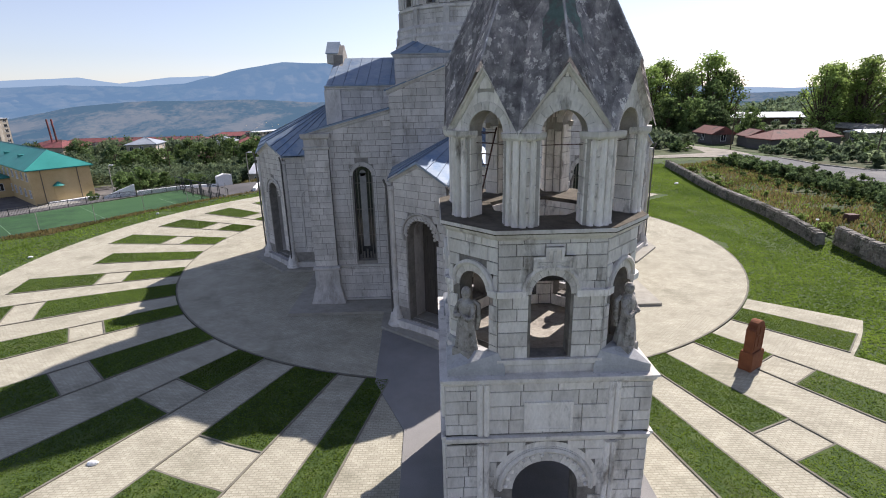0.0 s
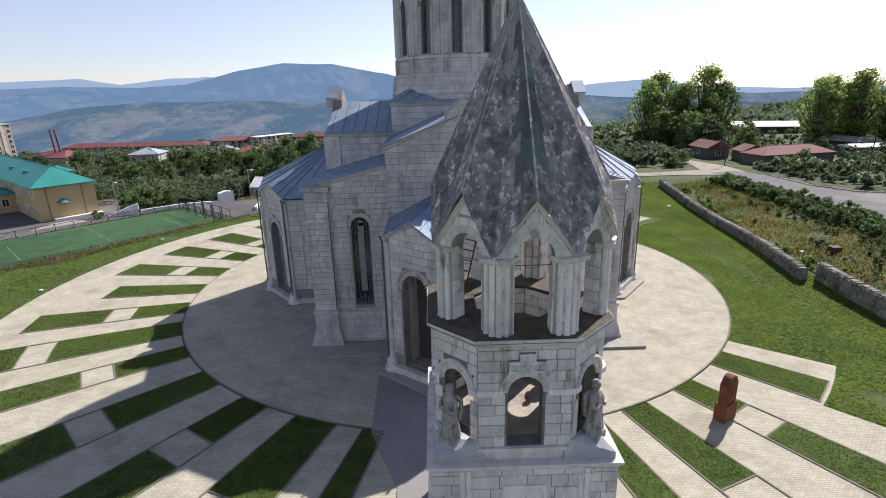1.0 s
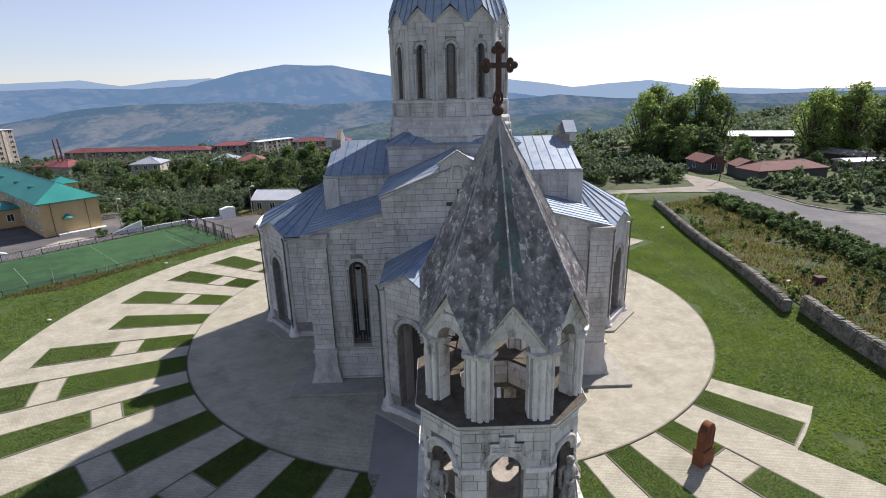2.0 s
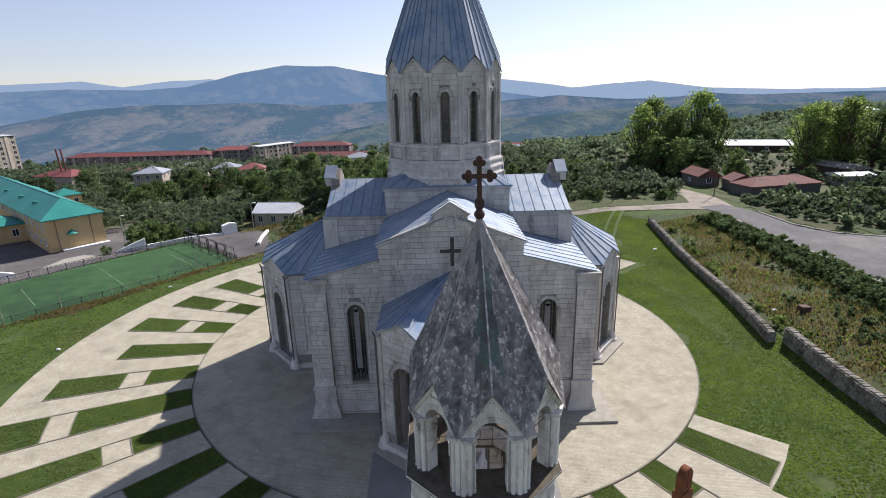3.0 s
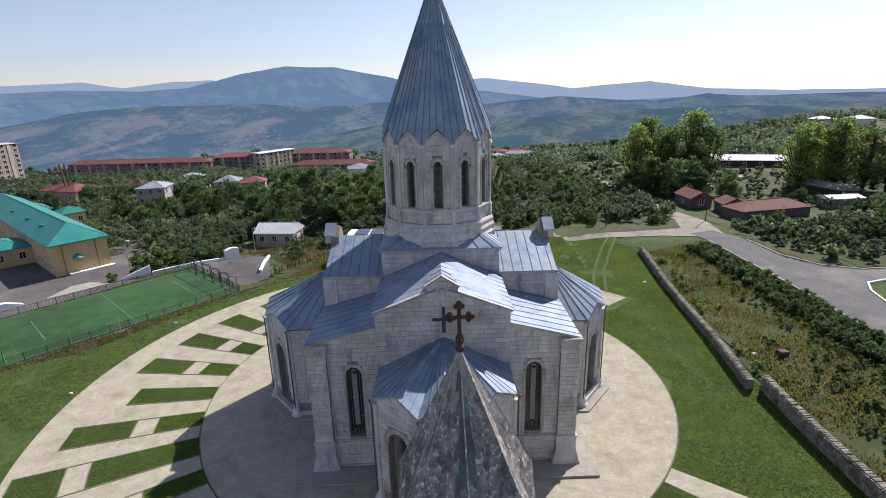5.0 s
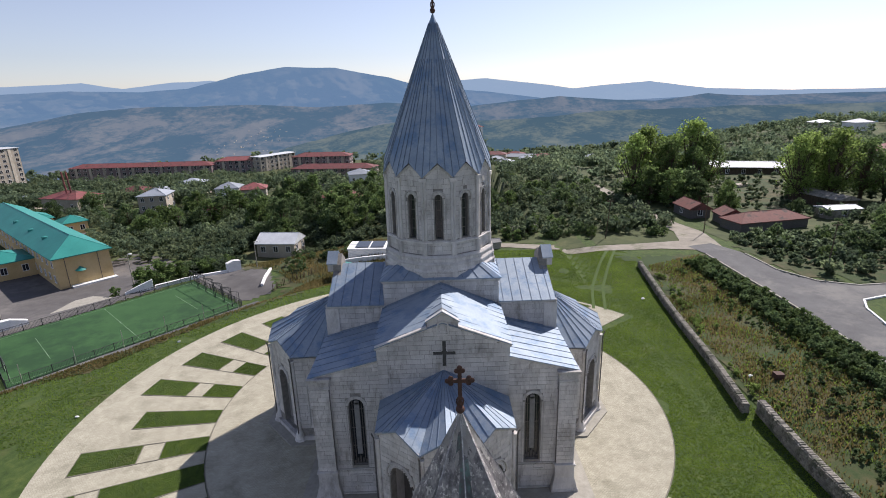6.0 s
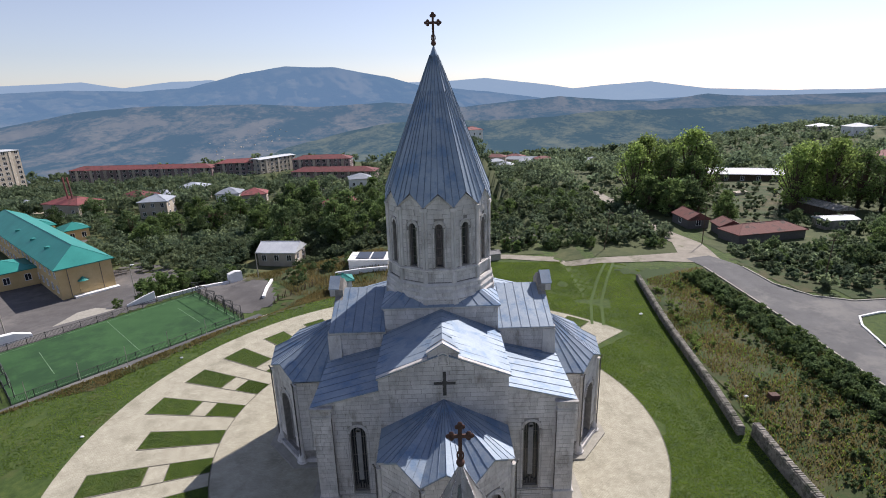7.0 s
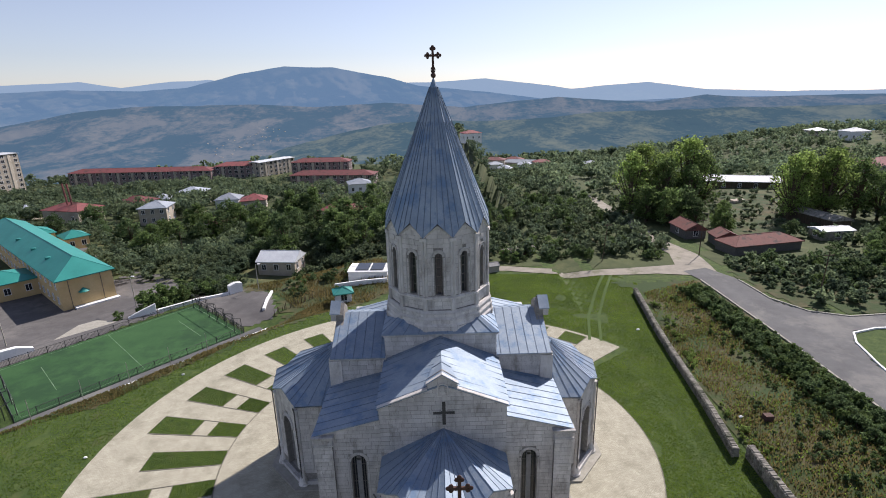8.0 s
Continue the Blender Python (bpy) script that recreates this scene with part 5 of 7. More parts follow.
for ca, hw, *runs in BEDS:
    for r0, r1 in runs:
        bed = empty("grass_bed", "sunken strip of cut grass edged with a concrete kerb", "grass bed", (PC[0] + r0 * math.sin(radians(ca)), PC[1] - r0 * math.cos(radians(ca)), 0), group="beds round the court")
        bm = bmesh.new()
        slab(bm, sector(ca - hw, ca + hw, r0, r1), -0.05, 0.03)
        part("turf", bm, LAWN, bed)
        # blades that break the edge of the turf
        q = []
        n = int((r1 - r0) * hw * 300)
        for k in range(n):
            a, r = radians(ca + rng.uniform(-hw, hw) * 0.98), rng.uniform(max(r0, 18.2) + .05, r1 - .05)
            x, y = r * math.sin(a), -r * math.cos(a)
            if math.hypot(x - PC[0], y - PC[1]) < PR + 0.1:
                continue
            t, h, w = rng.uniform(0, 6.28), rng.uniform(0.012, 0.04), 0.022
            dx, dy = math.cos(t) * w, math.sin(t) * w
            q += [(x - dx, y - dy, 0.02), (x + dx, y + dy, 0.02), (x + dx * .4 + rng.uniform(-.05, .05), y + dy * .4 + rng.uniform(-.05, .05), 0.03 + h), (x - dx * .4, y - dy * .4, 0.03 + h)]
        part("grass", quads_mesh("grass", q, LAWNBLADE), None, bed, kind="stuff")
        bm = bmesh.new()
        e = 0.06 / 20 * 57.3
        far = r1 if (r0, r1) == runs[-1] else runs[-1][0]
        for s in ((ca - hw - e, ca - hw, r0, far), (ca + hw, ca + hw + e, r0, far)):
            slab(bm, sector(*s), -0.05, 0.036)
        for s in ((r1, r1 + 0.06),) if r0 < 18 else ((r0 - 0.06, r0), (r1, r1 + 0.06)):
            slab(bm, sector(ca - hw - e, ca + hw + e, *s), -0.05, 0.033)
        part("kerb", bm, EDGING, bed)

# low steps round the church foot
for i, ring in enumerate(([(-9.6, -11.75), (9.6, -11.75), (9.6, 11.75), (-9.6, 11.75)], [(-14.45, -2.0), (-11.75, -5.0), (-8, -5.0), (-8, 5.0), (-11.75, 5.0), (-14.45, 2.0)][::-1], [(13.4, -1.95), (10.9, -5.0), (8, -5.0), (8, 5.0), (10.9, 5.0), (13.4, 1.95)], [(-4.7, -11), (-4.7, -13.5), (-1.9, -15.9), (1.9, -15.9), (4.7, -13.5), (4.7, -11)])):
    bm = bmesh.new()
    slab(bm, ring, 0.0, 0.16 - 0.004 * i)
    part("foot_step", bm, KERB, church, "low stone step round the wall foot")

# carved red stone beside the court
KX, KY = 10.45, -17.9
kh = empty("carved_stone", "upright red carved memorial stone on a stepped base", "memorial stone", (KX, KY, 0))
M = Matrix.Translation((KX, KY, 0)) @ Matrix.Rotation(radians(34), 4, "Z")
bm = bmesh.new()
loft(bm, [[M @ Vector((x * g, y * g, z)) for x, y in ((-0.45, -0.25), (0.45, -0.25), (0.45, 0.25), (-0.45, 0.25))] for g, z in ((1.0, 0), (1.0, 0.72), (0.93, 0.78))])
part("base", bm, REDSTONE, kh)
bm = bmesh.new()
out = [(-0.4, 0.78), (0.4, 0.78), (0.43, 1.72), (0.36, 1.78)] + [(0.33 * math.cos(a), 1.8 + 0.27 * math.sin(a)) for a in np.linspace(0.1, math.pi - 0.1, 9)] + [(-0.36, 1.78), (-0.43, 1.72)]
loft(bm, [[M @ Vector((x * g, y, 1.4 + (z - 1.4) * g)) for x, z in out] for y, g in ((-0.17, 0.97), (-0.15, 1.0), (0.15, 1.0), (0.17, 0.97))])
part("slab", bm, REDSTONE, kh)
bm = bmesh.new()
for x0, x1, z0, z1 in ((-0.05, 0.05, 1.0, 1.85), (-0.25, 0.25, 1.45, 1.55), (-0.34, -0.3, 0.9, 1.75), (0.3, 0.34, 0.9, 1.75), (-0.18, 0.18, 0.95, 1.0)):
    box(bm, x0, x1, -0.195, -0.16, z0, z1, M)
part("cross_carving", bm, REDSTONE, kh)


# ---- statues on the tower ----
def statue(x, y, z, turn):
    bm = bmesh.new()
    prof = [(0.0, 0.26, 0.21, 1.0), (0.06, 0.27, 0.22, 1.0), (0.22, 0.24, 0.2, 1.1), (0.42, 0.21, 0.18, 1.2), (0.6, 0.19, 0.165, 1.0), (0.76, 0.165, 0.14, 0.7), (0.86, 0.16, 0.135, 0.5), (0.97, 0.2, 0.145, 0.4), (1.06, 0.225, 0.14, 0.2), (1.13, 0.2, 0.12, 0.1), (1.18, 0.1, 0.09, 0), (1.22, 0.075, 0.078, 0), (1.27, 0.095, 0.1, 0.1), (1.34, 0.105, 0.115, 0.2), (1.41, 0.09, 0.1, 0.2), (1.46, 0.045, 0.05, 0)]
    M = Matrix.Translation((x, y, z)) @ Matrix.Rotation(turn, 4, "Z")
    loft(bm, [[M @ Vector((a * math.cos(t) * (1 + f * (0.1 * math.sin(7 * t + 2.0 * h) + 0.05 * math.sin(13 * t - 3 * h))), b * math.sin(t) * (1 + f * (0.1 * math.sin(7 * t + 2.0 * h) + 0.05 * math.sin(13 * t - 3 * h))), h)) for t in np.linspace(0, 2 * math.pi, 40, endpoint=False)] for h, a, b, f in prof])
    for sg in (-1, 1):
        pipe(bm, [M @ Vector((sg * u, v, h)) for u, v, h in ((0.17, 0.0, 1.07), (0.23, -0.03, 0.95), (0.25, -0.08, 0.82), (0.19, -0.16, 0.78), (0.06, -0.19, 0.84))], 0.058, 8)
        pipe(bm, [M @ Vector((sg * u, v, h)) for u, v, h in ((0.09, 0.12, 1.12), (0.2, 0.17, 1.05), (0.22, 0.17, 0.75), (0.16, 0.16, 0.45))], 0.06, 6)
    loft(bm, [[M @ Vector((u * g, v * g, h)) for u, v in ((-0.25, -0.22), (0.25, -0.22), (0.25, 0.22), (-0.25, 0.22))] for g, h in ((1.0, -0.35), (1.0, -0.04), (0.94, 0.02))])
    ob = part("statue", bm, STATUE, None)
    tagged(ob, "worn pale stone statue on the tower's corner ledge", "statue", group="tower statues")


for sx, sy in ((-1, -1), (1, -1), (1, 1), (-1, 1)):
    statue(TX + sx * 1.8, TY + sy * 1.8, 5.24, math.atan2(-sx, sy) if sy > 0 else (radians(-45) if sx < 0 else radians(45)))
# iron ladder in the belfry
ld = empty("ladder", "thin rusty iron ladder leaning in the belfry", "ladder", (TX, TY, 8.06))
a0, a1 = Vector((-1.5, 0.5, 8.1)), Vector((-1.0, 1.2, 9.9))
for s in (-0.18, 0.18):
    bm = bmesh.new()
    tube(bm, a0 + Vector((TX + s, TY - s, 0)), a1 + Vector((TX + s, TY - s, 0)), 0.022, n=5)
    part("rail", bm, IRON, ld)
for k in range(7):
    p = a0.lerp(a1, (k + 0.5) / 7) + Vector((TX, TY, 0))
    bm = bmesh.new()
    tube(bm, p + Vector((-0.18, 0.18, 0)), p + Vector((0.18, -0.18, 0)), 0.016, n=5)
    part("rung", bm, IRON, ld)


# ---- ground patches, tracks and roads ----
def inside(poly, x, y):
    c = False
    for (x0, y0), (x1, y1) in zip(poly, poly[1:] + poly[:1]):
        if (y0 > y) != (y1 > y) and x < (x1 - x0) * (y - y0) / (y1 - y0) + x0:
            c = not c
    return c


def patch(name, poly, mat, label, category, dz=0.02, cell=0.8, rough=0.5):
    """A sheet over the ground inside a plan outline with an uneven edge."""
    xs, ys = [p[0] for p in poly], [p[1] for p in poly]
    nx, ny = int((max(xs) - min(xs)) / cell) + 2, int((max(ys) - min(ys)) / cell) + 2
    ids, vs, fs = {}, [], []

    def vid(i, j):
        if (i, j) not in ids:
            x, y = min(xs) + i * cell, min(ys) + j * cell
            ids[i, j] = len(vs)
            vs.append((x, y, lay(x, y) - 0.05 + dz))
        return ids[i, j]
    for i in range(nx):
        for j in range(ny):
            x, y = min(xs) + (i + .5) * cell, min(ys) + (j + .5) * cell
            o = Vector((noise.noise((x * .5, y * .5, 1)), noise.noise((x * .5, y * .5, 7)))) * 2 * rough
            if inside(poly, x + o.x, y + o.y):
                fs.append((vid(i, j), vid(i + 1, j), vid(i + 1, j + 1), vid(i, j + 1)))
    ob = new(name, mesh_from(name, vs, fs, mat, True))
    return tagged(ob, label, category, kind="structure")


def ribbon(name, pts, width, mat, label, category, dz=0.06, step=1.0, thick=0.0):
    """A strip over the ground along a plan line; a number or a list of widths."""
    pts = [Vector(p) for p in pts]
    ws = width if isinstance(width, (list, tuple)) else [width] * len(pts)
    line = []
    for a, b, wa, wb in zip(pts, pts[1:], ws, ws[1:]):
        n = max(1, int((b - a).length / step))
        line += [(a.lerp(b, k / n), wa + (wb - wa) * k / n) for k in range(n)]
    line.append((pts[-1], ws[-1]))
    bm = bmesh.new()
    rows = []
    for i, (p, w) in enumerate(line):
        d = (line[min(i + 1, len(line) - 1)][0] - line[max(i - 1, 0)][0]).normalized()
        s = Vector((d.y, -d.x))
        row = []
        for f in (-.5, -.25, 0, .25, .5):
            q = p + s * w * f
            row.append((q.x, q.y, lay(q.x, q.y) - 0.05 + dz))
        if thick:
            z0 = lay(p.x, p.y) - 0.3
            row = [(row[0][0], row[0][1], z0), *row, (row[-1][0], row[-1][1], z0)]
        rows.append(row)
    loft(bm, rows, close=False)
    ob = part(name, bm, mat, None)
    return tagged(ob, label, category, kind="structure")


patch("meadow", [(25.5, -40), (25.5, -2), (28, 20), (30.5, 32), (27, 36), (41, 36.5), (40.2, 20), (40, 0), (40, -40)], MEADOW, "dry rough meadow of tall yellowed grass", "meadow", 0.06)
patch("bank", [(-50, 4), (-44.5, 6), (-26.5, 26), (-22, 34), (-15, 44), (-12, 34), (-22, 25), (-36, 8)], MEADOW, "dry grassy bank beside the ball court", "bank", 0.05)
patch("scrubland", [(-190, 90), (-66, 60), (-45, 60), (-34, 52), (-20, 46), (-5, 46), (10, 46), (26, 43), (42, 44), (47, 70), (44, 110), (60, 330), (-330, 380)], SCRUB, "overgrown scrub between the houses", "scrub", 0.05, 3.0, 2)
patch("scrubland", [(50, 44), (60, 24), (72, 22), (200, -20), (330, 150), (330, 340), (60, 330), (45, 120), (52, 70)], SCRUB, "overgrown scrub between the houses", "scrub", 0.05, 3.0, 2)
patch("rough_ground", [(-38, 50), (-36, 62), (-20, 64), (-6, 60), (-4, 50), (-6, 40), (-11, 34), (-20, 34), (-24, 33), (-27, 41)], MEADOW, "dry rough grass and weeds by the yard", "meadow", 0.06, 0.8, 1.2)
patch("rough_ground", [(47, 40), (47.5, 28), (50, 24), (56, 22.3), (80, 22.5), (80, 46), (54, 46)], MEADOW, "weedy verge between road and stables", "meadow", 0.06, 0.8, 1.5)
patch("shed_yard", [(62, 62), (70, 58), (80, 66), (98, 104), (88, 116), (74, 100)], MEADOW, "bare grassy yard before the long shed", "yard", 0.06, 1.0, 1.5)
patch("school_yard", [(-24.5, 33), (-28, 42), (-36, 52), (-48, 52.5), (-57, 64), (-62, 64), (-95, 95), (-125, 70), (-70, 10), (-58, 12), (-55.6, 20), (-40.5, 41), (-29, 30.5)], YARD, "grey asphalt yard and drive by the school", "yard", 0.04, 0.8, 0.15)
ribbon("road", [(42.5, 41), (43.9, 36), (43.8, 26), (43.6, 8), (43.3, -40)], [4.5, 5.6, 5.8, 5.8, 5.8], ASPHALT, "worn grey asphalt road with pale kerbs", "road", 0.09)
patch("road_mouth", [(46, 27.5), (49, 23.5), (54, 21.6), (64, 22), (64, 17.6), (55, 18.3), (50.5, 17.4), (48.4, 15), (47.2, 11), (46, 8)], ASPHALT, "grey asphalt mouth of a side road", "road", 0.095, 0.4, 0.1)
ribbon("track", [(-2, 47), (12, 45), (25, 41), (36, 41.5), (42.5, 41)], [2.2, 2.4, 2.6, 3.6, 6], DIRT, "pale dirt track across the grass", "track", 0.08)
ribbon("track", [(42.5, 40), (45, 50), (44, 60), (44, 75), (48, 97), (52, 130)], [6, 5, 3.6, 3.4, 3.4, 4], DIRT, "pale dirt track between the bushes", "track", 0.08)
ribbon("track", [(18.6, 19), (20.5, 26), (23.5, 33), (27, 40)], [0.35, 0.4, 0.4, 0.4], WORNGRASS, "faint wheel track worn in the grass", "track", 0.062)
ribbon("track", [(19.9, 18.6), (21.8, 25.6), (24.8, 32.6), (28.3, 40)], [0.35, 0.4, 0.4, 0.4], WORNGRASS, "faint wheel track worn in the grass", "track", 0.062)
for pts in ([(41, 36), (40.9, 26), (40.7, 8), (40.4, -40)], [(46.7, 35.5), (46.7, 28), (49, 23.4), (53, 21.5), (64, 22)], [(58, 18.2), (53.4, 18), (50, 17), (48.4, 14.6), (47, 10), (46.5, 7.8), (46.2, -40)]):
    ribbon("road_kerb", pts, 0.22, WHITE if pts[0][0] > 50 else KERB, "pale concrete road kerb", "kerb", 0.2, 1.0, 0.2)


# ---- rubble wall on the right ----
def rubble_wall(pts, h, seed):
    th = empty("rubble_wall", "low dry rubble stone wall along the meadow", "wall", (*pts[0], 0), group="rubble walls")
    rr = random.Random(seed)
    bm = bmesh.new()
    line = []
    for a, b in zip(pts, pts[1:]):
        a, b = Vector(a), Vector(b)
        n = int((b - a).length / 0.5)
        line += [a.lerp(b, k / n) for k in range(n)]
    line.append(Vector(pts[-1]))
    rows = []
    for i, p in enumerate(line):
        d = (line[min(i + 1, len(line) - 1)] - line[max(i - 1, 0)]).normalized()
        s = Vector((d.y, -d.x))
        z = lay(p.x, p.y)
        rows.append([(p.x + s.x * w, p.y + s.y * w, z + v * (1 + 0.08 * noise.noise((p.x, p.y, v)))) for w, v in ((-0.27, -0.3), (-0.22, h), (0.22, h), (0.27, -0.3))])
    loft(bm, rows)
    part("wall_core", bm, RUBBLE, th)
    vs, fs, cnt = [], [], 0
    for i in range(len(line) - 1):
        p, q = line[i], line[i + 1]
        d = (q - p).normalized()
        s = Vector((d.y, -d.x))
        L = (q - p).length
        for side in (-1, 1, 0):
            rows_n = 6 if side else 1
            for k in range(rows_n):
                for f in (0.17, 0.5, 0.83):
                    c = p + d * L * (f + rr.uniform(-.07, .07))
                    z = lay(c.x, c.y) + (h * (k + 0.5) / 6 if side else h)
                    w, hh, dp = L * rr.uniform(.12, .19), h / 12 * rr.uniform(.75, 1.2), 0.05 * rr.uniform(.6, 1.3)
                    cx, cy = c.x + s.x * side * 0.25, c.y + s.y * side * 0.25
                    if not side:
                        hh, dp = 0.06 * rr.uniform(.6, 1.6), 0.26
                    base = len(vs)
                    for e, sc in ((-1, 1), (1, 0.8)):
                        for uu, zz in ((-1, -1), (1, -1), (1, 1), (-1, 1)):
                            jj = 1 + rr.uniform(-.25, .25)
                            if side:
                                o = s * side * dp * e * jj
                                vs.append((cx + d.x * uu * w * sc * jj + o.x, cy + d.y * uu * w * sc * jj + o.y, z + zz * hh * sc))
                            else:
                                vs.append((cx + d.x * uu * w * sc * jj + s.x * zz * dp * sc, cy + d.y * uu * w * sc * jj + s.y * zz * dp * sc, z + e * hh))
                    fs += [tuple(base + t for t in f4) for f4 in ((4, 5, 6, 7), (0, 1, 5, 4), (1, 2, 6, 5), (2, 3, 7, 6), (3, 0, 4, 7))]
    part("rubble_stones", mesh_from("rubble_stones", vs, fs, RUBBLE), None, th, kind="stuff")


rubble_wall([(29.2, 32), (27.6, 22), (26.1, 10.8), (24.2, -3.0)], 0.75, 3)
rubble_wall([(25.2, -3.2), (25.0, -9), (24.4, -30)], 1.15, 4)


# ---- ball court, fence, kerbs ----
def fpt(u, v, z=0.0):
    p = FO + FU * u + FV * v
    return Vector((p.x, p.y, -2.25 + z))


FL, FW = 26.2, 16.0
bm = bmesh.new()
slab(bm, [tuple(fpt(u, v)[:2]) for u, v in ((0, 0), (FL, 0), (FL, FW), (0, FW))], -2.5, -2.2)
ob = part("ball_court", bm, TURF, None)
tagged(ob, "green artificial-turf ball court with faint white lines", "sports court", kind="structure")
bm = bmesh.new()
for u0, u1, v0, v1 in ((0.6, FL - 0.6, 0.6, 0.68), (0.6, FL - 0.6, FW - 0.68, FW - 0.6), (0.6, 0.68, 0.6, FW - 0.6), (FL - 0.68, FL - 0.6, 0.6, FW - 0.6), (FL / 2 - 0.04, FL / 2 + 0.04, 0.6, FW - 0.6), (4.5, 4.58, 4, 12), (FL - 4.58, FL - 4.5, 4, 12)):
    slab(bm, [tuple(fpt(u, v)[:2]) for u, v in ((u0, v0), (u1, v0), (u1, v1), (u0, v1))], -2.21, -2.195)
ob = part("court_lines", bm, material("faded_line_paint", [(0.35, (0.045, 0.115, 0.04)), (0.65, (0.18, 0.27, 0.17))], 0.8), None)
tagged(ob, "faded white court lines", "marking", kind="structure")
bm = bmesh.new()
slab(bm, [tuple(fpt(u, v)[:2]) for u, v in ((-2.4, -2.0), (29, -2.0), (29, 0), (-2.4, 0))], -2.6, -2.22)
ob = part("court_path", bm, ASPHALT, None)
tagged(ob, "grey path beside the ball court", "path", kind="structure")
bm = bmesh.new()
slab(bm, [tuple(fpt(u, v)[:2]) for u, v in ((-2.6, -2.45), (29.2, -2.45), (29.2, -2.0), (-2.6, -2.0))], -2.7, -1.82)
ob = part("path_kerb", bm, WHITE, None)
tagged(ob, "low whitewashed kerb along the court path", "kerb", kind="structure")
bars = bmesh.new()
fence = empty("court_fence", "low dark metal fence round the ball court", "fence", tuple(fpt(0, 0)))
for (u0, v0), (u1, v1) in (((0, 0), (FL, 0)), ((FL, 0), (FL, FW)), ((FL, FW), (0, FW)), ((0, FW), (0, 0))):
    n = int(math.hypot(u1 - u0, v1 - v0) / 2)
    for k in range(n):
        p, q = fpt(u0 + (u1 - u0) * k / n, v0 + (v1 - v0) * k / n), fpt(u0 + (u1 - u0) * (k + 1) / n, v0 + (v1 - v0) * (k + 1) / n)
        bm = bmesh.new()
        tube(bm, p, p + Vector((0, 0, 1.05)), 0.05, n=6)
        part("post", bm, FENCE, fence)
        for z in (0.12, 0.95):
            bm = bmesh.new()
            tube(bm, p + Vector((0, 0, z)), q + Vector((0, 0, z)), 0.03, n=4)
            part("rail", bm, FENCE, fence)
        for j in range(1, 14):
            w = p.lerp(q, j / 14)
            tube(bars, w + Vector((0, 0, 0.12)), w + Vector((0, 0, 0.95)), 0.016, n=3)
part("fence_mesh", bars, FENCE, fence, kind="stuff")


def frame_goal(u, v, turn, w, h, d, label):
    g = empty("goal_frame", label, "goal", tuple(fpt(u, v)), group="ball court frames")
    for a in (-w / 2, w / 2):
        bm = bmesh.new()
        p0, p1, p2, p3 = fpt(u, v + a), fpt(u, v + a, h), fpt(u - d * turn, v + a, h * 0.8), fpt(u - d * turn, v + a)
        for x, y in ((p0, p1), (p1, p2), (p2, p3)):
            tube(bm, x, y, 0.045, n=6)
        part("side_frame", bm, FENCE, g)
    bm = bmesh.new()
    tube(bm, fpt(u, v - w / 2, h), fpt(u, v + w / 2, h), 0.045, n=6)
    part("crossbar", bm, FENCE, g)


for k in range(5):
    frame_goal(0.9, 2.2 + 2.9 * k, 1, 2.4, 2.3, 1.1, "dark steel cage frame at the court end")
for k in range(3):
    frame_goal(FL - 0.5, 3 + 4 * k, -1, 3.0, 2.0, 1.1, "dark steel goal frame at the court end")

# white walls and ramps by the drive
for pts, hs, w in (([(-47.9, 34.9), (-46.2, 35.9), (-44.5, 36.8)], (0.25, 0.95, 1.6), 0.35), ([(-44.3, 36.9), (-40, 41), (-36.2, 44.6)], (0.55, 0.5, 0.45), 0.4), ([(-57.6, 22.4), (-56.3, 23.9), (-55.2, 25.3)], (1.3, 1.2, 0.5), 0.8), ([(-27.2, 35.4), (-27.8, 39), (-28.2, 43.0)], (0.35, 0.35, 0.35), 0.4), ([(-36.2, 44.8), (-35.4, 45.6), (-34.6, 46.4)], (1.6, 1.9, 1.7), 0.9), ([(-17.6, 43.4), (-13, 43.1), (-8.6, 42.8)], (0.8, 0.8, 0.8), 0.35)):
    bm = bmesh.new()
    rows = []
    for i, p in enumerate(pts):
        d = (Vector(pts[min(i + 1, len(pts) - 1)]) - Vector(pts[max(i - 1, 0)])).normalized()
        z = lay(*p)
        rows.append([(p[0] + d.y * a, p[1] - d.x * a, z + b) for a, b in ((-w / 2, -0.4), (-w / 2, hs[i]), (w / 2, hs[i]), (w / 2, -0.4))])
    loft(bm, rows)
    ob = part("white_wall", bm, WHITE, None)
    tagged(ob, "whitewashed low retaining wall by the drive", "wall")
bm = bmesh.new()
slab(bm, [(-55.3, 26.9), (-49.7, 31.5), (-48.5, 34.6), (-53.2, 35.5), (-54.9, 33.8)], -5, lay(-52, 33) + 0.25)
ob = part("white_terrace", bm, KERB, None)
tagged(ob, "pale concrete terrace above the yard", "terrace")
for k in range(6):
    p = fpt(1.5 + 4.7 * k, -2.15)
    th = empty("net_post", "thin grey net post beside the ball court", "post", tuple(p), group="net posts")
    bm = bmesh.new()
    tube(bm, p, p + Vector((0, 0, 3.1)), 0.035, 0.03, n=6)
    part("post", bm, KERB, th)
    bm = bmesh.new()
    tube(bm, p + Vector((0, 0, -0.05)), p + Vector((0, 0, 0.12)), 0.1, 0.08, n=8)
    part("base", bm, KERB, th)
stakes = empty("stake_fence", "row of dark wooden stakes in the weeds", "fence", (-25, 33, lay(-25, 33)))
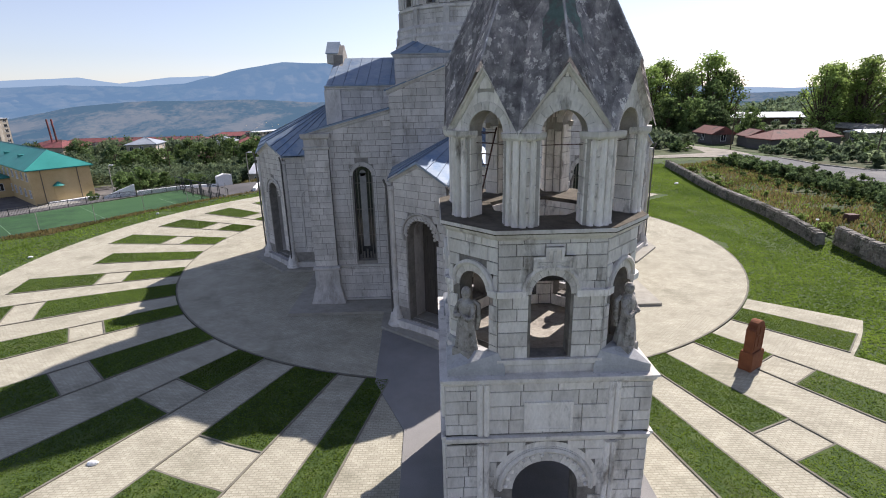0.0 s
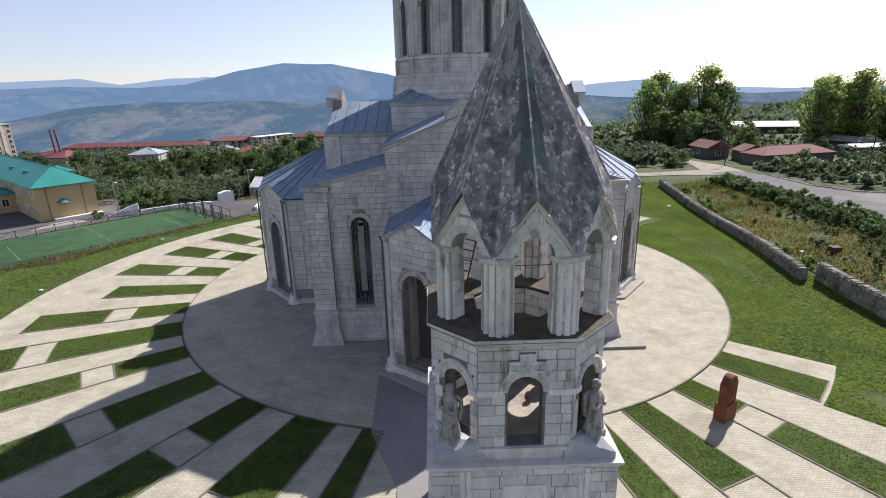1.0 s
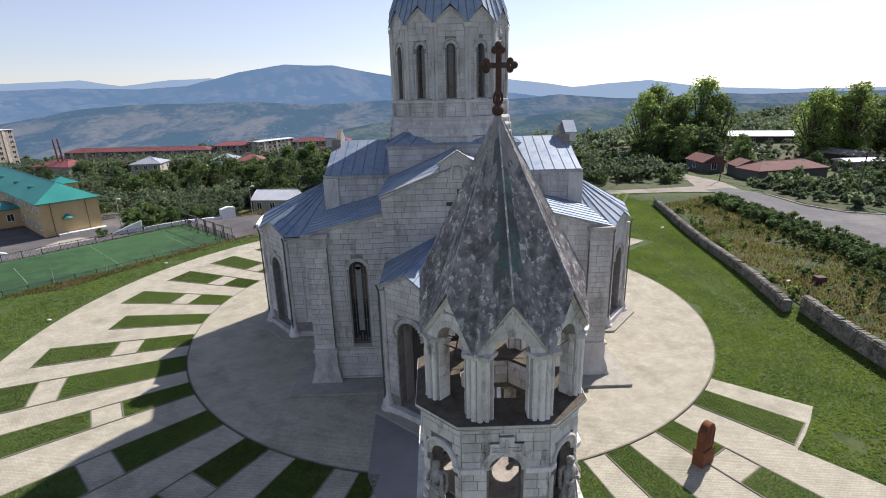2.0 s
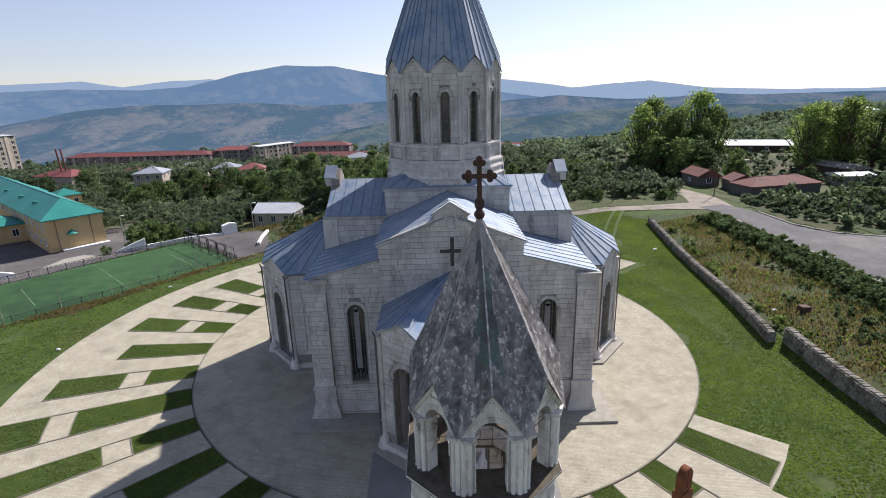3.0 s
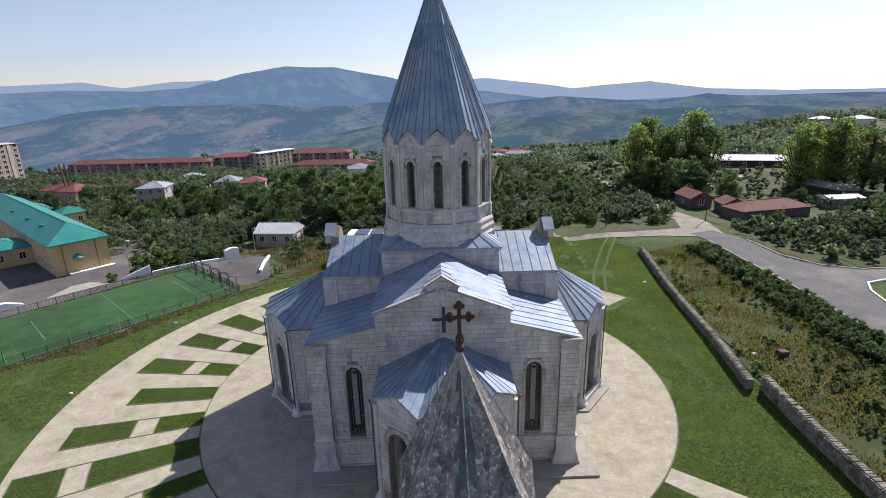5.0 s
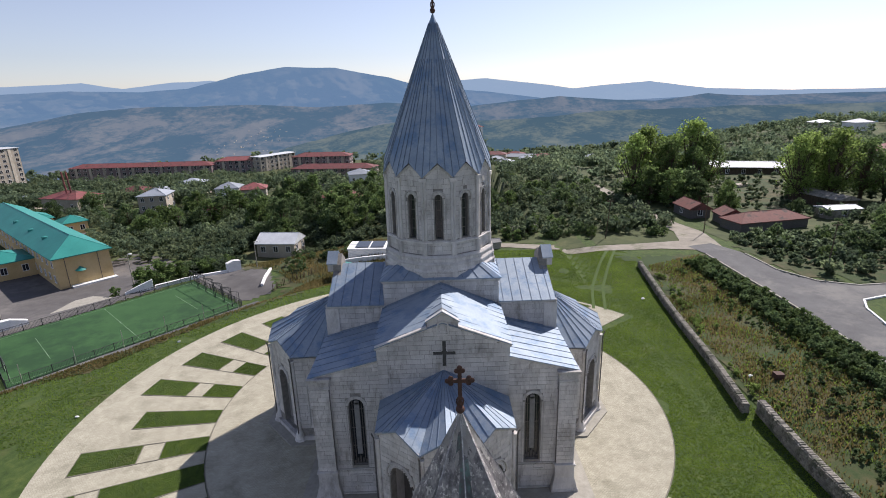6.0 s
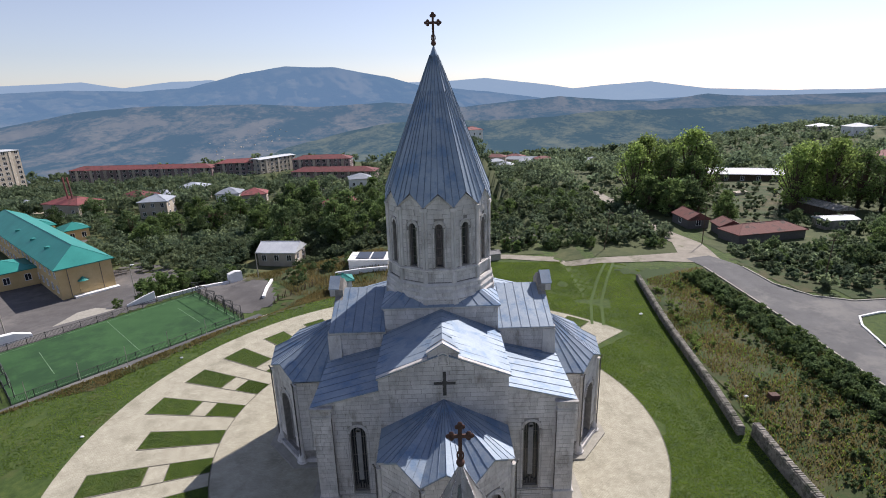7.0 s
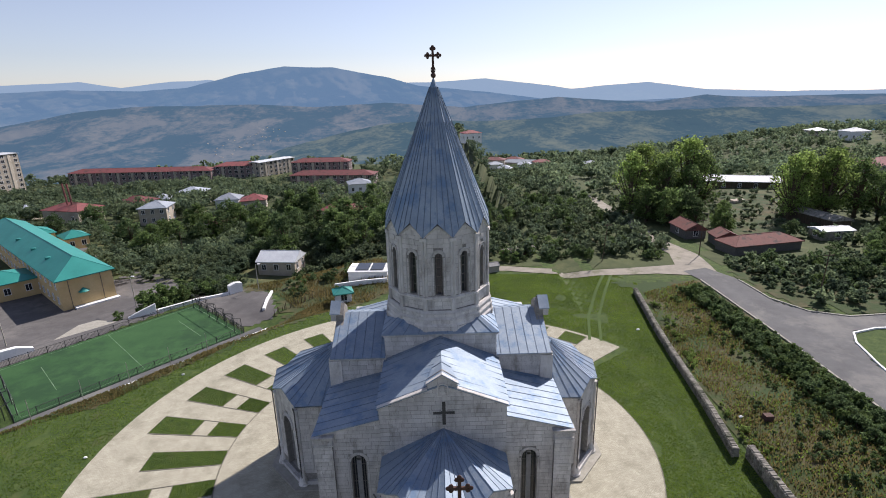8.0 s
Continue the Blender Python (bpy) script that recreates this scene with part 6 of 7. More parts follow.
for k in range(18):
    f = k / 17
    x, y = -24.9 + 4.8 * f + 0.15 * math.sin(k * 2.3), 33.3 + 6.4 * f
    bm = bmesh.new()
    tube(bm, (x, y, lay(x, y) - 0.2), (x + 0.06 * math.sin(k), y, lay(x, y) + 0.9 + 0.2 * math.sin(k * 1.7)), 0.06, 0.05, n=6)
    part("stake", bm, BARK, stakes)


# ---- buildings ----
HOMES = []


def house(name, label, category, origin, turn, L, W, H, wallm, roofm, rise, z=None, win=(3, 1), storeys=1, hip=True, eave=0.4, group="", win_size=(0.9, 1.2), skip=()):
    """A house of length L along its own x: walls with thickness, window openings with frames, sills and panes, hipped or gabled roof."""
    z = lay(*origin) if z is None else z
    th = empty(name, label, category, (origin[0], origin[1], z), group=group)
    HOMES.append((origin[0] + L / 2 * math.cos(turn), origin[1] + L / 2 * math.sin(turn), L / 2 + W / 2))
    M = Matrix.Translation((origin[0], origin[1], z)) @ Matrix.Rotation(turn, 4, "Z")
    bm = bmesh.new()
    box(bm, 0, L, 0, W, -1.5, H, M)
    body = part("wall", bm, wallm, th)
    sh = H / storeys
    for side, (n, ln) in enumerate(((win[0], L), (win[1], W), (win[0], L), (win[1], W))):
        if side in skip:
            continue
        a = [(0, 0), (L, 0), (L, W), (0, W)]
        p, q = M @ Vector((*a[side], 0)), M @ Vector((*a[(side + 1) % 4], 0))
        fm, wd = face_frame(p, q, z)
        for s in range(storeys):
            for k in range(n):
                u = wd * (k + 0.5) / n
                b = sh * s + sh * 0.32
                w, h = win_size
                wb = bmesh.new()
                box(wb, u - w / 2, u + w / 2, -0.02, 0.02, b, b + h, fm)
                wn_ = part("window", wb, DARKGLASS, th)
                wb = bmesh.new()
                for x0, x1, z0, z1 in ((u - w / 2 - .07, u - w / 2, b, b + h), (u + w / 2, u + w / 2 + .07, b, b + h), (u - w / 2 - .07, u + w / 2 + .07, b + h, b + h + .07), (u - .03, u + .03, b, b + h)):
                    box(wb, x0, x1, -0.06, 0.03, z0, z1, fm)
                part("frame", wb, WHITE, wn_)
                wb = bmesh.new()
                box(wb, u - w / 2 - .1, u + w / 2 + .1, -0.12, 0.03, b - .07, b, fm)
                part("sill", wb, WHITE, wn_)
    e = eave
    bm = bmesh.new()
    c = [M @ Vector(v) for v in ((-e, -e, H), (L + e, -e, H), (L + e, W + e, H), (-e, W + e, H))]
    k = W / 2 + e if hip else -0.0
    r = [M @ Vector((k if hip else -e, W / 2, H + rise)), M @ Vector((L - k if hip else L + e, W / 2, H + rise))]
    lo = [bm.verts.new(v - Vector((0, 0, 0.15))) for v in c]
    hi = [bm.verts.new(v) for v in c]
    rv = [bm.verts.new(v) for v in r]
    bm.faces.new(lo[::-1])
    for i in range(4):
        bm.faces.new((lo[i], lo[(i + 1) % 4], hi[(i + 1) % 4], hi[i]))
    bm.faces.new((hi[0], hi[1], rv[1], rv[0]))
    bm.faces.new((hi[2], hi[3], rv[0], rv[1]))
    bm.faces.new((hi[1], hi[2], rv[1]))
    bm.faces.new((hi[3], hi[0], rv[0]))
    part("roof", bm, roofm, th)
    bm = bmesh.new()
    tube(bm, r[0], r[1], 0.07, n=5)
    for i, j in ((0, 0), (3, 0), (1, 1), (2, 1)):
        tube(bm, c[i], r[j], 0.05, n=5)
    part("ridge_cap", bm, roofm, th)
    return th, M


# school: long block with a hipped teal roof, a wing and porches
SU = math.atan2(0.657, -0.754)
th, M = house("school", "ochre school block with a hipped teal metal roof", "school", (-60.0, 51.6), SU, 62, 8.4, 5.4, YELLOW, TEAL, 2.6, -4.9, (20, 0), 2, True, 0.5)
bm = bmesh.new()
fm, wd = face_frame(M @ Vector((0, 8.4, 0)), M @ Vector((0, 0, 0)), -4.9)
bmesh.ops.create_cone(bm, segments=14, radius1=0.9, radius2=0.0, depth=0.7, cap_ends=True, matrix=fm @ Matrix.Translation((wd * 0.42, -0.1, 2.9)))
part("door_canopy", bm, TEAL, th)
bm = bmesh.new()
box(bm, wd * 0.42 - 0.7, wd * 0.42 + 0.7, -0.05, 0.02, 0.1, 2.2, fm)
part("door", bm, YELLOW, th)
bm = bmesh.new()
box(bm, wd * 0.2, wd + 0.3, -1.1, 0.0, -0.2, 0.12, fm)
part("pavement_strip", bm, WHITE, th)
for u in (1.5, wd - 1.9):
    bm = bmesh.new()
    tube(bm, fm @ Vector((u, -0.08, 0)), fm @ Vector((u, -0.08, 5.4)), 0.05, n=6)
    part("downpipe", bm, LATTICE, th)
for x in (12, 22, 34):
    bm = bmesh.new()
    p = M @ Vector((x, 6.2, 6.5))
    box(bm, p.x - 0.5, p.x + 0.5, p.y - 0.5, p.y + 0.5, p.z - 0.5, p.z + 0.5)
    part("roof_hatch", bm, TEAL, th)
house("school_wing", "low ochre school wing with a teal roof", "school", tuple((M @ Vector((22, 8.4, 0)))[:2]), SU + math.pi / 2, 16, 8, 3.2, YELLOW, TEAL, 1.6, -4.9, (5, 2), 1, True, 0.4)
house("annex", "small ochre annex with a teal roof", "house", (-97, 89), SU, 8, 6, 3.4, YELLOW, TEAL, 1.5, None, (2, 2))
house("annex", "small ochre annex with a teal roof", "house", (-88, 88), SU, 6, 5, 3.2, YELLOW, TEAL, 1.4, None, (2, 2))
# hut behind the court and outbuildings
house("cottage", "small plastered cottage with a pale sheet-metal roof", "house", (-38.7, 66.5), radians(-6), 8.2, 6.2, 2.7, PLASTER, GREYROOF, 1.6, -6.5, (3, 2), 1, False, 0.3)
th, M = house("shed", "white flat outbuilding with dark roof panels", "shed", (-15.6, 45.6), radians(-3), 6.8, 4.6, 1.9, WHITE, WHITE, 0.12, None, (0, 0), hip=False, eave=0.1)
for k in (0, 1):
    bm = bmesh.new()
    box(bm, 1.2 + 2.6 * k, 3.5 + 2.6 * k, 0.5, 4.1, 2.02, 2.1, M)
    part("roof_panel", bm, DARKGLASS, th, "dark glazed roof panel")
house("kiosk", "small kiosk with a teal and white roof", "kiosk", (-15.9, 35.6), 0.3, 2.4, 2.0, 1.8, WHITE, TEAL, 0.8, None, (1, 1))
# sheds and stables on the right
house("stable", "low stone stable with a rusty red hipped roof", "stable", (53.6, 48.6), radians(11), 14.2, 5.0, 1.8, LATTICE, RUST, 1.3, None, (0, 0), 1, True, 0.3)
house("stable", "short stone stable wing with a rusty red roof", "stable", (57.8, 54.4), radians(84), 4.0, 4.2, 1.8, LATTICE, RUST, 1.1, None, (0, 0), 1, False, 0.3)
house("barn", "small dark barn with a rusty red roof beside the track", "barn", (54.4, 60.5), radians(92), 6.5, 4.2, 1.9, LATTICE, RUST, 1.3, None, (1, 1), 1, False, 0.3)
house("long_shed", "long dark shed with a bright white sheet roof", "shed", (83, 119), radians(-17), 22, 8, 2.8, BARK, WHITE, 1.3, None, (5, 2), 1, False, 0.5)
house("lean_to", "dark open lean-to among the trees", "shed", (88.5, 66), radians(98), 14, 4.5, 2.2, BARK, RUBBLE, 0.8, None, (0, 0), 1, False, 0.3)
house("small_shed", "small shed with a pale sheet roof in the bushes", "shed", (75.6, 57.0), 0.05, 6.6, 3.6, 1.9, RUBBLE, GREYROOF, 0.4, None, (1, 1), 1, False, 0.25)
house("low_hut", "low dark hut overgrown by bushes", "hut", (13, 51.2), 0.42, 6, 2.2, 1.1, BARK, RUBBLE, 0.2, None, (0, 0), 1, False, 0.1)
house("pump_house", "small grey concrete pump house by the track", "hut", (8.2, 43.2), 0.25, 2.3, 1.9, 1.1, KERB, SLAB, 0.4, None, (0, 0), 1, False, 0.08)
pile = empty("timber_pile", "stack of weathered planks in the shed yard", "timber", (82, 97, lay(82, 97)))
for k in range(9):
    bm = bmesh.new()
    z = lay(82, 97) + 0.12 + 0.22 * (k // 3)
    box(bm, -2.2, 2.2, -0.3, 0.3, -0.1, 0.1, Matrix.Translation((82 + 0.1 * (k % 2), 96.2 + 0.75 * (k % 3), z)) @ Matrix.Rotation(0.5 + 0.06 * math.sin(k * 3), 4, "Z"))
    part("plank", bm, PLASTER, pile)
house("house", "brick-red house on the wooded slope", "house", (146, 127), 0.2, 14, 9, 5.0, PLASTER, REDROOF, 2.2, None, (4, 2), 2)
house("house", "pale-roofed house on the wooded slope", "house", (222, 262), 0.1, 10, 8, 4, PLASTER, GREYROOF, 1.5, None, (3, 2), 2)
house("house", "pale-roofed house on the wooded slope", "house", (150, 215), 0.1, 10, 8, 4, PLASTER, GREYROOF, 1.5, None, (3, 2), 1)
bm = bmesh.new()
box(bm, 29.0, 29.75, 0.7, 1.3, lay(29.4, 1) - 0.1, lay(29.4, 1) + 0.55)
ob = part("rusty_crate", bm, IRON, None)
tagged(ob, "rusty iron box lying in the meadow", "crate")
for x, y, s in ((25.2, 20.6, 0.2), (27.3, 1.6, 0.18), (-31.3, -0.1, 0.16), (-29.2, 13.6, 0.16), (-12.8, -22.4, 0.15), (33, -9, 0.4)):
    bm = bmesh.new()
    bmesh.ops.create_icosphere(bm, subdivisions=2, radius=s, matrix=Matrix.Translation((x, y, lay(x, y) + s * 0.25)) @ Matrix.Diagonal((1.2, 0.8, 0.55, 1)))
    for v in bm.verts:
        v.co += Vector((noise.noise(v.co * 3), noise.noise(v.co * 3 + Vector((9, 0, 0))), noise.noise(v.co * 3 + Vector((0, 9, 0))))) * s * 0.35
    ob = part("white_stone", bm, WHITE, None)
    tagged(ob, "pale rough stone lying on the grass", "stone")


# apartment blocks and houses of the town
def block(origin, turn, L, W, storeys, wallm, roofm, label, rise=2.0, hip=True, cols=None, low=0.0):
    th, M = house("apartment_building", label, "apartment building", origin, turn, L, W, storeys * 2.9, wallm, roofm, rise, lay(*origin) - low, (cols or int(L / 4), 2), storeys, hip, 0.5, "apartment blocks", (1.9, 1.7), (2,))
    n = max(2, int(L / 9))
    for k in range(n):
        bm = bmesh.new()
        x = L * (k + 0.5) / n
        box(bm, x - 0.8, x + 0.8, -0.25, 0.0, 0, storeys * 2.9 - 0.3, M)
        part("stair_bay", bm, PLASTER, th, "pale stair bay")


block((-243, 304), radians(-1.5), 95, 12, 4, FLAT, REDROOF, "long four-storey apartment block with a dark red roof", 2.2, cols=22, low=2.0)
block((-148, 308), radians(4), 32, 12, 4, FLAT, REDROOF, "four-storey apartment block with a dark red roof", 2.2, cols=8, low=2.0)
block((-117, 306), radians(60), 32, 10, 4, PLASTER, GREYROOF, "pale four-storey apartment block with a flat roof", 0.4, False, 8, 2.0)
block((-84, 259), radians(-7), 49, 12, 4, FLAT, REDROOF, "four-storey apartment block with a dark red roof", 2.2, cols=12)
block((-95, 304), radians(-2), 38, 12, 4, FLAT, REDROOF, "four-storey apartment block with a dark red roof", 2.2, cols=10, low=1.0)
block((-252, 250), radians(75), 22, 16, 8, PLASTER, GREYROOF, "tall pale apartment tower at the town's edge", 0.3, False, 6)
hr = random.Random(21)
for x, y, L, W, H, wm, rm, lb in ((-123, 120, 14, 9, 4.2, PLASTER, REDROOF, "plastered house with a red sheet roof"), (-91, 116, 8, 8, 5.2, PLASTER, BLUEROOF, "two-storey pale house with a blue-grey roof"), (-75, 134, 7.5, 7, 4.0, WHITE, BLUEROOF, "white house with a pale roof among trees"), (-112, 181, 11, 9, 6, PLASTER, BLUEROOF, "unfinished plastered house among trees"), (-35, 112, 12, 7, 3.4, PLASTER, REDROOF, "house with a red roof among trees"), (-35, 168, 9, 8, 4, WHITE, BLUEROOF, "white house with a pale roof among trees"), (-66, 133, 8, 7, 3.6, PLASTER, REDROOF, "house with a red roof among trees"), (-130, 190, 10, 8, 4, PLASTER, BLUEROOF, "pale house among trees"), (-14, 215, 10, 8, 4, WHITE, BLUEROOF, "white house with a pale roof among trees"), (32, 330, 18, 10, 8, PLASTER, REDROOF, "distant building with a red roof"), (48, 333, 30, 10, 7, PLASTER, BLUEROOF, "distant long building with a grey roof"), (56, 305, 9, 8, 4, WHITE, BLUEROOF, "white house with a pale roof among trees"), (70, 318, 12, 8, 4, PLASTER, REDROOF, "house with a red roof among trees"), (40, 292, 9, 8, 4, PLASTER, BLUEROOF, "pale house among trees"), (-66, 205, 9, 8, 4, PLASTER, REDROOF, "house with a red roof among trees"), (-168, 160, 10, 8, 4, PLASTER, BLUEROOF, "pale house among trees"), (-118, 150, 11, 8, 3.6, PLASTER, REDROOF, "plastered house with a red sheet roof"), (-70, 112, 6, 5, 3, PLASTER, REDROOF, "low house with a red roof"), (-12, 165, 10, 7, 3.4, WHITE, REDROOF, "house with a red roof among trees"), (-5, 190, 9, 8, 4, WHITE, BLUEROOF, "white house with a pale roof among trees"), (20, 300, 12, 9, 5, WHITE, REDROOF, "distant pale house with a red roof"), (38, 318, 10, 8, 5, WHITE, BLUEROOF, "distant white house among trees"), (52, 350, 14, 9, 7, PLASTER, REDROOF, "distant building with a red roof"), (95, 285, 9, 8, 4, WHITE, BLUEROOF, "white house with a pale roof among trees"), (226, 240, 11, 9, 5, WHITE, BLUEROOF, "white house on the wooded slope"), (240, 210, 12, 9, 5, PLASTER, REDROOF, "plastered house on the wooded slope"), (168, 190, 9, 7, 4, WHITE, BLUEROOF, "white house with a pale roof among trees")):
    house("house", lb, "house", (x, y), hr.uniform(-0.4, 0.4), L, W, H, wm, rm, 1.8, None, (3, 2), 2 if H > 5 else 1, True, 0.4, "town houses")


def pole(x, y, h, lamp=False, lean=0.0):
    z = lay(x, y)
    th = empty("street_lamp" if lamp else "utility_pole", "thin grey street lamp by the drive" if lamp else "weathered wooden utility pole", "street lamp" if lamp else "pole", (x, y, z))
    bm = bmesh.new()
    tube(bm, (x, y, z - 0.3), (x + lean, y, z + h), 0.09, 0.06, n=8)
    part("post", bm, KERB if lamp else BARK, th)
    bm = bmesh.new()
    if lamp:
        tube(bm, (x, y, z + h), (x + 0.6, y - 0.4, z + h + 0.15), 0.04, n=6)
        box(bm, x + 0.5, x + 1.0, y - 0.6, y - 0.35, z + h + 0.1, z + h + 0.22)
        part("lamp_head", bm, WHITE, th)
    else:
        box(bm, x + lean - 0.7, x + lean + 0.7, y - 0.05, y + 0.05, z + h - 0.5, z + h - 0.4)
        part("crossarm", bm, BARK, th)


pole(-53, 45.5, 5.5, True)
pole(-63.8, 30.8, 6, True)
pole(-31.5, 46, 4.6, True)
pole(53.9, 28.1, 6.6, False, 0.25)
pole(29, 47, 7, False, 0.6)
pole(47.3, 49, 7)
pole(-60, 78, 7)
mast = empty("red_mast", "red and white lattice chimney mast beside a house", "mast", (-115, 121, lay(-115, 121)))
for dx in (0, 1.4):
    bm = bmesh.new()
    tube(bm, (-115 + dx, 121, lay(-115, 121) - 0.5), (-115.6 + dx, 121, lay(-115, 121) + 12), 0.3, 0.24, n=8)
    part("tube", bm, REDROOF, mast)


# ---- trees and bushes ----
def leaf_quads(rs, clumps, n, size):
    """Corners of n small leaf sprays round clump centres (x, y, z, radius)."""
    cl = np.asarray(clumps)
    w = cl[:, 3] ** 2
    pick = rs.choice(len(cl), n, p=w / w.sum())
    d = rs.normal(size=(n, 3))
    d /= np.linalg.norm(d, axis=1)[:, None]
    c = cl[pick, :3] + d * (cl[pick, 3] * rs.uniform(0.3, 1.15, n))[:, None] * np.array([1, 1, 0.8])
    a = d + rs.normal(size=(n, 3)) * 0.7
    a /= np.linalg.norm(a, axis=1)[:, None]
    t = np.cross(a, rs.normal(size=(n, 3)))
    t /= np.linalg.norm(t, axis=1)[:, None]
    b = np.cross(a, t)
    s = size * rs.uniform(0.6, 1.3, n)[:, None]
    t, b = t * s, b * s * 0.7
    return np.stack([c - t - b * .4, c + t * .3 - b, c + t + b * .4, c - t * .3 + b], 1).reshape(-1, 3)


def tree_meshes(kind, seed, mat):
    rs = np.random.RandomState(seed)
    h, r, trunk, clumps_n, leaves, size = {"broad": (6.5, 2.9, 1.2, 48, 2000, 0.2), "tall": (12.2, 3.9, 2.4, 120, 3300, 0.2), "bush": (2.2, 1.5, 0.4, 18, 1000, 0.12)}[kind]
    bm = bmesh.new()
    tube(bm, (0, 0, -0.3), (0.1, 0, trunk), 0.035 * h, 0.022 * h, n=8)
    clumps = []
    for k in range(clumps_n):
        f = rs.uniform(0, 1)
        z = trunk * 0.85 + (h - trunk * 0.85) * f
        spread = r * math.sin(math.pi * min(0.95, 0.22 + 0.7 * f)) * rs.uniform(0.3, 1.0)
        a = rs.uniform(0, 6.28)
        cr = r * rs.uniform(0.14, 0.34)
        clumps.append((spread * math.cos(a), spread * math.sin(a), z, cr))
        if k % 3 == 0:
            tube(bm, (0.06, 0, trunk * rs.uniform(0.6, 1.0)), (spread * math.cos(a), spread * math.sin(a), z), 0.012 * h, 0.005 * h, n=5)
    fix(bm)
    tm = bpy.data.meshes.new("trunk")
    bm.to_mesh(tm)
    bm.free()
    tm.materials.append(BARK)
    return tm, quads_mesh("crown", leaf_quads(rs, clumps, leaves, size), mat), clumps


KINDS = {"broad": [tree_meshes("broad", s, m) for s, m in ((1, LEAF_M), (2, LEAF_D), (3, LEAF_M), (4, LEAF_D))], "tall": [tree_meshes("tall", s, m) for s, m in ((5, LEAF_L), (6, LEAF_L), (7, LEAF_M))], "bush": [tree_meshes("bush", s, m) for s, m in ((8, LEAF_D), (9, LEAF_M), (10, LEAF_D))]}
LABELS = {"broad": ("tree", "leafy green broad-crowned tree on the slope"), "tall": ("tall_tree", "tall bright green leafy tree beside the track"), "bush": ("bush", "dense dark green bush on rough ground")}
tr = random.Random(11)


def plant(kind, x, y, s=1.0, v=None):
    tm, cm, _ = KINDS[kind][v if v is not None else tr.randrange(len(KINDS[kind]))]
    name, label = LABELS[kind]
    z = lay(x, y) - 0.1
    th = new(name)
    th.empty_display_size = 0.1
    th.location, th.rotation_euler = (x, y, z), (0, 0, tr.uniform(0, 6.28))
    th.scale = (s * tr.uniform(0.9, 1.1), s * tr.uniform(0.9, 1.1), s * tr.uniform(0.9, 1.1))
    tagged(th, label, "bush" if kind == "bush" else "tree", {"broad": "trees", "tall": "tall trees", "bush": "bushes"}[kind])
    for nm, me in (("trunk", tm), ("crown", cm)):
        o = new(nm, me)
        o.parent = th
    return th


def near_home(x, y):
    return any(math.hypot(x - hx, y - hy) < hl * 0.75 + 2.0 for hx, hy, hl in HOMES if hl < 16)


for x, y, s, v in ((48, 84, 1.25, 0), (52, 88, 1.4, 1), (55, 83, 1.2, 2), (58, 90, 1.3, 0), (63, 88, 1.45, 1), (66, 86, 1.3, 2), (61, 82, 1.0, 2), (82, 76, 1.15, 0), (86, 79, 1.3, 1), (90, 76, 1.25, 0), (94, 80, 1.3, 1), (98, 77, 1.15, 2), (91, 84, 1.2, 2), (101, 74, 0.9, 2)):
    plant("tall", x, y, s, v)
for x, y, s in ((48.5, 76, 1.3), (52, 73, 1.35), (56, 75, 1.3), (50.5, 79, 1.2), (58, 72, 0.9), (61, 66.5, 0.9), (59.5, 63, 0.75), (62.5, 70, 0.8), (100, 68, 1.1), (105, 72, 1.2), (84, 52, 0.9), (92, 50, 1.1), (99, 56, 1.2), (78, 33, 0.8), (86, 36, 1.0), (94, 30, 1.2), (72, 41, 0.6), (77, 46, 0.7), (72, 61, 0.6)):
    plant("broad", x, y, s)
for x, y, s in ((-47.2, 38.6, 0.52), (-45.2, 40.8, 0.5), (-43.0, 42.8, 0.42)):
    plant("broad", x, y, s, 0)
# hedge along the road, bushes by the drive
for k in range(84):
    f = (k // 2) / 41
    plant("bush", 37.9 - 0.4 * f + (-0.95, 0.95)[k % 2] + tr.uniform(-0.5, 0.5), 31 - 46 * f + tr.uniform(-0.5, 0.5), tr.uniform(0.42, 0.66))
for k in range(26):
    plant("bush", -45 + (k / 25) * 7.5 + tr.uniform(-3.4, 0.2), 39.5 + (k / 25) * 8 + tr.uniform(0, 5), tr.uniform(0.7, 1.2))
for x, y, s in ((-46.8, 38.2, 1.5), (-45.6, 40.5, 1.6), (-44, 42, 1.3), (-47.5, 41, 1.3), (-50.2, 36, 0.7)):
    plant("bush", x, y, s, 1)
for k in range(60):
    plant("bush", tr.uniform(-4, 42), tr.uniform(48, 60), tr.uniform(0.5, 1.1))
for k in range(95):
    x, y = tr.uniform(51, 105), tr.uniform(27, 62)
    if not (52 < x < 71 and 45 < y < 68):
        plant("bush", x, y, tr.uniform(0.6, 1.5))
for k in range(14):
    plant("bush", tr.uniform(-26, -16), tr.uniform(40, 52), tr.uniform(0.4, 0.8))
for k in range(130):
    x, y = tr.uniform(-75, -2), tr.uniform(74, 130)
    if (x < -44 - (y - 72) * 0.2 and y < 92 and x > -70) or near_home(x, y) or near_home(x, y + 5):
        continue
    plant("broad", x, y, tr.uniform(0.75, 1.35))
for k in range(100):
    plant("broad", tr.uniform(-2, 46), tr.uniform(70, 132), tr.uniform(0.35, 0.7))


for k in range(34):
    x, y = tr.uniform(-125, -66), tr.uniform(92, 116)
    if not near_home(x, y) and not near_home(x, y + 6):
        plant("broad", x, y, tr.uniform(0.6, 1.1))


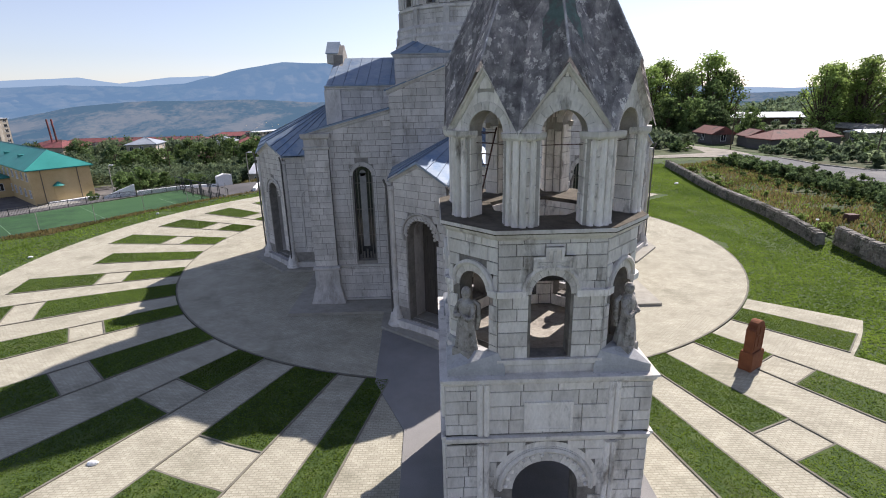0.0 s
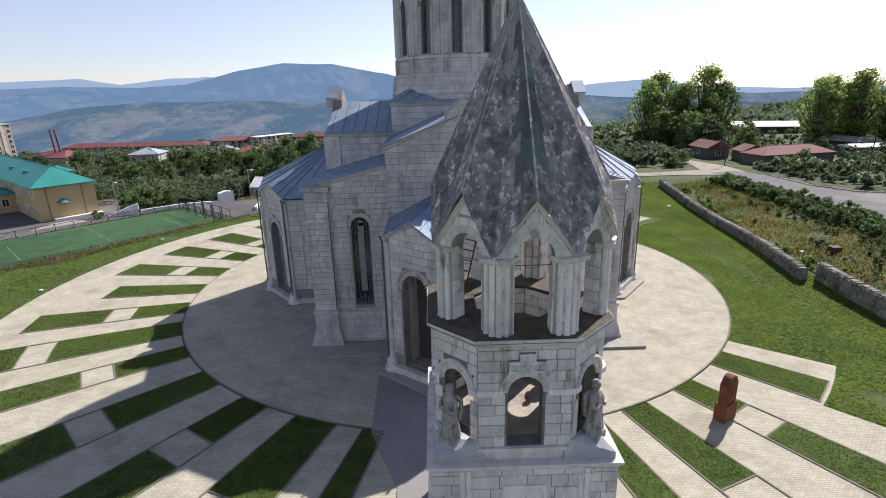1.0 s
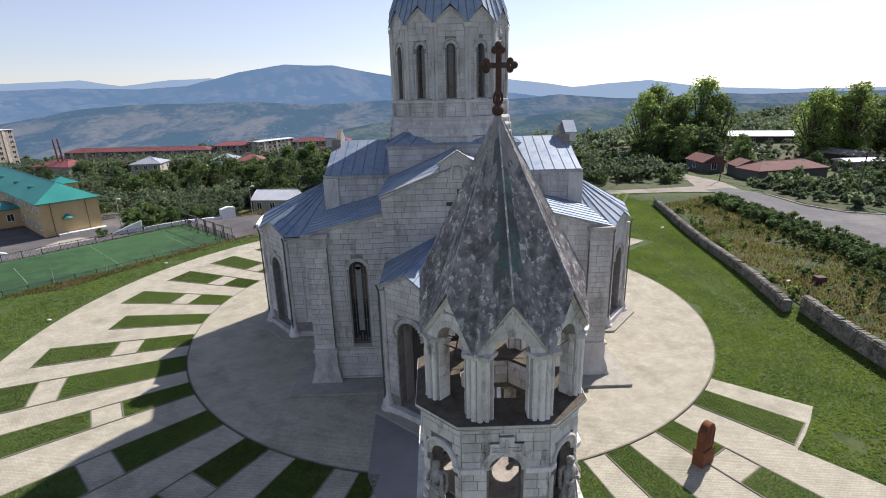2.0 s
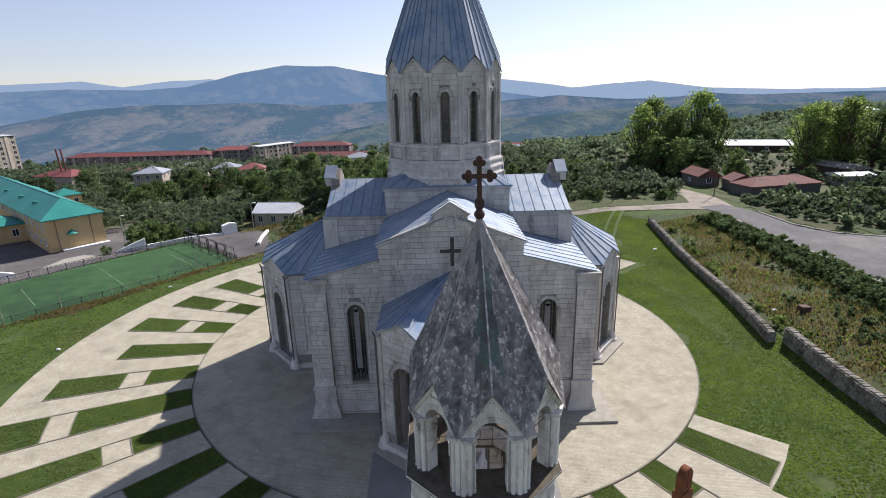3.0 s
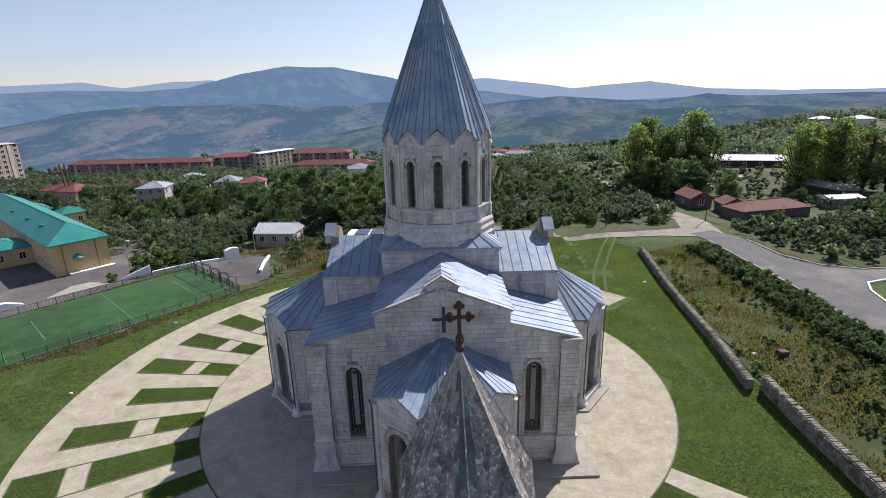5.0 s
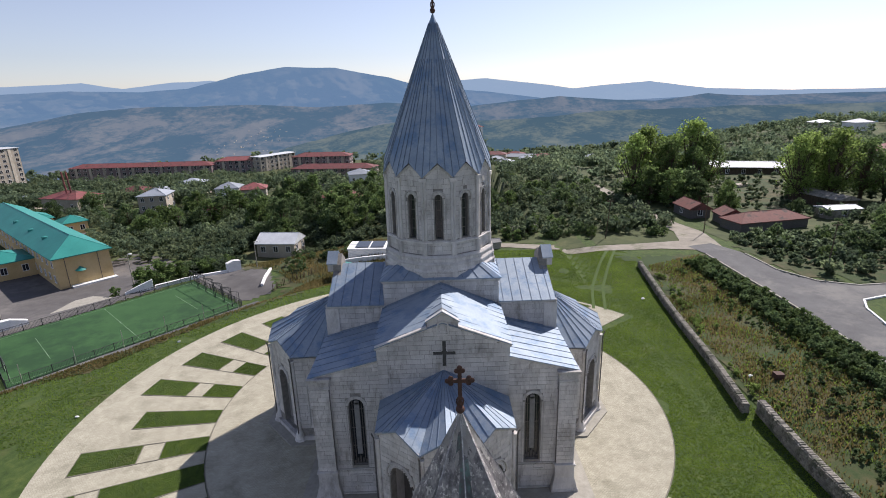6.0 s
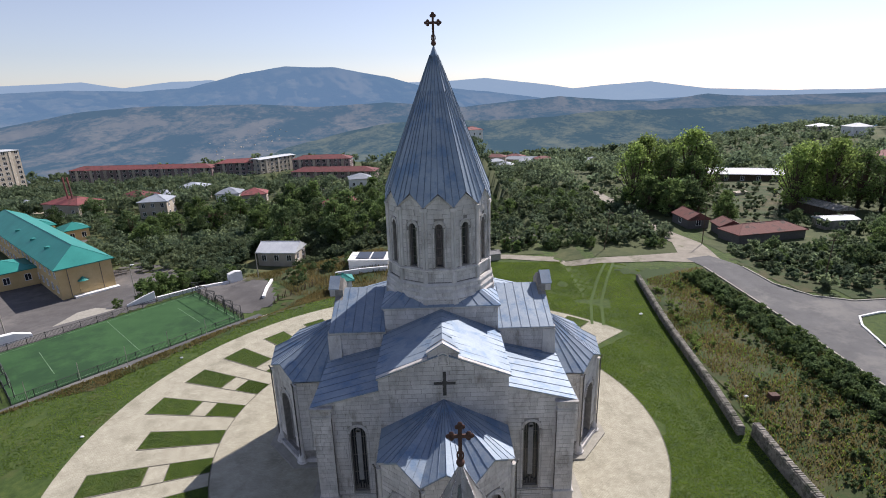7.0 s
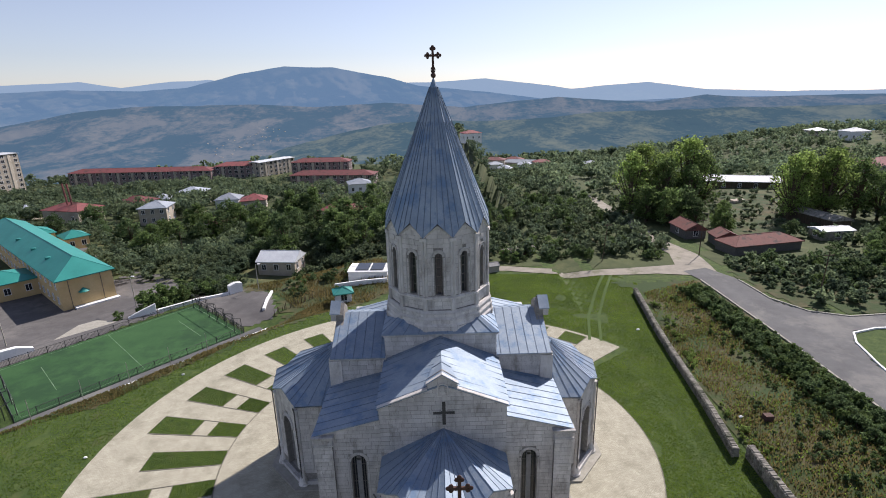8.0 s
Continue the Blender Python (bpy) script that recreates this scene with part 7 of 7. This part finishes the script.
def woods(name, label, n, area, hs, size, mat, leaves, seed, skip=None):
    """Far trees that nobody could count: one mesh of crown clumps."""
    rs = np.random.RandomState(seed)
    out = []
    while len(out) < n:
        x, y = area(rs)
        if skip and skip(x, y):
            continue
        h = rs.uniform(*hs)
        z = lay(x, y)
        r = h * rs.uniform(0.32, 0.5)
        cl = [(x + rs.normal() * r * 0.5, y + rs.normal() * r * 0.5, z + h * rs.uniform(0.25, 0.85), r * rs.uniform(0.4, 0.65)) for _ in range(6)]
        out.append(leaf_quads(rs, cl, leaves, size))
    ob = new(name, quads_mesh(name, np.concatenate(out), mat))
    tagged(ob, label, "woods", kind="stuff")


def rs_gate(x, y):
    return noise.noise((x * 0.3, y * 0.3, 5.0)) < 0.0


BUILT = [(-243, 303, 95, 16), (-150, 300, 36, 20), (-128, 300, 25, 44), (-92, 228, 64, 76)]


def near_block(x, y):
    return any(abs(x - hx) < hl + 2 and hy - 10 < y < hy + hl for hx, hy, hl in HOMES) or any(a - 4 < x < a + l + 4 and b - 22 < y < b + w for a, b, l, w in BUILT)


for mat, seed in ((WOOD_D, 31), (WOOD_L, 32)):
    woods("town_woods", "dense green tree cover between the town houses", 640, lambda rs: (rs.uniform(-270, 45), rs.uniform(122, 340)), (4, 7.6), 0.42, mat, 150, seed, near_block)
    woods("slope_woods", "dense green tree cover on the slope beyond the sheds", 650, lambda rs: (rs.uniform(40, 330), rs.uniform(125, 360)), (4.5, 8), 0.5, mat, 130, seed + 5, near_block)
    woods("far_woods", "hazy far woods along the edge of the plateau", 650, lambda rs: (rs.uniform(-520, 520), rs.uniform(330, 700)), (5, 10), 1.2, mat, 50, seed + 9)
    woods("far_woods", "hazy far woods along the edge of the plateau", 420, lambda rs: (rs.uniform(-20, 260), rs.uniform(330, 560)), (4, 8), 0.8, mat, 70, seed + 11, near_block)
    woods("side_woods", "bushy tree cover beside the school", 300, lambda rs: (rs.uniform(-230, -78), rs.uniform(98, 220)), (3, 6.5), 0.42, mat, 130, seed + 13, near_block)
    woods("hill_woods", "trees on the rising ground by the road", 300, lambda rs: (rs.uniform(104, 330), rs.uniform(15, 125)), (4, 8), 0.42, mat, 150, seed + 17, near_block)

    woods("scrub_bushes", "thick low scrub between track and town", 420, lambda rs: (rs.uniform(-6, 44), rs.uniform(50, 135)), (1.2, 3.4), 0.26, mat, 130, seed + 21)
    woods("scrub_bushes", "thick low scrub below the cottage", 330, lambda rs: (rs.uniform(-78, 0), rs.uniform(76, 135)), (1.6, 4.2), 0.3, mat, 130, seed + 25, near_home)
    woods("scrub_bushes", "thick low scrub round the stables", 260, lambda rs: (rs.uniform(50, 130), rs.uniform(24, 126)), (1.0, 2.8), 0.26, mat, 110, seed + 29, lambda x, y: (50 < x < 72 and 44 < y < 70) or (62 < x < 98 and 62 < y < 118) or x + y * 0.2 < 54)
    woods("scrub_bushes", "low ivy and scrub on the verge", 430, lambda rs: (rs.uniform(49, 92), rs.uniform(26, 47)), (0.4, 1.3), 0.15, mat, 150, seed + 33, lambda x, y: (52 < x < 69 and y > 46) or y < 27 + (54 - x) * 0.8)
    woods("scrub_bushes", "thick low scrub round the cottage", 240, lambda rs: (rs.uniform(-50, -2), rs.uniform(46, 78)), (0.7, 2.6), 0.2, mat, 150, seed + 37, lambda x, y: y < 63 - (x + 46) * 0.0 and x > -38 or x < -46 + (y - 46) * -0.2 or (-42 < x < -28 and 58 < y < 73) or y < 44 - x * 0.0 or x > -38 and y < 64)
    woods("scrub_bushes", "thick scrub beside the school", 330, lambda rs: (rs.uniform(-112, -42), rs.uniform(58, 112)), (0.9, 3.6), 0.22, mat, 150, seed + 41, lambda x, y: y < 57.5 - (x + 60) * 0.871 or x - y * 0.2 > -54 or near_home(x, y + 3))
    woods("scrub_bushes", "bushes in the shed yard", 75, lambda rs: (rs.uniform(64, 96), rs.uniform(64, 112)), (0.5, 1.9), 0.2, mat, 150, seed + 45)
for k in range(3):
    woods("hedge_ivy", "dense dark ivy and bramble hedge along the road", 130, lambda rs: (37.7 + rs.uniform(-1.9, 1.9), rs.uniform(-24, 32)), (0.7, 1.35), 0.1, (LEAF_D, LEAF_M, LEAF_D)[k], 210, 61 + k)
woods("meadow_scrub", "dark green weeds grown through the meadow", 190, lambda rs: (rs.uniform(28.5, 37), rs.uniform(-24, 4)), (0.25, 0.75), 0.075, LEAF_D, 130, 71)
woods("meadow_scrub", "dark green weeds grown through the meadow", 120, lambda rs: (rs.uniform(33, 36.5), rs.uniform(-10, 30)), (0.25, 0.7), 0.075, LEAF_M, 130, 72)
woods("wall_weeds", "yellow-green leafy weeds along the rubble wall", 90, lambda rs: (lambda q: (25.2 + 0.14 * (q + 3) + abs(rs.normal()) * 0.9 + 0.3, q))(rs.uniform(-4, 28)), (0.25, 0.7), 0.07, LEAF_L, 120, 73, rs_gate)
# meadow grass
rs = np.random.RandomState(40)


def tufts(name, label, poly, n, hs, mat, gate=0.25, off_paths=False):
    xs, ys = [p[0] for p in poly], [p[1] for p in poly]
    q = []
    while len(q) < n * 4:
        x, y = rs.uniform(min(xs), max(xs)), rs.uniform(min(ys), max(ys))
        if not inside(poly, x, y) or noise.noise((x * 0.25, y * 0.25, 3)) < rs.uniform(-0.5, gate):
            continue
        if off_paths:
            a, r = math.degrees(math.atan2(x, -y)), math.hypot(x, y)
            if math.hypot(x - PC[0], y - PC[1]) < PR + 0.12 or (3 < a < 41.5 and r < 30.8) or (41 < a < 52.3 and r < 23.05) or (126 < a < 169 and r < 27.8) or (-170 < a < -3 and r < 30.8):
                continue
        z = lay(x, y) - 0.05
        h, w, t = rs.uniform(*hs), rs.uniform(0.03, 0.09), rs.uniform(0, 6.28)
        dx, dy, lx, ly = math.cos(t) * w, math.sin(t) * w, rs.normal() * h * 0.25, rs.normal() * h * 0.25
        q += [(x - dx, y - dy, z), (x + dx, y + dy, z), (x + dx * .3 + lx, y + dy * .3 + ly, z + h), (x - dx * .3 + lx, y - dy * .3 + ly, z + h)]
    ob = new(name, quads_mesh(name, np.array(q), mat))
    tagged(ob, label, "grass", kind="stuff")


MEADOW_LINE = [(25.8, -25), (25.8, -2), (28, 20), (30.5, 32), (40, 36), (40, 20), (39.8, -25)]
tufts("meadow_grass", "tall yellowed meadow grass", MEADOW_LINE, 24000, (0.12, 0.4), GRASSBLADE)
tufts("meadow_weeds", "green weeds scattered in the meadow", MEADOW_LINE, 12000, (0.1, 0.3), LAWNBLADE)
tufts("bank_grass", "dry grass on the bank", [(-48, 1), (-43.0, 4.4), (-24.9, 26.0), (-21, 34), (-15, 42), (-13, 35), (-22, 26), (-35, 9)], 9000, (0.1, 0.32), GRASSBLADE)
tufts("lawn_grass", "short uneven lawn grass", [(15, -18), (25.2, -27), (25.2, 0), (29.5, 31), (31, 36), (28, 41), (4, 43), (8, 24), (8, -6)], 118000, (0.03, 0.08), LAWNBLADE, -0.45, True)
tufts("lawn_grass", "short uneven lawn grass", [(-28, -4), (-45, -10), (-46, 5), (-30, 24), (-14, 34), (-12, 30), (-22, 18)], 26000, (0.03, 0.09), LAWNBLADE, -0.45, True)
tufts("rough_grass", "rough grass behind the cottage yard", [(-36, 50), (-27, 42), (-22, 35), (-11, 35), (-5, 44), (-3, 60), (-28, 63)], 12000, (0.2, 0.6), GRASSBLADE)


# ---- distance ----
def srgb(r, g, b):
    return tuple((c / 255 / 12.92) if c < 10 else ((c / 255 + 0.055) / 1.055) ** 2.4 for c in (r, g, b))


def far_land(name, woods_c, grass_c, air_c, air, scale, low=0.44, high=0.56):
    """Sunlit land of woods and dry grass; hazy air is only a glow mixed into its surface."""
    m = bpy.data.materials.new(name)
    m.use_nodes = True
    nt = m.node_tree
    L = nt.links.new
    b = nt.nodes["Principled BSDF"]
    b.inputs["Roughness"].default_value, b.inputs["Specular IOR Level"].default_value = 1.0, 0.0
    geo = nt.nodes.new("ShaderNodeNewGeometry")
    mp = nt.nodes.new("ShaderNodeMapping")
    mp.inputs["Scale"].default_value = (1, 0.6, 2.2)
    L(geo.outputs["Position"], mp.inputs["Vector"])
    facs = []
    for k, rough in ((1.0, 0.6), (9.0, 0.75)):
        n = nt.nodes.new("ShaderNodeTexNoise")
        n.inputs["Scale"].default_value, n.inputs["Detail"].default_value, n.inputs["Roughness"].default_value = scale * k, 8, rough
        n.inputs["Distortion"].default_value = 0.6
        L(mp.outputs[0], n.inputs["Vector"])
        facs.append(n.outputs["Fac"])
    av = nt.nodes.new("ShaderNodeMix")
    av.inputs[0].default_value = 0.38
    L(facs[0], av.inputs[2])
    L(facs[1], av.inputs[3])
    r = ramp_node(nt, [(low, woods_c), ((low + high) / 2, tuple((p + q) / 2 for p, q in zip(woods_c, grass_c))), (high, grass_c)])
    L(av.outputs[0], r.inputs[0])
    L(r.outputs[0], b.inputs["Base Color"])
    # haze is painted here: an even emission in the air's colour
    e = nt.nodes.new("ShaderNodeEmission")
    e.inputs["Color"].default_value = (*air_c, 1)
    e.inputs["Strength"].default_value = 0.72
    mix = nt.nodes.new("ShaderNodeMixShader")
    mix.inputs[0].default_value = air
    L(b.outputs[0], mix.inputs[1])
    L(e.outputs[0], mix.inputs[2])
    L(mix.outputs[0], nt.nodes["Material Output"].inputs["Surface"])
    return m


EYE8 = Vector((-0.1, -38.0, 29.7))


def range_of_hills(name, label, D, sky_line, foot, mat, rough, seed, gully=1.0, freq=0.16, NR=46, depth=0.36):
    """A far range as a sloping, gullied sheet of land: its crest stands at the given bearings and elevations, in degrees."""
    az = np.linspace(-60, 60, 620)
    ca, ce = [p[0] for p in sky_line], [p[1] for p in sky_line]
    crest = [np.interp(a, ca, ce) + rough * noise.fractal((a * 0.35, seed, 0), 0.8, 2.2, 5) for a in az]
    vs, fs = [], []
    for k in range(NR + 1):
        f = k / NR
        swell = math.sin(math.pi * min(1.0, f * 1.05)) ** 0.7
        for a, e in zip(az, crest):
            d = D * (1 - depth * f)
            lean = a + 5.0 * f * noise.noise((a * 0.06, seed, 4.0))
            rel = noise.ridged_multi_fractal((lean * freq, f * 1.5, seed * 1.7), 0.9, 2.1, 5, 1.0, 2.0) - 1.1
            el = e + (min(foot, e - 1.0) - e) * f + gully * 0.5 * rel * swell
            el = min(el, e - 0.12 * f)
            d *= 1 + 0.05 * rel * swell
            vs.append((EYE8.x + d * math.sin(radians(a)), EYE8.y + d * math.cos(radians(a)), EYE8.z + d * math.tan(radians(el))))
    n = len(az)
    for k in range(NR):
        for i in range(n - 1):
            fs.append((k * n + i, k * n + i + 1, (k + 1) * n + i + 1, (k + 1) * n + i))
    ob = new(name, mesh_from(name, vs, fs, mat, True))
    tagged(ob, label, "hills", kind="structure")
    return vs, n, az


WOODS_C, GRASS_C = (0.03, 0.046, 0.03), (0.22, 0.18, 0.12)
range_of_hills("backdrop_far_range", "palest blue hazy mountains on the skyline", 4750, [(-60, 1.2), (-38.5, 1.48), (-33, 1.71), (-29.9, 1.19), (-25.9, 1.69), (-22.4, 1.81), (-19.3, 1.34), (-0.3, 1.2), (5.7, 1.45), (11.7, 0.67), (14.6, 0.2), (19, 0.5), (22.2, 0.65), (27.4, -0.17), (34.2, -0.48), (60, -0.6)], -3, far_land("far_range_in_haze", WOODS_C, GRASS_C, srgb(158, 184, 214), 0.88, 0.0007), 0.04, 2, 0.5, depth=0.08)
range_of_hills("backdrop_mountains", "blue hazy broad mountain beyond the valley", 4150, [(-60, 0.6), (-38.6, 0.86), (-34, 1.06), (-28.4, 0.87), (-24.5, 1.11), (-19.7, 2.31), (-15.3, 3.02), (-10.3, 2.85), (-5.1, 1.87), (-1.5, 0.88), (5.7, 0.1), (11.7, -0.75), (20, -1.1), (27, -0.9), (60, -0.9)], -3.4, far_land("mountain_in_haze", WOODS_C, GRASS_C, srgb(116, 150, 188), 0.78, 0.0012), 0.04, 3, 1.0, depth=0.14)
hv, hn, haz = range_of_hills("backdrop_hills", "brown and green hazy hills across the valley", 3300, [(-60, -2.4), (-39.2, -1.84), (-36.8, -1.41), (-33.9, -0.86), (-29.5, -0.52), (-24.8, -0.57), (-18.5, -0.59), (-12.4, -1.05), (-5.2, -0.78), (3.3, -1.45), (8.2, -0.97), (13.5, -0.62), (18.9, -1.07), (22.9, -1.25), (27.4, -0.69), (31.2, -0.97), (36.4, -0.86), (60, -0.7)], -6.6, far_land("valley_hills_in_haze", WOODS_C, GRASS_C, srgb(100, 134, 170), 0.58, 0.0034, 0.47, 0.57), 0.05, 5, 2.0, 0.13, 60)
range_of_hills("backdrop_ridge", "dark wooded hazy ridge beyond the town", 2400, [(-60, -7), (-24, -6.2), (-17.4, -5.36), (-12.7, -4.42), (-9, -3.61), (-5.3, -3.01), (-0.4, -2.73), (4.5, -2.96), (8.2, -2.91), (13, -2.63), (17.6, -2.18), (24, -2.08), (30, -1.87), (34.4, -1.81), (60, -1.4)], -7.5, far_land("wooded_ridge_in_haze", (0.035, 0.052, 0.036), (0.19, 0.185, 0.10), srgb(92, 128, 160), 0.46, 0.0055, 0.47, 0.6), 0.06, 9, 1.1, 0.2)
# far village on the valley side
vr = random.Random(8)
bm = bmesh.new()
for k in range(46):
    a = -19.5 + vr.gauss(0, 2.2)
    row = int(min(56, max(22, 39 + vr.gauss(0, 6) - (a + 19.5) * 1.5)))
    p = Vector(hv[row * hn + int(np.searchsorted(haz, a))])
    w, h = vr.uniform(1.5, 3.2), vr.uniform(0.5, 2)
    box(bm, p.x - w, p.x + w, p.y - 4, p.y + 4, p.z - 12, p.z + h)
ob = part("far_village", bm, PLASTER, None)
tagged(ob, "white specks of a village across the valley", "village", kind="stuff")
